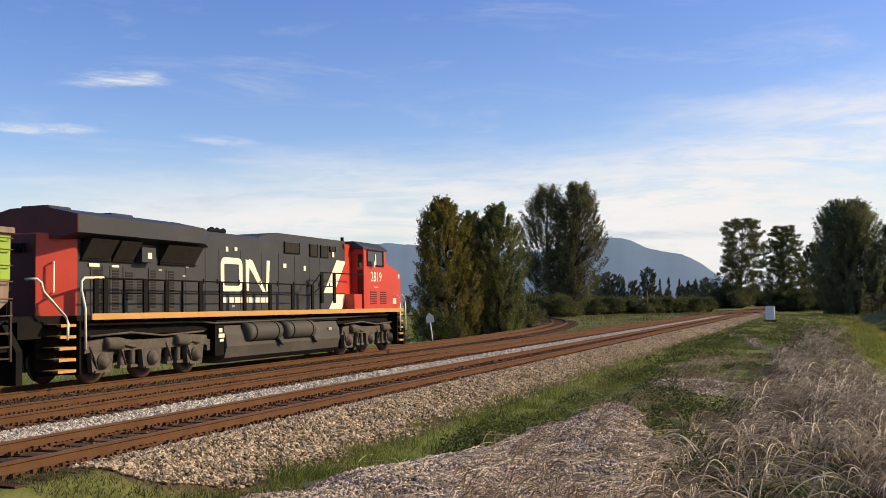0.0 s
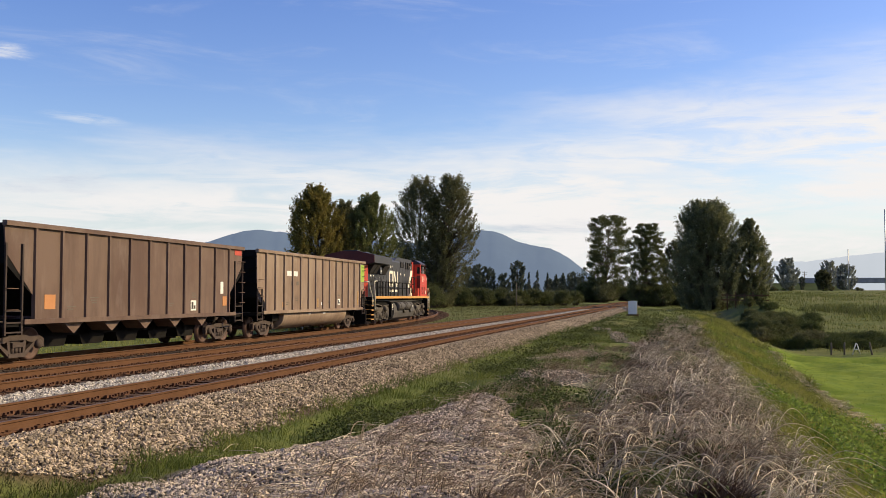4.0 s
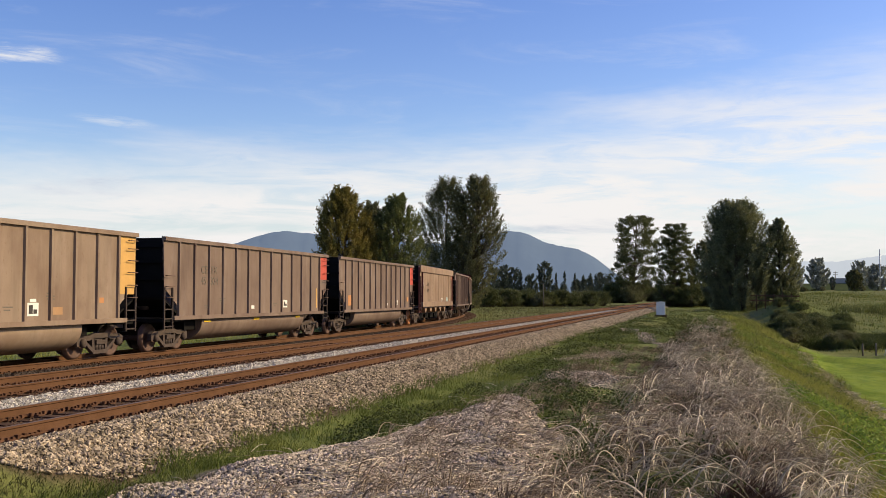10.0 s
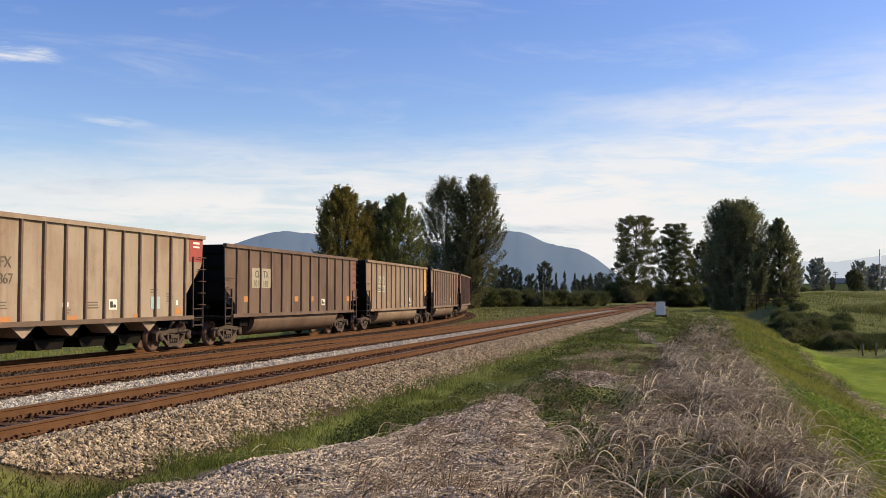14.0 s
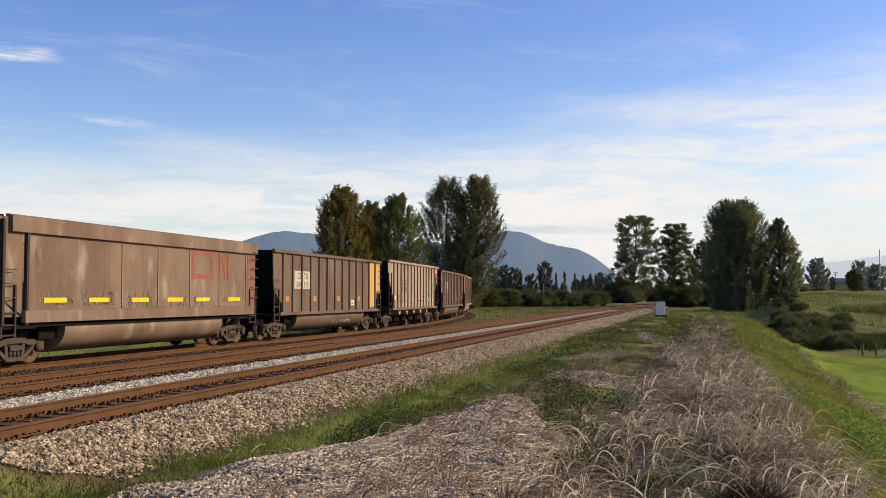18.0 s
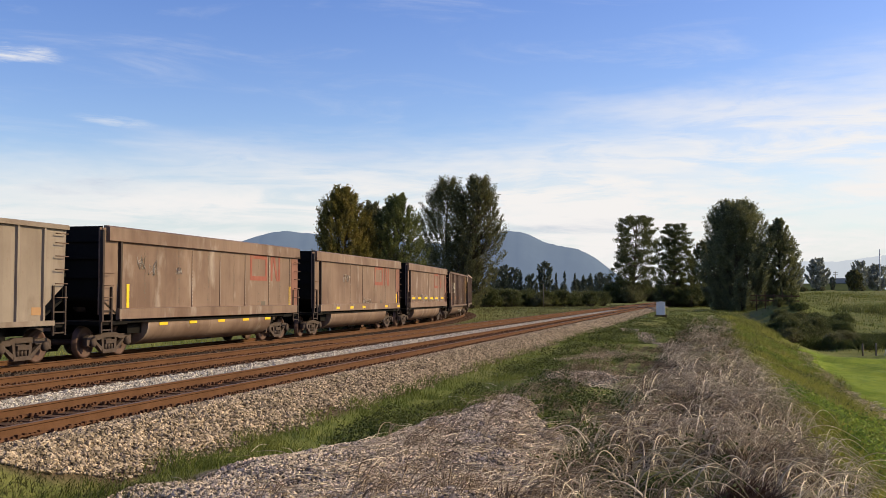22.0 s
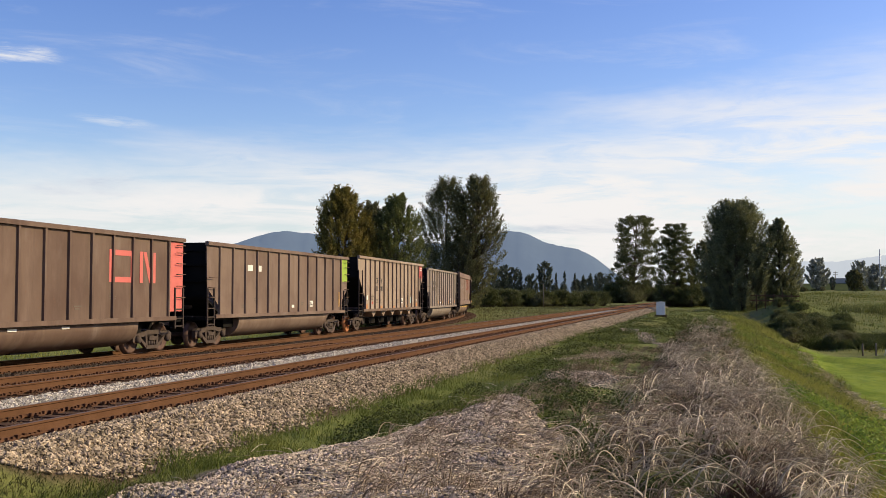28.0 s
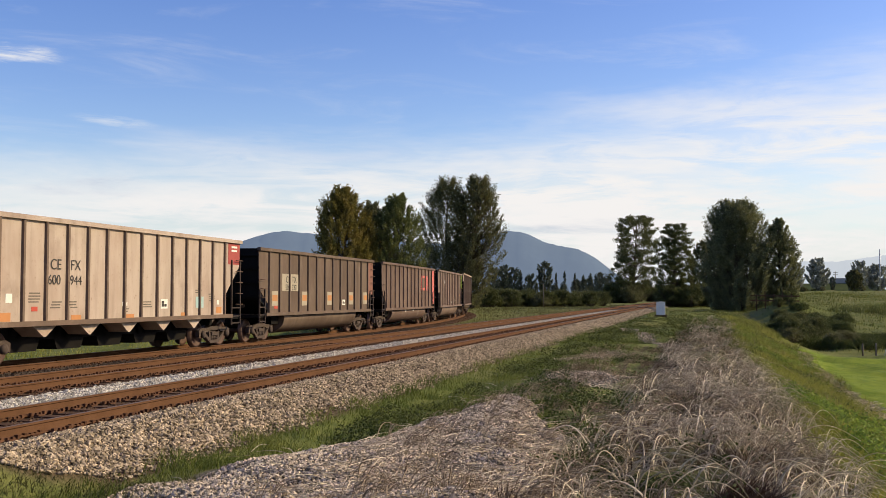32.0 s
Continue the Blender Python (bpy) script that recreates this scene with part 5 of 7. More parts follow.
CARS = [
    dict(kind="tub", label="grey-brown ribbed coal gondola with a green end patch", paint="buff", ribs=13, body=15.9, shift=0.35, marks=[
        plate(15.9 / 2 - 0.9, 15.9 / 2 - 0.06, 2.55, 3.5, "green"), plate(-4.4, -3.85, 2.66, 2.88, "white"), plate(-3.6, -3.05, 2.66, 2.88, "white"), small_print(-4.25, 2.74, 1, 0.25, "faint_dark"), small_print(-3.45, 2.74, 1, 0.25, "faint_dark"),
        plate(-3.85, -3.55, 2.26, 2.42, "faint_dark"), plate(-3.2, -2.9, 2.26, 2.42, "faint_dark"), plate(-2.55, -2.45, 1.25, 1.65, "yellow"), plate(-0.2, -0.1, 1.25, 1.65, "yellow"),
        plate(6.6, 6.72, 1.3, 2.05, "yellow"), plate(-5.0, -4.6, 1.3, 1.5, "faint_orange"), plate(0.35, 0.62, 1.32, 1.46, "white"), stencil(3.0, 1.32)] + tallies + belly_tags),
    dict(kind="bay", label="brown ribbed coal hopper with orange and white patches", paint="brown", ribs=10, marks=[
        plate(-5.6, -5.1, 1.4, 1.8, "orange"), plate(5.35, 5.6, 1.85, 2.3, "white"), plate(5.55, 5.9, 1.4, 1.75, "orange"), stencil(2.95, 1.25, 0.42, 0.36), plate(H - 0.75, H - 0.12, 3.35, 3.6, "red")] + tallies),
    dict(kind="round_bay", label="tan smooth-sided coal hopper with red corner posts", paint="tan", ribs=(-4.45, -1.75, 0.5, 2.75, 5.4), corner="maroon", orange=True, top=3.82, marks=[
        word("CEFX", 0.36, -4.3, 2.48, "faint_dark"), word("10802", 0.36, -4.3, 2.08, "faint_dark"), small_print(-3.9, 1.6, 2, 0.9, "faint_dark"), stencil(1.95, 1.38), plate(4.3, 4.85, 1.38, 1.74, "sky_blue"), plate(5.95, 6.1, 1.45, 1.6, "yellow"),
        plate(-6.05, -5.8, 1.4, 1.55, "white"), plate(-6.1, -5.75, 1.62, 1.85, "faint_dark"), scrawl(-5.6, -5.35, 2.3, 2.9, 4), plate(H - 0.32, H - 0.08, 1.4, 3.0, "maroon"), plate(H - 0.32, H - 0.08, 3.02, 3.6, "red")] + [small_print(y, 3.2, 22, 0.17, "faint_dark") for y in (-3.0, -0.6, 1.6, 4.0)]),
    dict(kind="tub", label="grey-brown ribbed coal gondola with an orange and red end", paint="grey_brown", ribs=12, orange=False, marks=[
        front_end("red", 2.5), plate(5.75, 6.15, 1.5, 1.75, "orange"), plate(-5.9, -5.4, 1.35, 1.85, "orange"), word("CI", 0.4, -3.9, 2.6, "faint_dark"), plate(1.2, 1.4, 1.3, 1.42, "white"), stencil(3.3, 1.32, 0.3, 0.26)] + tallies),
    dict(kind="tub", label="grey-brown ribbed coal gondola with a red end patch", paint="grey_brown", ribs=12, marks=[
        front_end("red", 2.55), word("CE", 0.38, -4.8, 2.58, "faint_dark"), word("FX", 0.38, -4.05, 2.58, "faint_dark"), word("45", 0.38, -4.8, 2.2, "faint_dark"), word("324", 0.38, -4.1, 2.2, "faint_dark"),
        plate(-0.75, -0.48, 1.32, 1.45, "white"), stencil(2.3, 1.34), plate(5.98, 6.1, 1.28, 2.15, "yellow")] + bars((-4.4, -0.35, 3.8), 0.9, 0.5, 0.07, x=1.402) + tallies),
    dict(kind="tub", label="brown-grey ribbed coal gondola with a yellow end panel", paint="buff", ribs=12, marks=[
        front_end("yellow", 1.85), small_print(6.7, 3.4, 1, 0.3), stencil(2.25, 1.28, 0.45, 0.34), plate(2.35, 2.6, 1.64, 1.72, "white"), plate(5.3, 5.65, 1.6, 1.75, "orange"), plate(0.2, 0.4, 1.3, 1.37, "white"), plate(-4.88, -4.32, 2.52, 2.88, "patch"), plate(-4.14, -3.62, 2.52, 2.88, "patch"), plate(-4.97, -4.32, 2.04, 2.4, "patch"), plate(-4.14, -3.5, 2.04, 2.4, "patch"),
        word("FU", 0.38, -4.83, 2.57), word("RX", 0.38, -4.11, 2.57), word("965", 0.36, -4.94, 2.09), word("526", 0.36, -4.12, 2.09)] + faint((-3.1, 0.1, 3.3)) + tallies),
    dict(kind="tub", label="brown ribbed coal gondola with a dirty white number patch", paint="brown", ribs=12, marks=[
        plate(-5.0, -3.2, 2.12, 2.88, "faint_patch"), word("CI", 0.38, -4.72, 2.52), word("TX", 0.38, -3.95, 2.52), word("501", 0.34, -4.85, 2.17), word("185", 0.34, -3.98, 2.17), stencil(2.5, 1.4, 0.4, 0.28), front_end("panel_brown", 1.6)] + gondola_orange((-5.7, -0.7, 1.1, 5.9)) + tallies),
    dict(kind="bay", label="pale ribbed coal hopper with five chutes and dark lettering", paint="pale_dusty", ribs=13, top=3.86, marks=hopper_marks("600", "867", "faint_dark")),
    dict(kind="tub", label="dark brown ribbed gondola with a white patch and yellow end", paint="brown", ribs=12, marks=[
        plate(H - 1.9, H - 1.1, 1.25, 3.55, "yellow"), front_end("yellow", 2.0), plate(-5.05, -3.2, 2.12, 2.88, "patch"), word("CI", 0.4, -4.7, 2.52), word("TX", 0.4, -3.98, 2.52), word("500", 0.36, -4.85, 2.17), word("919", 0.36, -3.98, 2.17),
        stencil(2.45, 1.36, 0.4, 0.26), scrawl(-0.6, 2.3, 0.55, 0.8, 9)] + gondola_orange((-6.0, -2.8, 0.35, 3.45)) + tallies),
    dict(kind="round_tub", label="rusty smooth-sided coal wagon with yellow bars and scribbles", paint="dust_brown", ribs=(-4.05, -1.95, 0.1, 2.15, 4.3, 6.45), top=3.84, marks=[
        emblem(2.3, 2.38, "faint_red"), plate(6.6, H - 0.08, 1.3, 3.35, "panel_brown"), scrawl(-3.9, -2.2, 1.5, 2.05, 1), scrawl(-1.8, -0.1, 1.45, 2.0, 2), scrawl(0.5, 1.9, 1.45, 1.85, 3), scrawl(2.4, 3.9, 1.45, 1.85, 5), scrawl(4.6, 6.0, 1.5, 1.85, 6), scrawl(-5.6, -4.3, 1.5, 1.9, 8)]
        + bars((-5.6, -3.6, -1.42, 0.7, 2.6, 5.0), 1.62, 0.98, 0.13) + rivets),
    dict(kind="round_tub", label="rusty smooth-sided coal wagon with low yellow bars", paint="dust_brown", ribs=(-4.05, -1.95, 0.1, 2.15, 4.3, 6.4), top=3.84, marks=[
        emblem(2.25, 2.4, "faint_red"), plate(6.5, H - 0.08, 1.3, 3.35, "panel_brown"), plate(6.52, 6.66, 1.45, 1.95, "signal_yellow", x=PX + 0.006), plate(3.35, 3.75, 1.42, 1.6, "faint_dark"), scrawl(0.2, 1.6, 1.4, 1.75, 12), scrawl(-3, -2, 2.5, 3.0, 13)]
        + bars((-4.3, -2.2, -0.2, 3.95, 6.5), 1.2, 0.5, 0.11, x=BELT) + rivets),
    dict(kind="round_tub", label="rusty smooth-sided coal wagon with upright yellow bars", paint="dust_brown", ribs=(-4.05, -1.95, 0.1, 2.15, 4.3, 6.4), top=3.84, marks=[
        emblem(2.6, 2.4, "faint_red"), plate(6.62, H - 0.08, 1.3, 3.35, "panel_brown"), plate(-5.95, -5.8, 1.45, 2.15, "signal_yellow"), plate(6.35, 6.5, 1.4, 2.2, "signal_yellow"), plate(3.6, 4.0, 1.42, 1.6, "faint_dark"), scrawl(-5.3, -5.0, 2.6, 3.1, 21), scrawl(-4.6, -4.3, 2.4, 3.1, 22), scrawl(-3, -2.7, 2.5, 2.8, 23)]
        + bars((-3.9, -1.95, 0.15, 2.15, 4.15), 0.88, 0.52, 0.09, x=1.402) + rivets),
    dict(kind="tub", label="pale grey ribbed coal gondola with dark lettering", paint="warm_grey", ribs=12, marks=[
        word("AE", 0.38, -4.88, 2.58, "faint_dark"), word("QX", 0.38, -4.08, 2.58, "faint_dark"), word("94", 0.38, -4.85, 2.2, "faint_dark"), word("285", 0.38, -4.08, 2.2, "faint_dark"), plate(-1.45, -1.15, 1.3, 1.42, "white"), stencil(3.65, 1.34)] + faint((-2.6, -0.35, 2.6, 5.9)) + tallies),
    dict(kind="bay", label="pale ribbed coal hopper with rust-worn dark lettering", paint="pale_dusty", ribs=13, top=3.86, orange=True, marks=hopper_marks("601", "080")),
    dict(kind="tub", label="grey-brown ribbed gondola with a green end patch", paint="grey_brown", ribs=12, marks=[
        front_end("green", 2.5), plate(-4.0, -3.55, 2.75, 2.98, "white"), plate(-3.2, -2.75, 2.75, 2.98, "white"), small_print(-3.88, 2.84, 1, 0.25), small_print(-3.08, 2.84, 1, 0.25), plate(0.35, 0.6, 1.32, 1.44, "white"), stencil(2.4, 1.34, 0.35, 0.26), plate(6.1, 6.2, 1.3, 2.0, "yellow")] + tallies),
    dict(kind="tub", label="dark brown ribbed gondola with a bright red end", paint="brown", ribs=12, marks=[
        plate(H - 0.92, H - 0.06, 1.3, 3.55, "red_orange"), emblem(3.0, 2.2, "red_orange", 1.3, 0.95, 0.16), plate(-2.2, -1.8, 1.3, 1.6, "faint_orange")] + belly_tags + tallies),
    dict(kind="tub", label="dark brown ribbed gondola with a pale number patch", paint="dark_brown", ribs=12, marks=[
        plate(-5.0, -3.2, 2.02, 2.72, "faint_patch"), word("CI", 0.38, -4.6, 2.36), word("TX", 0.38, -3.95, 2.36), word("501", 0.34, -4.65, 2.05), word("330", 0.34, -3.95, 2.05), stencil(2.45, 1.38, 0.4, 0.26), plate(-5.8, -5.45, 1.3, 1.42, "red"), front_end("panel_brown", 1.9)]
        + [plate(y, y + 0.62, 1.4, 2.0, "faint_patch") for y in (-6.05, -2.8, 0.35, 3.45, 5.7)] + [plate(y + 0.05, y + 0.57, 1.6, 1.85, "orange", x=PX + 0.005) for y in (-6.05, -2.8, 0.35, 3.45, 5.7)]),
    dict(kind="bay", label="cream ribbed coal hopper with clear dark lettering", paint="pale", ribs=13, top=3.86, marks=hopper_marks("600", "944")),
]
TRAIN = []
for i, c in enumerate(CARS):
    car, axles = wagon(c["kind"], c["label"], M[c["paint"]], c["ribs"], c["marks"], top=c.get("top", TOP), orange=c.get("orange", False), body=c.get("body", BODY), corner=M[c["corner"]] if "corner" in c else None)
    TRAIN.append((car, axles, LOCO_REAR - PITCH * (i + 0.5) + c.get("shift", 0.0) + 0.15, 6.15))


# ---- locomotive ----
M["loco_black"] = material("faded_black_paint", (0.04, 0.04, 0.043), 0.5, 0, 0.8, 0.8, 12, 0.04, tint=(0.055, 0.052, 0.049), spec=0.35)
M["loco_red"] = material("bright_red_paint", (0.54, 0.045, 0.024), 0.45, 0, 0.88, 0.9, 12, 0.03, spec=0.4)
# darker copy of the red: shade of rear faces and vents painted in
M["loco_red_shaded"] = material("shaded_red_paint", (0.11, 0.022, 0.018), 0.6, 0, 0.75, 0.9, 10, 0.03)
M["cream"] = material("cream_white_paint", (0.86, 0.80, 0.64), 0.5, 0, 0.93, 1.5, 14, 0.03)
M["glass"] = material("dark_window_glass", (0.012, 0.014, 0.016), 0.06, 0, 0.9, 1, 4, 0.0, spec=0.7)
M["mesh"] = material("dark_grille", (0.024, 0.019, 0.016), 0.8, 0, 0.5, 4, 60, 0.4)
M["deck_yellow"] = material("walkway_yellow", (0.60, 0.31, 0.085), 0.6, 0, 0.8, 1.5, 15, 0.04, tint=(0.42, 0.22, 0.08))
M["loco_truck"] = material("dusty_cast_frame", (0.125, 0.105, 0.085), 0.85, 0, 0.55, 2.5, 25, 0.2, tint=(0.165, 0.14, 0.115))
M["tank"] = material("dusty_tank", (0.075, 0.068, 0.06), 0.7, 0, 0.8, 1, 15, 0.05, tint=(0.11, 0.098, 0.084))
loco = thing("diesel_locomotive", "black and red diesel locomotive with white markings and railings", "locomotive")


def lpart(name, mat, make, parent=None, label=""):
    g = Geo()
    make(g)
    return part(name, g, M[mat], parent or loco, label)


DECK, HW, ROOF = 1.73, 0.98, 4.2
lpart("frame", "black_steel", lambda g: (g.box(-1.05, 1.05, -10.2, 11.75, 1.2, 1.6), g.box(-0.5, 0.5, -10.2, 11.6, 0.85, 1.2)))
lpart("walkway", "black_steel", lambda g: g.box(-1.45, 1.45, -8.7, 11.9, 1.6, DECK))
for y0, y1 in ((-10.5, -8.72), (11.92, 12.1)):
    lpart("end_platform", "black_steel", lambda g: g.box(-1.0, 1.0, y0, y1, 1.6, DECK))
for sd in (-1, 1):
    lpart("walkway_edge", "deck_yellow", lambda g: g.box(*sorted((sd * 1.452, sd * 1.5)), -8.2, 11.9, 1.615, 1.77))
    lpart("pipe", "tank", lambda g: g.tube([(sd * 1.2, -8.1, 1.5), (sd * 1.2, -3.0, 1.48), (sd * 1.25, -2.4, 1.42), (sd * 1.25, 6.2, 1.46), (sd * 1.15, 11.0, 1.5)], 0.035, 6))
    lpart("cable_trunk", "tank", lambda g: g.box(*sorted((sd * 1.06, sd * 1.2)), -2.2, 6.0, 1.38, 1.5))
hood = lpart("hood", "loco_black", lambda g: g.prism([(-HW, DECK), (HW, DECK), (HW, ROOF - 0.14), (HW - 0.12, ROOF), (-HW + 0.12, ROOF), (-HW, ROOF - 0.14)], -8.12, 7.2))
lpart("roof_box", "loco_black", lambda g: g.prism([(0.9, ROOF - 0.1), (7.4, ROOF - 0.1), (7.4, 4.42), (2.0, 4.42), (1.55, 4.38), (0.75, 4.2)], -0.9, 0.9, "x"))
rear = lpart("hood_rear", "loco_red", lambda g: g.prism([(-HW, -8.12), (HW, -8.12), (0.5, -9.0), (-0.5, -9.0)], DECK, 3.75, "z"))
lpart("rear_end_wall", "loco_red_shaded", lambda g: g.box(-0.5, 0.5, -9.03, -9.0, DECK, 3.72), rear)
lpart("grab_rail", "cream", lambda g: g.tube([(0.72, -8.66, 2.3), (0.8, -8.74, 2.3), (0.8, -8.74, 3.05), (0.72, -8.66, 3.05)], 0.022, 6), rear)
lpart("lamp_housing", "black_steel", lambda g: (g.box(-0.22, 0.22, -9.14, -9.03, 3.3, 3.5), g.turned([(0, -0.1), (0.09, -0.1), (0.09, 0), (0, 0)], 10, pose(0.1, -9.1, 3.4), "y")), rear)
# radiator wings: sloped roof, overhanging sides, shaded underside
WING = [(-1.5, 3.74), (-1.0, 3.62), (1.0, 3.62), (1.5, 3.74), (1.5, 4.18), (0.52, 4.4), (-0.52, 4.4), (-1.5, 4.18)]
wing = lpart("radiator_wing", "loco_black", lambda g: g.prism(WING, -8.7, -3.3))
lpart("wing_rear_panel", "loco_red_shaded", lambda g: g.prism(WING, -8.74, -8.703), wing, "dark red panel with its shade painted in")
for y0, y1 in ((-8.5, -7.7), (-6.1, -5.2)):
    lpart("roof_hatch", "loco_black", lambda g: g.prism([(-0.45, 4.4), (0.45, 4.4), (0.4, 4.47), (-0.4, 4.47)], y0, y1), wing)
lpart("wing_nose", "loco_black", lambda g: g.add([(HW, -3.3, 3.62), (1.5, -3.3, 3.74), (1.5, -3.3, 4.18), (0.52, -3.3, 4.4), (HW - 0.05, -2.2, 3.7), (HW - 0.05, -2.2, 4.15), (0.52, -2.2, 4.22)],
      [(0, 1, 4), (1, 2, 5, 4), (2, 3, 6, 5), (0, 4, 5, 6, 3, 2, 1)]), wing)
for y0, y1 in ((-8.0, -6.95), (-6.82, -5.98), (-4.8, -3.1)):
    q = lpart("radiator_grille", "mesh", lambda g: g.prism([(HW, 3.15), (HW + 0.05, 3.16), (1.34, 3.64), (HW, 3.62)], y0, y1), hood)
    lpart("grille_frame", "black_steel", lambda g: g.prism([(HW, 3.1), (HW + 0.07, 3.1), (HW + 0.07, 3.15), (HW, 3.15)], y0 - 0.04, y1 + 0.04), q)
lpart("electrics_box", "loco_black", lambda g: g.box(HW, HW + 0.27, -5.9, -5.3, 3.12, 3.52), hood)
lpart("lamp_glass", "cream", lambda g: g.box(HW + 0.27, HW + 0.28, -5.66, -5.48, 3.22, 3.38), hood)
for y, w, z0, z1 in ((-7.42, 0.3, 1.86, 2.92), (-7.12, 0.22, 1.86, 2.76), (-6.68, 0.26, 1.86, 2.92), (-6.12, 0.32, 2.12, 2.9), (-5.64, 0.3, 1.9, 2.76), (-5.08, 0.22, 1.9, 2.92), (-4.24, 0.28, 1.9, 2.92)):
    d = lpart("hood_door", "loco_black", lambda g: g.box(HW, HW + 0.02, y - w / 2 - 0.08, y + w / 2 + 0.08, 1.8, 2.98), hood)
    lpart("door_louvre", "mesh", lambda g: [g.box(HW + 0.02, HW + 0.03, y - w / 2, y + w / 2, z, z + 0.05) for z in np.arange(z0, z1 - 0.04, 0.075)], d)
for y0, y1 in ((-3.5, -2.55), (-2.5, -1.8), (-1.75, -0.55), (-0.5, 0.75), (0.8, 1.9), (1.95, 3.05), (3.1, 4.15), (4.2, 5.0), (5.05, 5.85)):
    d = lpart("hood_door", "loco_black", lambda g: g.box(HW, HW + 0.012, y0, y1, 1.8, 3.68), hood)
    lpart("door_latch", "black_steel", lambda g: g.box(HW + 0.012, HW + 0.035, y1 - 0.09, y1 - 0.04, 2.6, 2.75), d)
for y0, y1, z0, z1 in ((2.38, 3.41, 3.77, 4.12), (4.27, 4.81, 3.72, 4.14), (5.12, 5.66, 3.72, 4.14), (5.88, 6.31, 3.98, 4.14)):
    d = lpart("air_intake", "mesh", lambda g: g.box(HW + 0.012, HW + 0.03, y0, y1, z0, z1), hood)
    lpart("intake_frame", "black_steel", lambda g: (g.box(HW, HW + 0.04, y0 - 0.04, y0, z0 - 0.03, z1 + 0.02), g.box(HW, HW + 0.04, y1, y1 + 0.04, z0 - 0.03, z1 + 0.02), g.box(HW, HW + 0.04, y0, y1, z0 - 0.04, z0)), d)
for y, z, w, h in ((-7.53, 2.95, 0.4, 0.09), (-6.71, 2.96, 0.28, 0.06), (-1.33, 3.62, 0.14, 0.15), (-0.81, 3.66, 0.16, 0.12), (2.34, 3.22, 0.22, 0.15), (3.8, 3.16, 0.16, 0.18), (6.12, 3.74, 0.16, 0.2)):
    lpart("notice", "cream", lambda g: g.box(HW + 0.03, HW + 0.036, y - w / 2, y + w / 2, z, z + h), hood)
for y, z in ((-4.75, 2.92), (-3.6, 3.12), (-3.6, 2.78), (-3.45, 3.05), (-0.95, 1.9)):
    lpart("small_notice", "chalk", lambda g: g.box(HW + 0.013, HW + 0.018, y - 0.07, y + 0.07, z, z + 0.05), hood)
for y in (-1.45, -1.15, -0.8):
    lpart("horn", "black_steel", lambda g: g.tube([(0.45, y - 0.16, 4.2), (0.45, y - 0.02, 4.3), (0.45, y + 0.14, 4.3)], [0.05, 0.07, 0.12], 8))
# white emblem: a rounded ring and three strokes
x = HW + 0.014


def ring(g, y0, y1, z0, z1, w, r=0.24):
    def rim(a, b, c, d, q):
        out = []
        for cy, cz, t in ((b - q, d - q, 0), (a + q, d - q, 1), (a + q, c + q, 2), (b - q, c + q, 3)):
            out += [(cy + q * math.cos((t + k / 5) * math.pi / 2), cz + q * math.sin((t + k / 5) * math.pi / 2)) for k in range(6)]
        return out
    o, i = rim(y0, y1, z0, z1, r), rim(y0 + w, y1 - w, z0 + w, z1 - w, max(r - w, 0.03))
    n = len(o)
    v = [(x0, y, z) for x0 in (x, x + 0.006) for y, z in o + i]
    f = []
    for a in range(n):
        b = (a + 1) % n
        f += [(2 * n + a, 2 * n + b, 3 * n + b, 3 * n + a), (a, n + a, n + b, b)]
    g.add(v, f)


def stroke(g, pts):
    g.prism(pts, x, x + 0.006, "x")


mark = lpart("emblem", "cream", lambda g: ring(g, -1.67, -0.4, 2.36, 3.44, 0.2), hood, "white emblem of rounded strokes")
lpart("emblem_stroke", "cream", lambda g: stroke(g, [(-0.2, 2.42), (-0.02, 2.4), (0.02, 3.15), (-0.02, 3.4), (-0.2, 3.42)]), mark)
lpart("emblem_stroke", "cream", lambda g: stroke(g, [(0.0, 3.44), (0.22, 3.4), (1.06, 2.38), (0.86, 2.38), (0.02, 3.16)]), mark)
lpart("emblem_stroke", "cream", lambda g: stroke(g, [(1.1, 2.38), (1.26, 2.42), (1.34, 3.43), (1.14, 3.43), (1.08, 2.6)]), mark)
for y0, y1 in ((-1.54, -1.28), (-1.22, -0.92), (-0.86, -0.54), (-0.48, -0.42), (-0.36, -0.1), (-0.04, 0.2), (0.26, 0.32), (0.38, 0.66), (0.72, 1.0), (1.04, 1.26)):
    lpart("painted_bar", "cream", lambda g: g.box(x, x + 0.006, y0, y1, 2.03, 2.2), hood)
lpart("white_slash", "cream", lambda g: stroke(g, [(5.3, 2.38), (6.2, 2.38), (7.18, 3.55), (7.18, 3.62), (6.45, 3.64)]), hood)
lpart("red_slash", "loco_red", lambda g: stroke(g, [(6.24, 2.38), (7.18, 2.38), (7.18, 3.5)]), hood)
lpart("cream_slash", "cream", lambda g: stroke(g, [(5.75, 1.78), (6.85, 1.78), (7.18, 2.2), (7.18, 2.34), (6.3, 2.34)]), hood)
lpart("red_slash", "loco_red", lambda g: stroke(g, [(6.88, 1.78), (7.18, 1.78), (7.18, 2.16)]), hood)
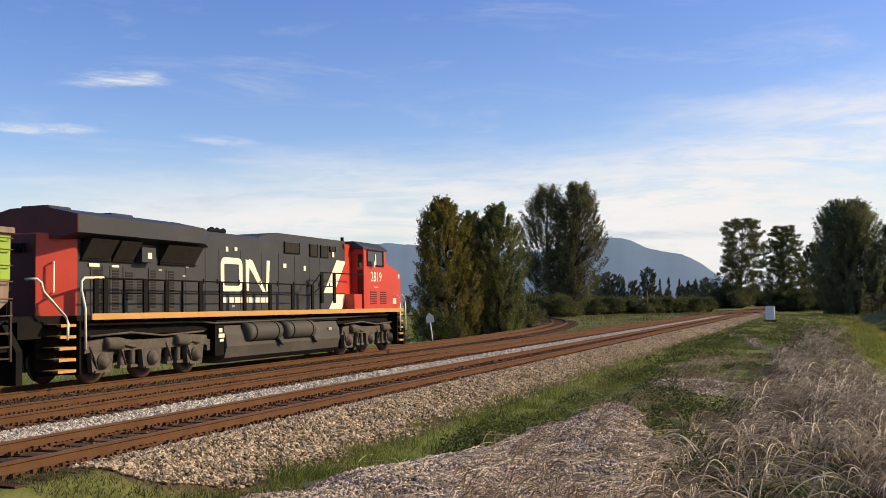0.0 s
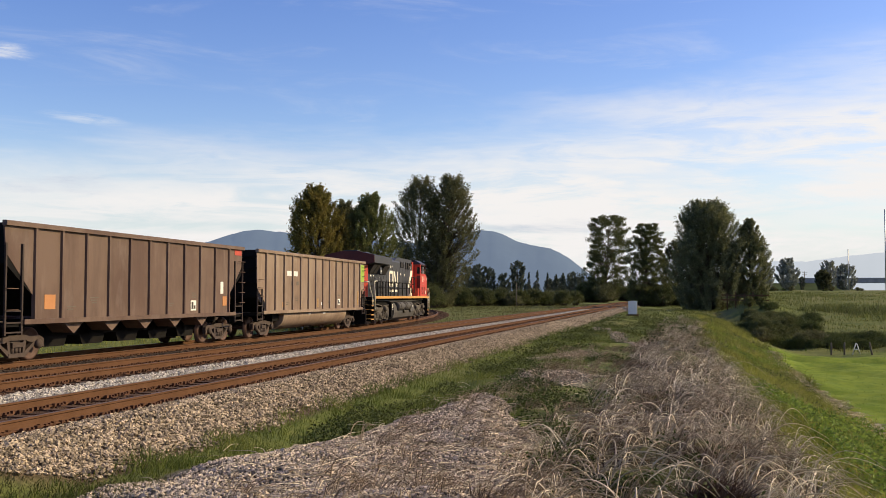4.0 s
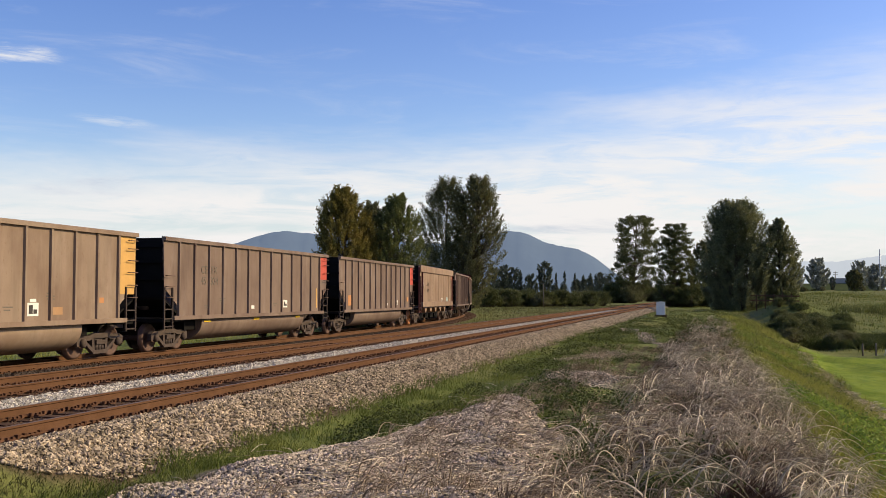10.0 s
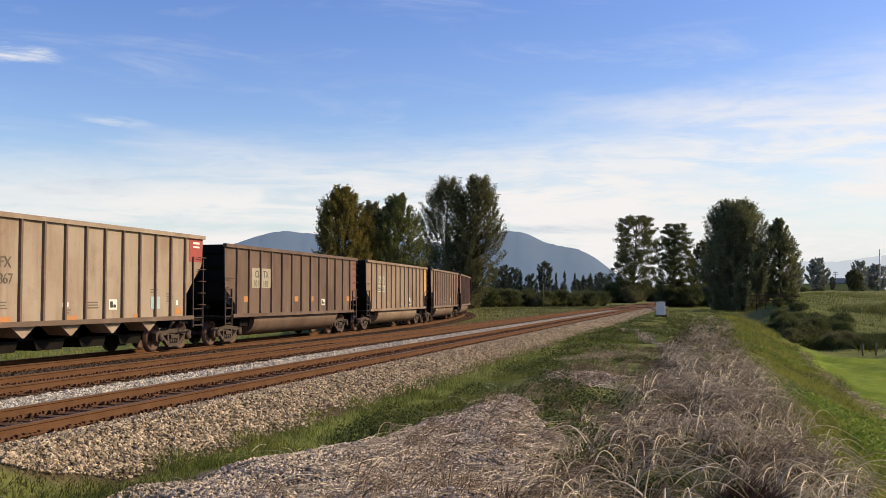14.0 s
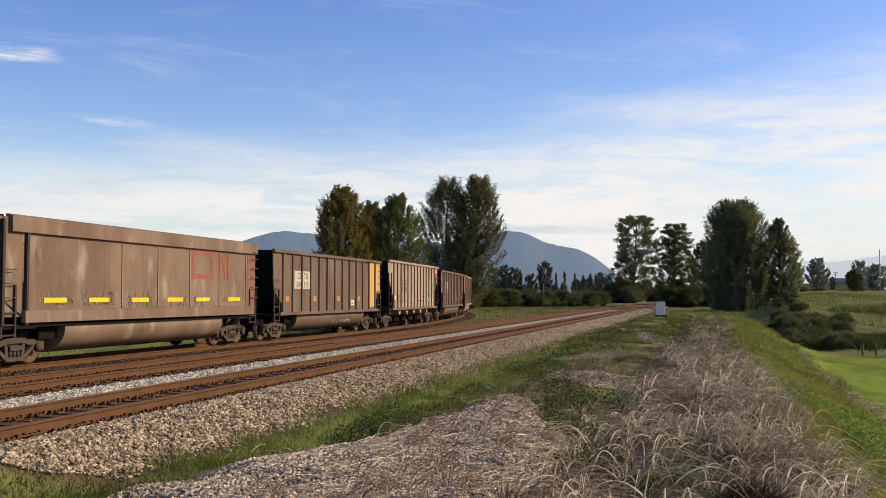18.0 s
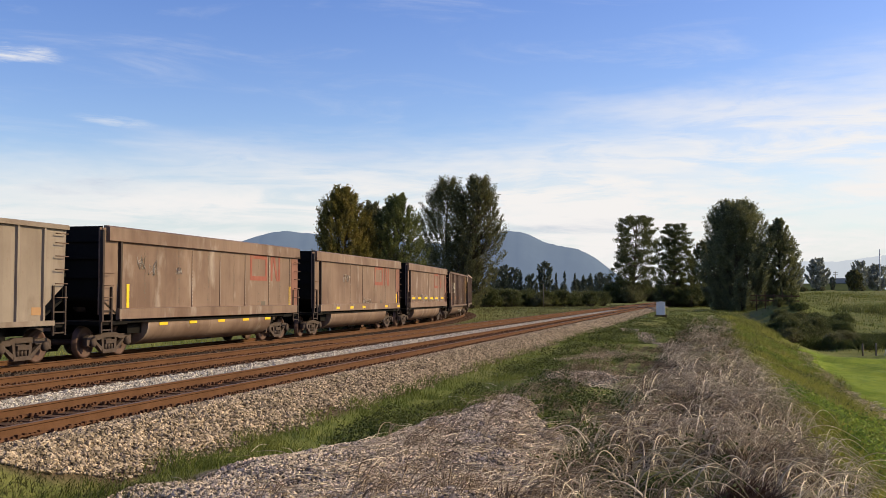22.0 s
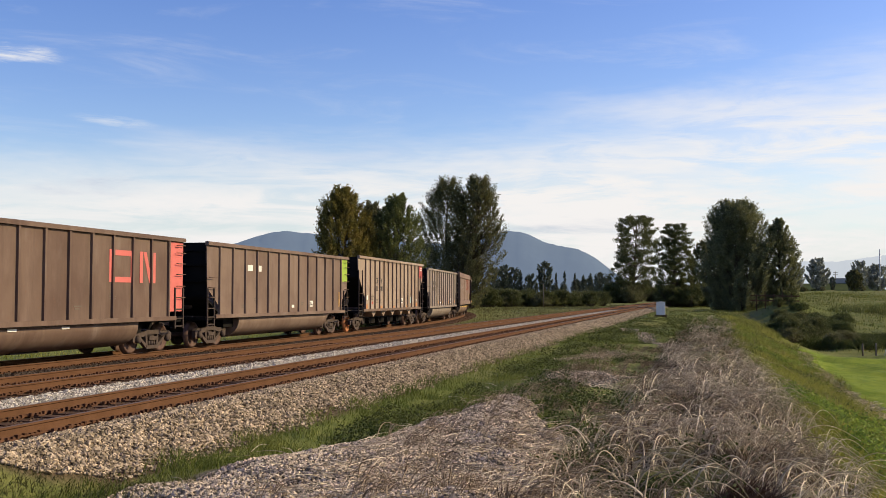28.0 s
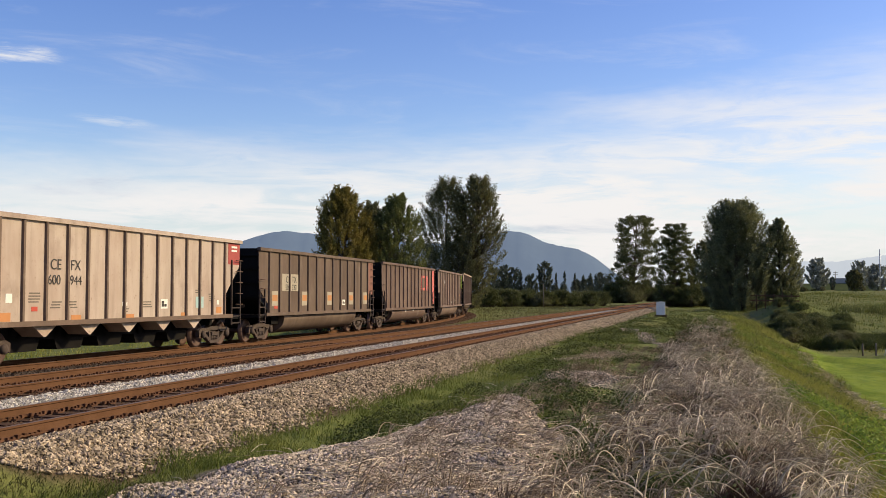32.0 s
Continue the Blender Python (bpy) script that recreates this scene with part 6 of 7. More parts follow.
# cab and nose
lpart("cab_neck", "loco_red", lambda g: g.box(-0.975, 0.975, 7.2, 7.85, DECK, 4.3))
for sd in (-1, 1):
    lpart("side_locker", "loco_red", lambda g: g.box(*sorted((sd * 0.98, sd * 1.42)), 7.1, 7.83, DECK, 2.34))
cab = lpart("cab", "loco_red", lambda g: g.prism([(7.85, DECK), (10.1, DECK), (10.1, 3.72), (9.95, 4.14), (7.85, 4.22)], -1.49, 1.49, "x"))
lpart("cab_roof", "loco_black", lambda g: g.prism([(-1.52, 4.18), (-1.1, 4.44), (1.1, 4.44), (1.52, 4.18), (1.52, 4.12), (-1.52, 4.12)], 7.75, 10.15), cab)
lpart("cab_window", "glass", lambda g: g.box(1.49, 1.5, 8.2, 9.72, 3.52, 4.06), cab)
lpart("window_frame", "black_steel", lambda g: (g.box(1.49, 1.52, 8.14, 9.78, 3.46, 3.52), g.box(1.49, 1.52, 8.14, 9.78, 4.06, 4.1), g.box(1.49, 1.52, 8.14, 8.2, 3.52, 4.06), g.box(1.49, 1.52, 9.72, 9.78, 3.52, 4.06)), cab)
lpart("window_divider", "cream", lambda g: g.box(1.5, 1.53, 8.9, 8.98, 3.52, 3.95), cab)
lpart("mirror", "cream", lambda g: g.box(1.5, 1.64, 8.55, 8.62, 3.42, 3.66), cab)
lpart("rear_cab_window", "glass", lambda g: g.box(1.24, 1.44, 7.835, 7.85, 3.42, 3.92), cab)
lpart("rear_cab_door", "loco_red_shaded", lambda g: g.box(1.22, 1.47, 7.83, 7.85, DECK, 3.3), cab)
lettering("2819", 0.55, 8.5, 2.86, 1.495, M["cream"], cab, "cab_number")
lpart("small_notice", "chalk", lambda g: g.box(1.49, 1.496, 8.85, 9.25, 2.6, 2.65), cab)
nose = lpart("nose", "loco_red", lambda g: g.prism([(10.1, DECK), (12.08, DECK), (12.08, 3.1), (11.9, 3.32), (10.7, 3.62), (10.1, 4.0)], -1.3, 1.3, "x"))
for y in (8.75, 9.75):
    lpart("side_vent", "loco_red_shaded", lambda g: [g.box(1.49, 1.505, y - 0.3, y + 0.3, z, z + 0.05) for z in np.arange(1.95, 2.42, 0.09)], cab)
lpart("notice", "cream", lambda g: g.box(1.3, 1.31, 11.2, 11.55, 1.95, 2.2), nose)
lpart("sand_cap", "cream", lambda g: g.box(1.3, 1.31, 11.8, 11.95, 3.05, 3.22), nose)
lpart("antenna", "black_steel", lambda g: g.tube([(0.3, 8.4, 4.42), (0.3, 8.4, 4.66)], 0.07, 6), cab)
# railings along both walkways
for sd in (-1, 1):
    X = sd * 1.47
    for y in (-8.03, -7.67, -6.94, -6.07, -5.12, -4.38, -3.49, -2.41, -1.07, 0.51, 2.04, 3.49):
        w = 0.02 if y in (-6.94, -4.38) else 0.085
        lpart("railing_post", "black_steel", lambda g: g.box(X - 0.025, X + 0.025, y - w, y + w, 1.58, 2.64))
    for y in (4.24, 5.25):
        lpart("railing_post", "black_steel", lambda g: g.box(X - 0.025, X + 0.025, y - 0.09, y + 0.09, 2.0, 3.1))
    lpart("railing_bar", "black_steel", lambda g: g.tube([(X, -8.0, 2.64), (X, 3.5, 2.64), (X, 4.2, 3.1), (X, 7.6, 3.1)], 0.024, 6))
    lpart("railing_bar", "black_steel", lambda g: g.tube([(X, -8.0, 2.28), (X, 3.4, 2.28), (X, 4.2, 2.6), (X, 5.3, 2.6)], 0.02, 6))
    # stairways at both ends
    for yo, yi in ((-9.5, -8.6), (12.05, 11.35)):
        for k in range(5):
            st = lpart("step", "black_steel", lambda g: g.box(*sorted((sd * 0.95, sd * 1.44)), min(yo, yi) + 0.12 * k / 4, max(yo, yi) - 0.12, 0.4 + k * 0.27, 0.44 + k * 0.27))
            lpart("step_edge", "deck_yellow", lambda g: g.prism([(sd * 1.44, 0.38 + k * 0.27), (sd * 1.47, 0.38 + k * 0.27), (sd * 1.47, 0.45 + k * 0.27), (sd * 1.0, 0.452 + k * 0.27), (sd * 1.0, 0.441 + k * 0.27), (sd * 1.44, 0.441 + k * 0.27)], min(yo, yi) + 0.14 + 0.1 * k / 4, max(yo, yi) - 0.14), st)
        lpart("step_well", "black_steel", lambda g: (g.box(*sorted((sd * 0.86, sd * 0.94)), min(yo, yi), max(yo, yi), 0.3, 1.6), g.box(*sorted((sd * 0.94, sd * 1.45)), max(yo, yi) if yo < 0 else min(yo, yi) - 0.06, max(yo, yi) + 0.06 if yo < 0 else min(yo, yi), 0.3, 1.6)))
    lpart("stair_rail", "cream", lambda g: g.tube([(X, -8.4, 0.9), (X, -8.42, 1.9), (X, -8.56, 2.35), (X, -8.56, 2.56), (X, -8.44, 2.64), (X, -7.75, 2.66)], 0.032, 7))
    lpart("stair_rail", "cream", lambda g: g.tube([(X, -9.04, 1.15), (X, -9.02, 1.55), (X, -9.1, 1.7), (X, -9.85, 2.3), (X, -9.92, 2.5), (X, -10.05, 2.58), (X - sd * 0.3, -10.1, 2.58)], 0.032, 7))
    for y in (11.5, 12.1):
        lpart("stair_rail", "cream", lambda g: g.tube([(X, y - 0.3, 2.35), (X, y, 2.2), (X, y + 0.1, 1.9), (X, y + 0.1, 0.8)], 0.03, 7))
for y0, y1 in ((-10.62, -10.42), (12.1, 12.25)):
    lpart("pilot", "black_steel", lambda g: g.prism([(-1.4, 0.2), (1.4, 0.2), (1.4, 0.95), (1.0, 1.55), (-1.0, 1.55), (-1.4, 0.95)], y0, y1))
    m = (y0 + y1) / 2
    lpart("coupler", "truck", lambda g: g.box(-0.12, 0.12, min(m, m + (0.75 if m > 0 else -0.75)), max(m, m + (0.75 if m > 0 else -0.75)), 0.75, 1.0))
    for sx in (-0.75, -0.45, 0.45, 0.75):
        lpart("air_hose", "mesh", lambda g: g.tube([(sx, m, 1.0), (sx, m + (0.25 if m > 0 else -0.25), 0.85), (sx * 0.9, m + (0.3 if m > 0 else -0.3), 0.45)], 0.03, 5))
# fuel tank and air reservoirs
lpart("fuel_tank", "tank", lambda g: g.prism([(-1.0, 0.2), (1.0, 0.2), (1.28, 0.36), (1.38, 0.7), (1.35, 1.05), (1.2, 1.33), (-1.2, 1.33), (-1.35, 1.05), (-1.38, 0.7), (-1.28, 0.36)], -1.95, 5.85))
for y0, y1 in ((-0.9, 1.25), (1.55, 3.68)):
    q = lpart("air_reservoir", "tank", lambda g: g.turned([(0, y0), (0.2, y0), (0.29, y0 + 0.08), (0.3, y0 + 0.14), (0.3, y1 - 0.14), (0.29, y1 - 0.08), (0.2, y1), (0, y1)], 18, pose(1.3, 0, 1.1), "y"))
    for y in (y0 + 0.35, y1 - 0.4):
        lpart("strap", "black_steel", lambda g: g.turned([(0.3, y), (0.312, y), (0.312, y + 0.06), (0.3, y + 0.06)], 18, pose(1.3, 0, 1.1), "y"), q)
for y in (1.28, 3.75):
    lpart("drain_pipe", "tank", lambda g: g.tube([(1.45, y - 0.25, 0.9), (1.45, y - 0.05, 0.72), (1.42, y + 0.12, 0.66)], 0.06, 6))
lpart("gauge", "cream", lambda g: (g.box(1.3, 1.33, -2.32, -2.0, 0.98, 1.1), g.box(1.3, 1.33, -2.3, -2.12, 1.14, 1.26), g.box(1.3, 1.33, -2.24, -2.05, 0.86, 0.94)))
lpart("battery_box", "black_steel", lambda g: g.box(-1.25, 1.29, -2.45, -1.97, 0.45, 1.36))
lpart("filler_cap", "chalk", lambda g: g.box(1.36, 1.39, 4.9, 5.15, 1.02, 1.12))


def loco_wheel(g):
    wheel_geo(g, 0.53)


def loco_frame(g):
    # heavy cast frame: bowed top beam, three pedestals with journal boxes, coil springs, brake cylinders and rods
    g.prism([(-2.75, 0.78), (-2.62, 1.08), (-1.5, 1.16), (-0.9, 1.06), (0.9, 1.06), (1.5, 1.16), (2.62, 1.08), (2.75, 0.78), (2.2, 0.84), (1.2, 0.8), (-1.2, 0.8), (-2.2, 0.84)], 0.0, 0.17, "x")
    for s in (-2.05, 0, 2.05):
        g.prism([(s - 0.36, 0.3), (s + 0.36, 0.3), (s + 0.46, 0.86), (s - 0.46, 0.86)], 0.01, 0.15, "x")
        g.turned([(0, 0.14), (0.21, 0.14), (0.21, 0.2), (0.15, 0.21), (0.15, 0.27), (0, 0.28)], 16, pose(0, s, 0.55))
        g.box(0.15, 0.19, s - 0.3, s + 0.3, 0.28, 0.34)
    for s in (-1.25, -0.8, 0.8, 1.25):
        g.turned([(q, 0.42 + 0.05 * i) for i in range(9) for q in ((0.1, 0.075)[i % 2],)], 10, pose(0.09, s, 0), "z")
        g.box(0.0, 0.18, s - 0.14, s + 0.14, 0.34, 0.42)
    for s in (-1.6, 1.4):
        g.tube([(0.2, s - 0.42, 1.0), (0.2, s - 0.36, 1.0), (0.2, s + 0.2, 0.98)], [0.13, 0.16, 0.16], 12)
        g.tube([(0.2, s + 0.2, 0.98), (0.22, s + 0.8, 0.88)], 0.035, 6)
    g.tube([(0.22, -2.6, 1.2), (0.22, -1.0, 1.26), (0.22, 0.4, 1.14), (0.22, 2.4, 1.2)], 0.03, 6)
    for s in (-2.55, -1.4, 0.6, 1.55):
        g.tube([(0.18, s, 0.95), (0.2, s + 0.12, 0.7), (0.16, s + 0.3, 0.4)], 0.028, 5)
    g.box(0.02, 0.16, 2.66, 2.84, 0.62, 0.95)


loco_axles = []
for yc in (-5.32, 9.2):
    t = lpart("loco_truck", "loco_truck", lambda g: g.box(-0.8, 0.8, yc - 2.2, yc + 2.2, 0.7, 0.95))
    for sd in (-1, 1):
        part("side_frame", shared("loco_side_frame", loco_frame, M["loco_truck"]), None, t, at=pose(sd * 0.98, yc, 0, 0, 0, 0 if sd > 0 else 180))
    for s in (-2.05, 0, 2.05):
        loco_axles.append(part("wheelset", shared("loco_wheelset", loco_wheel, M["wheel"]), None, t, at=pose(0, yc + s, 0.53)))
TRAIN.append((loco, loco_axles, LOCO_REAR + 11.15, 7.0))


# ---- trees ----
M["bark"] = material("bark", (0.10, 0.08, 0.06), 0.95, 0, 0.6, 3, 12, 0.6, stretch=(1, 1, 0.3))
M["leaf_dark"] = leaf_material("cottonwood_leaves", (0.088, 0.095, 0.044), (0.175, 0.168, 0.08), 0.42, 0.5, 0.45)
M["bush_dark"] = leaf_material("bush_leaves", (0.054, 0.068, 0.024), (0.125, 0.132, 0.048), 0.34, 0.5, 0.4)
M["leaf_gold"] = leaf_material("turning_leaves", (0.13, 0.12, 0.03), (0.25, 0.195, 0.055), 0.42, 0.5, 0.4)
M["leaf_mid"] = leaf_material("light_leaves", (0.095, 0.115, 0.038), (0.20, 0.21, 0.075), 0.35, 0.5, 0.4)
M["leaf_maple"] = leaf_material("maple_leaves", (0.115, 0.13, 0.068), (0.24, 0.245, 0.125), 0.5, 0.5, 0.45)
# pale haze of the distance is mixed into the field trees' leaf colour
M["leaf_field"] = leaf_material("haze_painted_leaves", (0.25, 0.27, 0.23), (0.36, 0.38, 0.32), 0.3, 0.7, 0.3)
# windbreak: bluish tone of far air is put into the leaf colour
M["leaf_far"] = leaf_material("far_hazed_leaves", (0.08, 0.10, 0.075), (0.135, 0.15, 0.105), 0.3, 0.7, 0.3)


CONE = ((0.0, 0.7), (0.12, 0.97), (0.3, 1.0), (0.5, 0.82), (0.7, 0.55), (0.88, 0.26), (1.0, 0.03))
OVAL = ((0.0, 0.3), (0.1, 0.55), (0.3, 0.78), (0.5, 0.95), (0.65, 1.0), (0.8, 0.85), (0.92, 0.55), (1.0, 0.15))
ROUND = ((0.0, 0.5), (0.12, 0.85), (0.35, 1.0), (0.6, 0.97), (0.78, 0.8), (0.9, 0.52), (1.0, 0.12))


def tree(name, label, tall, radius, seed, leaf, leaf_size=0.22, clumps=110, per=90, foot=0.1, shape=OVAL, trunk=0.28, stems=1, tufts=1.0, category="tree", sides=7, upright=2.0):
    """Tapered trunk and rising limbs; a crown of small leaves in upright tufts of uneven size, with gaps between them."""
    rnd = np.random.RandomState(seed)
    top = thing(name, label, category)
    stem, limbs, pts, spines = Geo(), Geo(), [], []
    lobes = rnd.uniform(0, 6.3, 5)
    for s in range(stems):
        lean = rnd.normal(0, 0.02, 2)
        off = np.array([0, 0]) if stems == 1 else radius * 0.38 * np.array([math.cos(3.14 * s + 0.2), 0.5 * math.sin(2.1 * s + 0.4)])
        hh = tall * (1.0 if s == 0 else rnd.uniform(0.93, 0.99))
        spine = [Vector((off[0] * min(1, k * 2.2) + lean[0] * k * tall + 0.012 * tall * math.sin(3 * k + seed), off[1] * min(1, k * 2.2) + lean[1] * k * tall, hh * k)) for k in np.linspace(0, 0.96, 9)]
        stem.tube(spine, [trunk * (1 - 0.93 * k) for k in np.linspace(0, 1, 9)], sides)
        spines.append((spine, hh))
    for c in range(clumps):
        spine, hh = spines[c % stems]
        k = foot + (0.955 - foot) * rnd.uniform(0, 1) ** 0.95
        u = (k - foot) / (1 - foot)
        a = rnd.uniform(0, 2 * math.pi)
        wide = np.interp(u, [p[0] for p in shape], [p[1] for p in shape]) * (1 + 0.13 * math.sin(2 * a + lobes[0] + 4 * u) + 0.1 * math.sin(3 * a + lobes[1] - 7 * u) + 0.08 * math.sin(9 * u + lobes[2]))
        r = (radius if stems == 1 else radius * 0.72) * max(wide, 0.05) * rnd.uniform(0.15, 1.0) ** 0.5
        i = min(int(k / 0.96 * 8), 7)
        root = spine[max(0, i - 1)]
        low = spine[i].lerp(spine[i + 1], min(1, k / 0.96 * 8 - i))
        tip = Vector((low.x + r * math.cos(a), low.y + r * math.sin(a), min(k * hh, hh * 0.985)))
        if c % 2 == 0:
            mid = root.lerp(tip, 0.6) + Vector((0, 0, -0.05 * r))
            q = trunk * 0.24 * (1 - 0.7 * k)
            limbs.tube([root, mid, tip], [q, q * 0.6, q * 0.2], 4)
        size = radius * rnd.uniform(0.09, 0.2) * tufts * (0.65 + 0.35 * wide)
        n = int(per * rnd.uniform(0.5, 1.5))
        p = np.clip(rnd.normal(0, 0.5, (n, 3)), -0.85, 0.85) * size * np.array([0.6 if upright > 1 else 1.3, 0.6 if upright > 1 else 1.3, upright])
        p[:, 0] += 0.25 * upright * math.cos(a) * p[:, 2]
        p[:, 1] += 0.25 * upright * math.sin(a) * p[:, 2]
        pts.append(p + np.array(tip))
    part("trunk", stem, M["bark"], top)
    tagged(part("branchwork", limbs, M["bark"], top), kind="stuff")
    p = np.concatenate(pts)
    p = p[p[:, 2] < tall * (1.0 + 0.02 * np.sin(9 * p[:, 0]))]
    p[:, 2] = np.maximum(p[:, 2], 0.1)
    v, f = leaf_arrays(p[:, 0], p[:, 1], p[:, 2], leaf_size, 1.6)
    part("crown", quick("crown", v, f, leaf), None, top)
    return top


def stand(ob, x, y, turn=0.0, size=1.0, sink=0.08):
    ob.matrix_basis = pose(x, y, float(height(x, y)) - sink, 0, 0, turn) @ Matrix.Diagonal((size, size, size, 1))
    return ob


BROAD = ((0.0, 0.9), (0.3, 1.05), (0.5, 1.0), (0.64, 0.88), (0.76, 0.68), (0.87, 0.43), (0.95, 0.17), (1.0, 0.02))
TWIN = ((0.0, 0.8), (0.2, 0.9), (0.4, 1.0), (0.6, 1.05), (0.74, 0.84), (0.86, 0.56), (0.95, 0.28), (1.0, 0.05))
OPEN = ((0.0, 1.0), (0.2, 0.98), (0.4, 0.96), (0.6, 0.92), (0.8, 0.95), (0.92, 0.72), (1.0, 0.3))
TIERS = ((0.0, 1.05), (0.22, 1.0), (0.34, 0.82), (0.46, 0.95), (0.58, 0.78), (0.7, 0.86), (0.82, 0.68), (0.92, 0.46), (1.0, 0.18))
DENSE = ((0.0, 0.95), (0.25, 1.08), (0.5, 1.06), (0.66, 1.0), (0.8, 0.84), (0.9, 0.58), (0.97, 0.26), (1.0, 0.05))
stand(tree("cottonwood", "tall cottonwood turning gold beside a darker one", 12.5, 3.0, 1, M["leaf_gold"], 0.07, 1100, 80, 0.03, BROAD, 0.2, tufts=0.7), -28.9, 81.0)
stand(tree("cottonwood", "slim dark cottonwood between two broader ones", 11.4, 2.3, 2, M["leaf_dark"], 0.07, 620, 80, 0.03, BROAD, 0.18, tufts=0.9), -27.6, 85.0)
stand(tree("cottonwood", "green cottonwood with silvery light leaves", 11.7, 2.5, 3, M["leaf_mid"], 0.07, 850, 80, 0.03, BROAD, 0.2, tufts=0.75), -25.2, 84.1)
stand(tree("cottonwood", "large dark two-topped cottonwood beyond the curve", 23.3, 6.6, 4, M["leaf_dark"], 0.115, 1500, 80, 0.03, TWIN, 0.42, stems=2, tufts=0.68), -39.9, 169.0)
stand(tree("cottonwood", "open-branched cottonwood with gaps in its crown", 28.9, 7.3, 5, M["bush_dark"], 0.16, 520, 100, 0.1, OPEN, 0.5, tufts=0.8, upright=0.8), -20.3, 326.0)
stand(tree("cottonwood", "open-branched cottonwood with tiers of limbs", 21.8, 5.0, 6, M["bush_dark"], 0.14, 460, 100, 0.08, TIERS, 0.42, tufts=0.85, upright=0.8), -6.4, 255.0)
stand(tree("cottonwood", "small dark tree at the end of the line", 17.0, 4.2, 7, M["leaf_dark"], 0.2, 240, 80, 0.05, BROAD, 0.35), 1.2, 262.0)
stand(tree("maple", "broad dense dark tree at the foot of the bank", 20.4, 5.4, 8, M["leaf_maple"], 0.12, 1700, 85, 0.0, DENSE, 0.45, tufts=0.75), 6.6, 189.0)
stand(tree("maple", "lighter leafy tree beside a broad dark one", 14.4, 3.1, 9, M["leaf_maple"], 0.12, 520, 80, 0.0, BROAD, 0.35, tufts=0.9), 14.0, 190.0)
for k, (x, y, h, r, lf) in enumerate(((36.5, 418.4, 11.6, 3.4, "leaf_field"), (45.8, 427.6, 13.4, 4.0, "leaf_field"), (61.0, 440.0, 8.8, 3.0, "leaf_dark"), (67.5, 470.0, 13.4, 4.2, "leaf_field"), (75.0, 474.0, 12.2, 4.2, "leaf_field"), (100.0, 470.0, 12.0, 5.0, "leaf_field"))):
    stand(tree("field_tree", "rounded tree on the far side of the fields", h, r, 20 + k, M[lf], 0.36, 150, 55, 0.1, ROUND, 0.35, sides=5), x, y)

# row of poplars and mixed trees far behind the curve
kinds = [tree("poplar", "tree of the distant windbreak row", 15, 2.0, 40, M["leaf_far"], 0.3, 110, 45, 0.06, CONE, 0.25, sides=5),
         tree("poplar", "tree of the distant windbreak row", 15, 3.4, 41, M["leaf_far"], 0.32, 130, 50, 0.08, OVAL, 0.3, sides=5),
         tree("poplar", "tree of the distant windbreak row", 15, 1.3, 42, M["leaf_far"], 0.28, 80, 40, 0.04, CONE, 0.2, sides=5)]
for o in kinds:
    o["group"] = "distant windbreak"
rnd = random.Random(5)
spots = []
# bearing from the open line in degrees, height in metres, kind; then the thinner rest of the row on both sides
ROW = ((-11.35, 13.5, 1), (-10.75, 14.5, 1), (-10.2, 13.5, 1), (-9.85, 11.5, 0), (-9.25, 11.0, 1), (-8.45, 16.0, 1), (-7.85, 11.0, 2), (-7.4, 12.0, 2), (-6.8, 11.5, 2),
       (-6.3, 10.8, 0), (-5.9, 11.5, 0), (-5.4, 11.0, 1), (-4.9, 9.5, 1), (-4.3, 9.5, 1))
for a, h, k in ROW:
    d = 430 + rnd.uniform(-12, 20)
    spots.append((d * math.sin(radians(a)), d * math.cos(radians(a)), k, 1.12 * h / 15))
for k in range(84):
    a = radians(rnd.choice((rnd.uniform(-25, -12), rnd.uniform(-12, -3.5), rnd.uniform(-12, 8))))
    d = 455 + rnd.uniform(-5, 40)
    spots.append((d * math.sin(a), d * math.cos(a), rnd.choice((0, 1, 1, 2)), rnd.uniform(0.45, 0.72)))
for i, (x, y, k, s) in enumerate(spots):
    if i in (3, 0, 6):
        stand(kinds[k], x, y, rnd.uniform(0, 360), s)
    else:
        ob = copy_thing(kinds[k], pose(0, 0, 0))
        stand(ob, x, y, rnd.uniform(0, 360), s)


def shrub(label, tall, radius, seed, leaf, leaf_size=0.075, clumps=80, per=70):
    rnd = np.random.RandomState(seed)
    top = thing("shrub", label, "shrub", group="shrubs along the line")
    limbs, pts = Geo(), []
    for c in range(clumps):
        a, r, h = rnd.uniform(0, 6.3), radius * rnd.uniform(0, 1) ** 0.6, tall * rnd.uniform(0.25, 1)
        r *= math.sqrt(max(0.05, 1 - (h / tall) ** 2 * 0.8))
        tip = np.array([r * math.cos(a), r * math.sin(a), h])
        if c % 2 == 0:
            limbs.tube([(0.2 * tip[0], 0.2 * tip[1], 0), tuple(tip * np.array([0.7, 0.7, 0.6])), tuple(tip)], [0.04, 0.025, 0.01], 4)
        pts.append(rnd.normal(0, 0.5, (per, 3)) * radius * rnd.uniform(0.14, 0.3) * np.array([1, 1, 0.8]) + tip)
    p = np.concatenate(pts)
    p[:, 2] = np.maximum(p[:, 2], 0.05)
    part("trunk", limbs, M["bark"], top)
    v, f = leaf_arrays(p[:, 0], p[:, 1], p[:, 2], leaf_size, 1.0)
    part("foliage", quick("foliage", v, f, leaf), None, top)
    return top


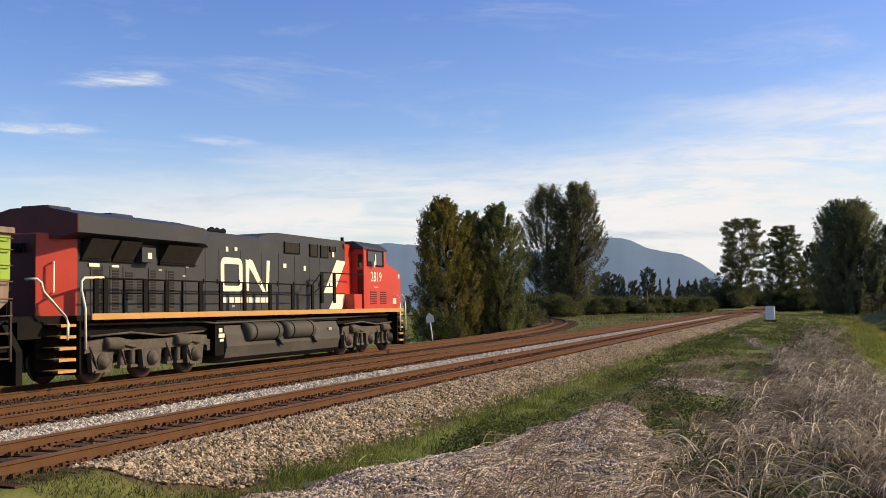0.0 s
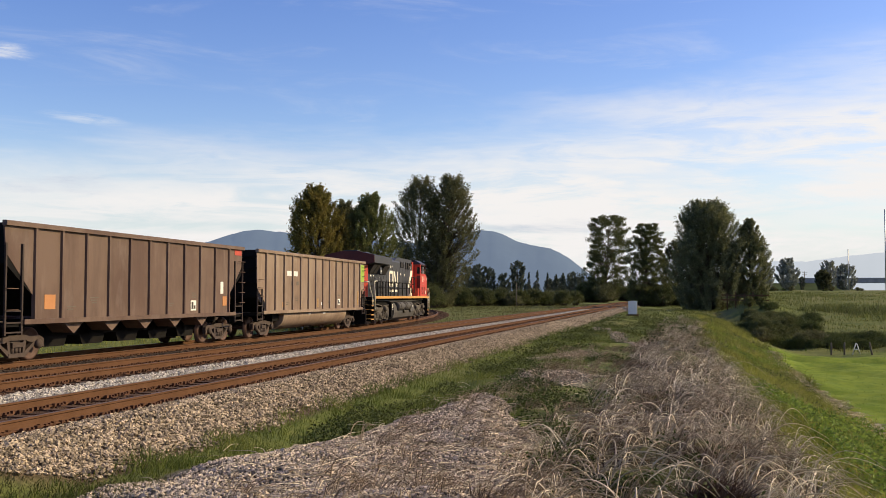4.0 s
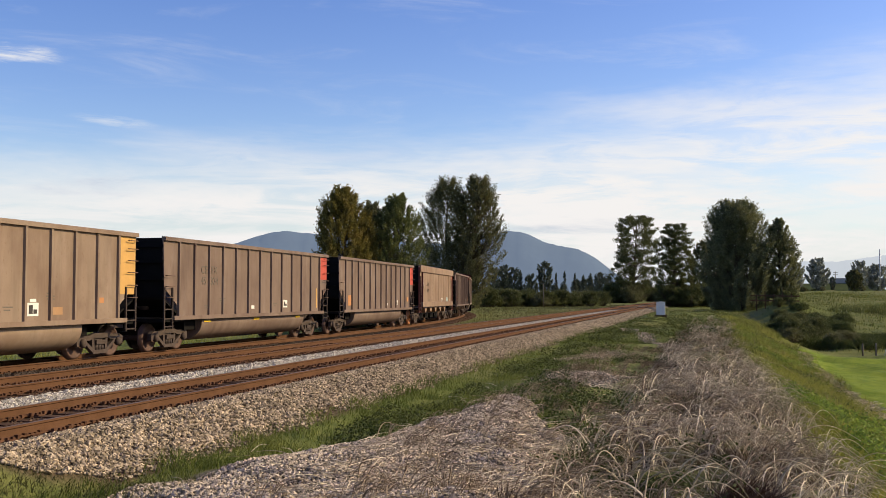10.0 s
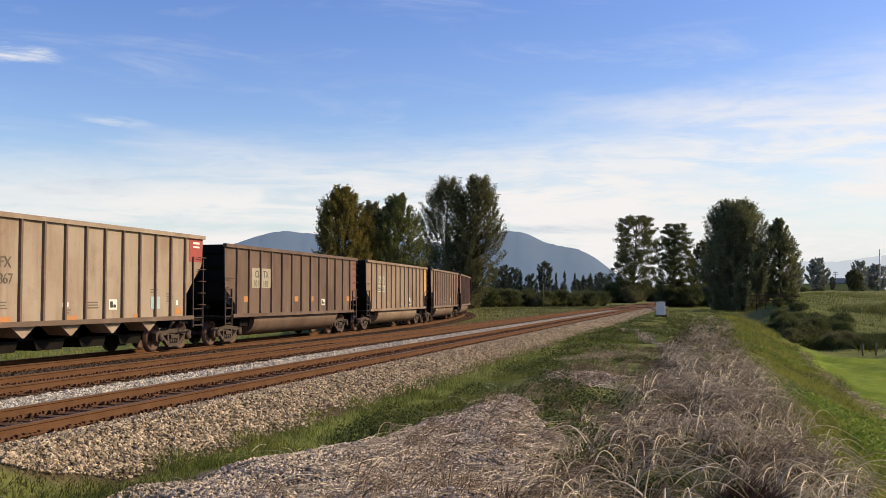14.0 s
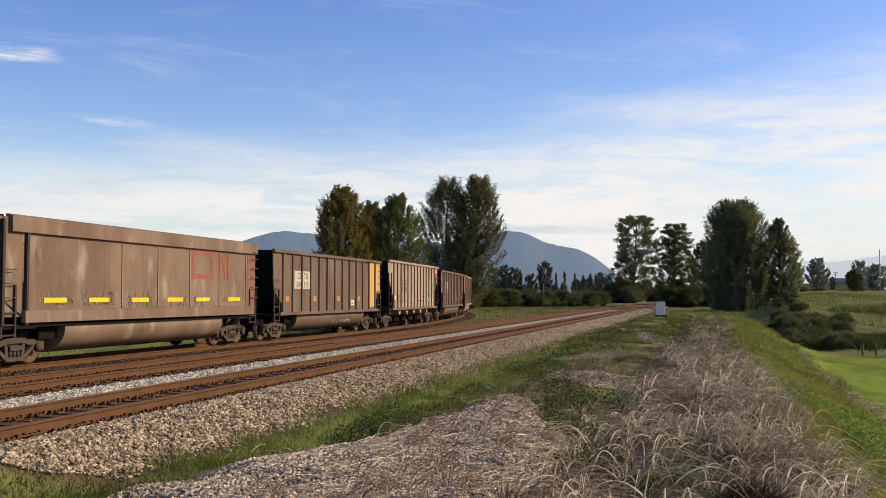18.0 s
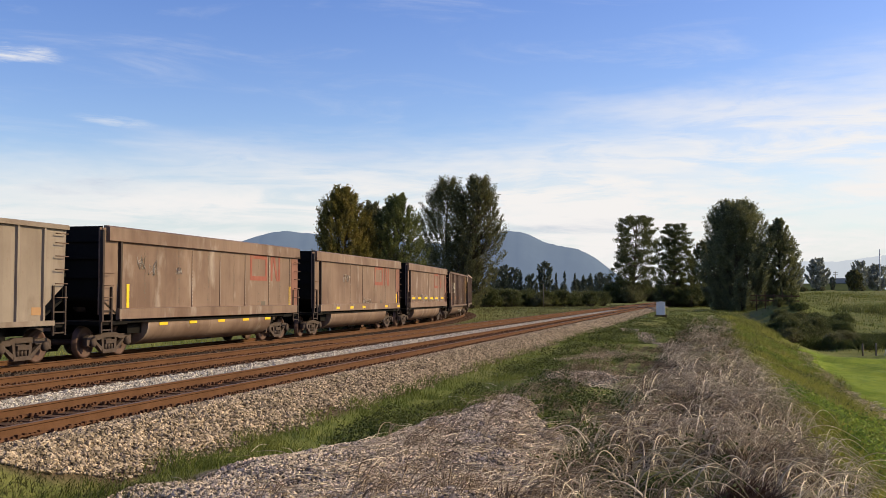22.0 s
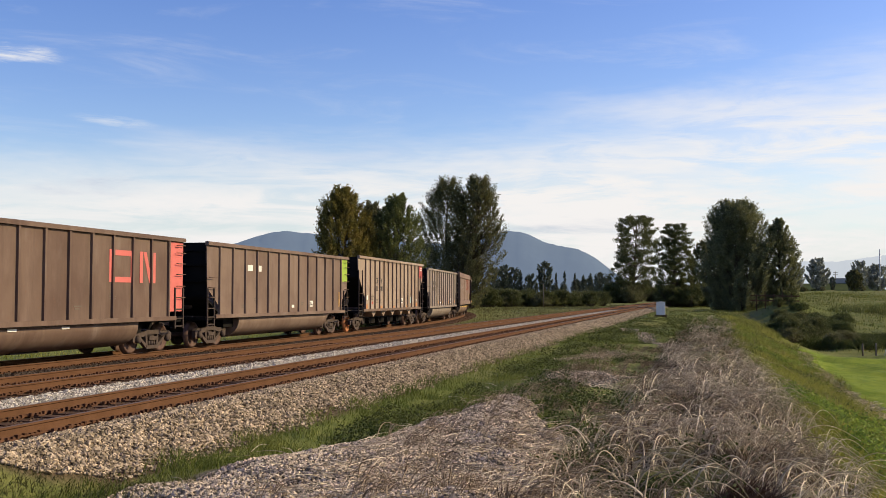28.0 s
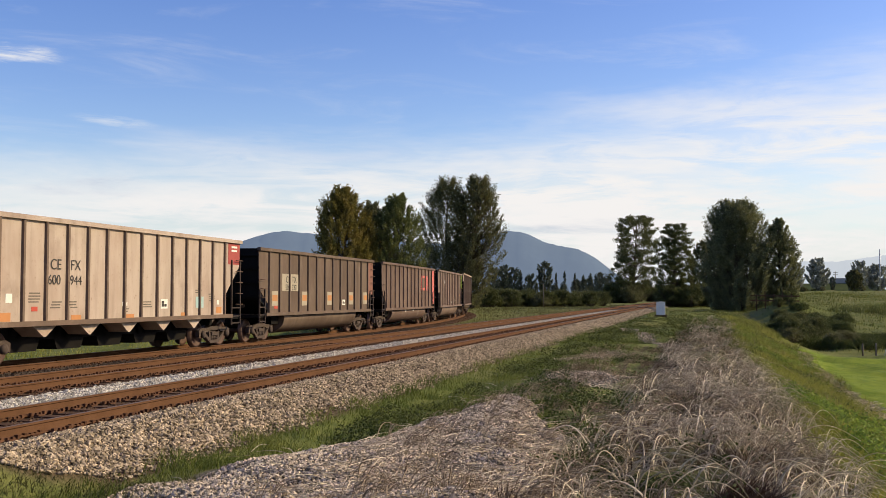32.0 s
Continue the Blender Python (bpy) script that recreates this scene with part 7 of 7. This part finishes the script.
bush = [shrub("dense dark green bush on the lineside", 2.6, 1.9, 60, M["bush_dark"]), shrub("leafy green bush on the lineside", 2.2, 2.0, 61, M["leaf_dark"]),
        shrub("low bramble bush on the lineside", 1.5, 2.2, 62, M["weed"])]
rnd = random.Random(8)
places = []
# dark brambles from the mown field's end to the broad trees
for k in range(36):
    u = k / 35
    places.append((9.0 + 5.0 * u + rnd.uniform(-1.2, 2.6), 100 + 86 * u + rnd.uniform(-4, 4), 0 if rnd.random() < 0.6 else 2, rnd.uniform(0.5, 0.95)))
for k in range(16):
    places.append((rnd.uniform(14.5, 21.0), rnd.uniform(108, 114), 2, rnd.uniform(0.5, 0.8)))
for k in range(10):
    places.append((rnd.uniform(13, 20), rnd.uniform(122, 160), 2, rnd.uniform(0.5, 0.8)))
for k in range(20):
    places.append((rnd.uniform(28, 112), rnd.uniform(372, 392), rnd.choice((1, 1, 2)), rnd.uniform(0.4, 0.75)))
for k in range(8):
    places.append((rnd.uniform(7, 17), rnd.uniform(103, 109), rnd.choice((1, 2)), rnd.uniform(0.5, 0.8)))
# hedge behind the curve
for k in range(46):
    u = k / 45
    places.append((-41 + 20 * u + rnd.uniform(-3, 2), 193 + 22 * u + rnd.uniform(-8, 8), rnd.choice((0, 0, 1)), rnd.uniform(0.8, 1.35)))
for k in range(14):
    places.append((rnd.uniform(-33, -24), rnd.uniform(74, 90), rnd.choice((0, 1)), rnd.uniform(0.6, 1.0)))
for k in range(10):
    places.append((rnd.uniform(-46, -36), rnd.uniform(158, 176), rnd.choice((0, 1)), rnd.uniform(1.0, 1.6)))
for k in range(8):
    places.append((rnd.uniform(1.5, 7), rnd.uniform(225, 275), 0, rnd.uniform(0.9, 1.5)))
for k in range(24):
    places.append((rnd.uniform(-36, 10), rnd.uniform(420, 445), 0, rnd.uniform(1.7, 2.6)))
places.append((-20.4, 318, 1, 2.3))
for k in range(16):
    places.append((rnd.uniform(-27, -19.9), rnd.uniform(322, 334), 0, rnd.uniform(1.5, 2.5)))
for k in range(14):
    places.append((rnd.uniform(-6.9, 1.5), rnd.uniform(252, 266), 0, rnd.uniform(1.4, 2.3)))
for i, (x, y, k, s) in enumerate(places):
    if (x < -15 and abs(x - NEAR) < 12 and y < 200) or (-20.0 < x < -7.4 and y < 415):
        continue
    if i < 3:
        stand(bush[i], x, y, rnd.uniform(0, 360), s)
    else:
        stand(copy_thing(bush[k], pose(0, 0, 0)), x, y, rnd.uniform(0, 360), s)


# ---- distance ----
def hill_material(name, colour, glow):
    """Far slopes: wooded relief; the haze of the air before it is put in as emission."""
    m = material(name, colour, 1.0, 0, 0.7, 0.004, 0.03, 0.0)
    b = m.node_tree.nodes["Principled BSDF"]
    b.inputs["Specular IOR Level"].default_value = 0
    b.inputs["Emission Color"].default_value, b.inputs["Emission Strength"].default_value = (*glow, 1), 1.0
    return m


def ridge(name, label, dist, outline, mat, depth=500):
    """A range of hills. outline: bearing in degrees right of the line, height in degrees above the eye's level."""
    b = np.linspace(outline[0][0], outline[-1][0], 140)
    h = np.interp(b, [p[0] for p in outline], [p[1] for p in outline])
    r = np.random.RandomState(int(dist))
    h = h + 0.012 * r.normal(0, 1, len(b)) * np.clip(h, 0, 1)
    v, rows = [], 8
    for i in range(rows):
        k = i / (rows - 1)
        d = dist - depth * (1 - k)
        z = 1.77 + np.tan(np.radians(h)) * dist * np.sin(k * math.pi / 2) ** 0.9 * (1 + 0.012 * r.normal(0, 1, len(b)) * (0 < i < rows - 2)) - 12 * (i == 0)
        a = np.radians(b)
        v.append(np.stack([np.sin(a) * d, np.cos(a) * d, z], -1))
    n = len(b)
    idx = np.arange(rows * n).reshape(rows, n)
    f = np.stack([idx[:-1, :-1], idx[:-1, 1:], idx[1:, 1:], idx[1:, :-1]], -1).reshape(-1, 4)
    return tagged(new(name, quick(name, np.concatenate(v), f, mat, True)), label, "mountains", kind="structure")


def bearing(px):
    return math.degrees(math.atan((px - 784) / 1791)) - 14.225


def rise(y):
    return math.degrees(math.atan((525.8 - y) / 1791))


# the glow colours stand in for haze; the slopes themselves give no light
M["hill"] = hill_material("haze_glow_wooded_hill", (0.05, 0.07, 0.09), (0.125, 0.175, 0.262))
M["hill_far"] = hill_material("haze_glow_far_range", (0.05, 0.06, 0.08), (0.52, 0.60, 0.70))
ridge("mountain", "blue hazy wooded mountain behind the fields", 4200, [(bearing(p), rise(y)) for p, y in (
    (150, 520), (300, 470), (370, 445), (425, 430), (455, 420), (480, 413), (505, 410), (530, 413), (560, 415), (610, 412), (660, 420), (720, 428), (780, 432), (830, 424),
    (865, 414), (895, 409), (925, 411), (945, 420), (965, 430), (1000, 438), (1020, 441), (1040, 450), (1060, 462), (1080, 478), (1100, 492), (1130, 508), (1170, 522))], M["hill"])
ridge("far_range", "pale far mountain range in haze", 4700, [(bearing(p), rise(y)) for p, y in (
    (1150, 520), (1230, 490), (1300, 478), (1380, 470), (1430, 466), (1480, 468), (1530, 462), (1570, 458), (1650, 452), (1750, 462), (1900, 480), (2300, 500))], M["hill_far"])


# ---- lineside things ----
M["concrete"] = material("grey_concrete", (0.36, 0.35, 0.33), 0.9, 0, 0.7, 0.4, 6, 0.1)
M["case"] = material("painted_steel_case", (0.72, 0.72, 0.70), 0.5, 0, 0.9, 1.5, 12, 0.03)
M["post_wood"] = material("weathered_wood", (0.20, 0.17, 0.14), 0.9, 0, 0.6, 2, 20, 0.4, stretch=(1, 1, 0.2))
M["bank_turf"] = material("rough_turf", (0.085, 0.11, 0.04), 1.0, 0, 0.6, 0.15, 1.5, 0.3, spec=0.1)
M["steel"] = material("galvanised_steel", (0.42, 0.43, 0.44), 0.5, 0.6, 0.85, 2, 20, 0.05)

z0 = float(height(-4.7, 127.9))
case = thing("signal_case", "white steel relay case on a dark concrete base", "relay case", pose(-4.7, 127.9, z0 + 0.1))
g = Geo()
g.box(-0.75, 0.75, -0.6, 0.6, -0.2, 0.32)
part("base", g, M["tie"], case, "dark base block")
g = Geo()
g.box(-0.52, 0.52, -0.45, 0.45, 0.32, 1.86)
part("cabinet", g, M["case"], case)
g = Geo()
g.prism([(-0.58, 1.86), (0.58, 1.86), (0.58, 1.9), (0.0, 1.97), (-0.58, 1.9)], -0.52, 0.52)
part("roof", g, M["case"], case)
for x in (-0.29, 0.29):
    g = Geo()
    g.box(x - 0.22, x + 0.22, -0.475, -0.45, 0.4, 1.8)
    door = part("door", g, M["case"], case)
    g = Geo()
    g.box(x - 0.02 if x > 0 else x + 0.18, x + 0.02 if x > 0 else x + 0.22, -0.5, -0.475, 1.05, 1.25)
    part("handle", g, M["steel"], door)

rnd = random.Random(3)
for i, (x, y, h, t) in enumerate(((14.3, 99.0, 1.15, 0), (15.1, 96.9, 1.1, 2), (17.2, 95.5, 1.1, -14), (21.0, 94.5, 1.1, 3), (25.0, 94.0, 1.2, -2))):
    p = thing("fence_post", "weathered wooden fence post at the field's edge", "fence post", pose(x, y, float(height(x, y)) - 0.1, 0, t, rnd.uniform(0, 90)), group="field fence posts")
    g = Geo()
    g.turned([(0.085, 0), (0.08, h), (0.05, h + 0.12), (0, h + 0.12)], 8, None, "z")
    part("post", g, M["post_wood"], p)
z0 = float(height(16.0, 96.2))
p = thing("sawhorse", "small pale wooden trestle beside the fence posts", "trestle", pose(16.0, 96.2, z0))
for s in (-1, 1):
    g = Geo()
    g.tube([(s * 0.32, 0, -0.05), (s * 0.04, 0, 0.95)], 0.045, 5)
    part("leg", g, M["white"], p)
g = Geo()
g.box(-0.22, 0.22, -0.04, 0.04, 0.4, 0.46)
part("crossbar", g, M["white"], p)

# timber rail at the head of the ditch
fz = float(height(12.5, 178))
rail = thing("timber_fence", "old dark timber rail fence at the ditch", "fence", pose(9.2, 178, fz))
for k in range(5):
    g = Geo()
    g.box(k * 1.4 - 0.09, k * 1.4 + 0.09, -0.09, 0.09, -1.2, 2.0 + 0.2 * (k % 2))
    part("post", g, M["tie"], rail)
for zz in (0.75, 1.55):
    g = Geo()
    g.box(-1.0, 6.8, -0.14, -0.09, zz, zz + 0.2, pose(0, 0, 0, 0, 1.0, 0))
    part("board", g, M["tie"], rail)


def pole(name, label, x, y, tall, r, arms=0, base=None):
    p = thing(name, label, "pole", pose(x, y, (float(height(x, y)) if base is None else base) - 0.2))
    g = Geo()
    g.tube([(0, 0, 0), (0, 0, tall)], [r, r * 0.6], 8)
    part("shaft", g, M["post_wood"] if arms or tall < 6 else M["steel"], p)
    for k in range(arms):
        g = Geo()
        g.box(-1.3, 1.3, -0.08, 0.08, tall - 0.6 - k * 1.1, tall - 0.4 - k * 1.1)
        part("crossarm", g, M["post_wood"], p)
    return p


pole("lineside_pole", "slim weathered post behind the curving track", -28.3, 188.0, 4.6, 0.1)
pole("utility_pole", "wooden utility pole with two crossarms beyond the overpass", 74.4, 610.0, 12.2, 0.3, 2)
pole("light_mast", "tall slim light mast beyond the fields", 66.6, 414.7, 16.1, 0.28)
pole("light_mast", "tall slim light mast beyond the fields", 83.0, 430.0, 32.6, 0.32)

# sign beside the curving track
sx, sy = -23.2, 62.0
sign = thing("lineside_sign", "small grey sign on a leaning post", "sign", pose(sx, sy, float(height(sx, sy)) - 0.1, 0, -7, 30))
g = Geo()
g.tube([(0, 0, 0), (0, 0, 2.1)], 0.04, 6)
part("post", g, M["case"], sign)
g = Geo()
g.prism([(-0.26, 1.75), (0.26, 1.75), (0.26, 2.15), (0.0, 2.4), (-0.26, 2.15)], -0.06, -0.04)
part("plate", g, M["steel"], sign, "grey plate seen from behind")

# road overpass beyond the fields
br = thing("overpass", "concrete road overpass on round piers beyond the fields", "overpass")
g = Geo()
g.box(60, 420, 590, 602, 9.2, 11.0)
part("deck", g, M["concrete"], br)
for y in (590, 601.6):
    g = Geo()
    g.box(60, 420, y, y + 0.4, 11.0, 12.0)
    part("parapet", g, M["concrete"], br)
for x in (93, 128, 163, 198, 233):
    for y in (592.5, 599.5):
        g = Geo()
        g.tube([(x, y, -4), (x, y, 8.4)], 0.9, 12)
        part("pier", g, M["concrete"], br)
    g = Geo()
    g.box(x - 1.2, x + 1.2, 590.5, 601.5, 8.3, 9.2)
    part("pier_cap", g, M["concrete"], br)
g = Geo()
g.add([(-60, 560, -4), (112, 560, -4), (112, 632, -4), (-60, 632, -4), (18, 588, 9.1), (90, 588, 9.1), (90, 604, 9.1), (18, 604, 9.1)],
      [(0, 1, 5, 4), (1, 2, 6, 5), (2, 3, 7, 6), (3, 0, 4, 7), (4, 5, 6, 7)])
bank = tagged(new("overpass_bank", g.mesh("overpass_bank", M["bank_turf"])), "grassy approach bank of the overpass", "embankment", kind="structure")
shed = thing("farm_shed", "low white farm shed far behind the tree row", "shed", pose(-93, 420, float(height(-93, 420))))
g = Geo()
g.box(-5, 5, -3, 3, -0.2, 2.6)
part("walls", g, M["case"], shed)
g = Geo()
g.prism([(-3.4, 2.6), (3.4, 2.6), (0, 3.7)], -5.3, 5.3, "x")
part("roof", g, M["case"], shed)

# standing maize beyond the ditch
M["maize"] = leaf_material("maize_leaves", (0.075, 0.10, 0.03), (0.15, 0.16, 0.055), 0.3, spread=0.35)
x, y = np.meshgrid(np.arange(21.5, 62, 0.35), np.arange(166, 186, 1.1))
x, y = x.ravel() + R.uniform(-0.15, 0.15, x.size), y.ravel() + R.uniform(-0.3, 0.3, y.size)
x, y = keep(x, y, np.where(x < 27, np.where(y > 174, 0.95, 0.0), 0.95))
x, y = np.repeat(x, 3), np.repeat(y, 3)
blades("maize", x, y, 0.9, 0.12, M["maize"], "rows of standing maize beyond the ditch", "maize", lean=0.3, segs=3)


# ---- what moves ----
def at_track(s, half):
    """Pose of a vehicle whose middle is at s and whose trucks stand half a base before and behind."""
    xa, ya, _ = far_track(s - half)
    xb, yb, _ = far_track(s + half)
    return pose((xa + xb) / 2, (ya + yb) / 2, 0, 0, 0, math.degrees(math.atan2(-(xb - xa), yb - ya)))


def motions():
    for car, axles, s0, half in TRAIN:
        times = [0.0] + [t / 2 for t in range(1, 64) if s0 + SPEED * t / 2 > CURVE_AT - 10] + [32.0]
        walk(car, [(t, at_track(s0 + SPEED * t, half)) for t in times])
        for axle in axles:
            # wheels roll while they pass the open stretch of line, and rest before and after it
            r = 0.53 if car is loco else 0.457
            here = axle.location.copy()
            s1 = s0 + here.y + (axle.parent.location.y if axle.parent else 0)
            t0, t1 = max(0.0, (8 - s1) / SPEED), min(32.0, (75 - s1) / SPEED)
            n = max(0, math.ceil((t1 - t0) * SPEED / r / radians(75)))
            rows = [] if t0 == 0 or n == 0 else [(0.0, 0.0)]
            rows += [(t0 + (t1 - t0) * k / n, -SPEED * (t1 - t0) * k / n / r) for k in range(n + 1)] if n else [(0.0, 0.0)]
            if rows[-1][0] < 32.0:
                rows.append((32.0, rows[-1][1]))
            walk(axle, [(t, Matrix.Translation(here) @ Matrix.Rotation(a, 4, "X")) for t, a in rows])


motions()
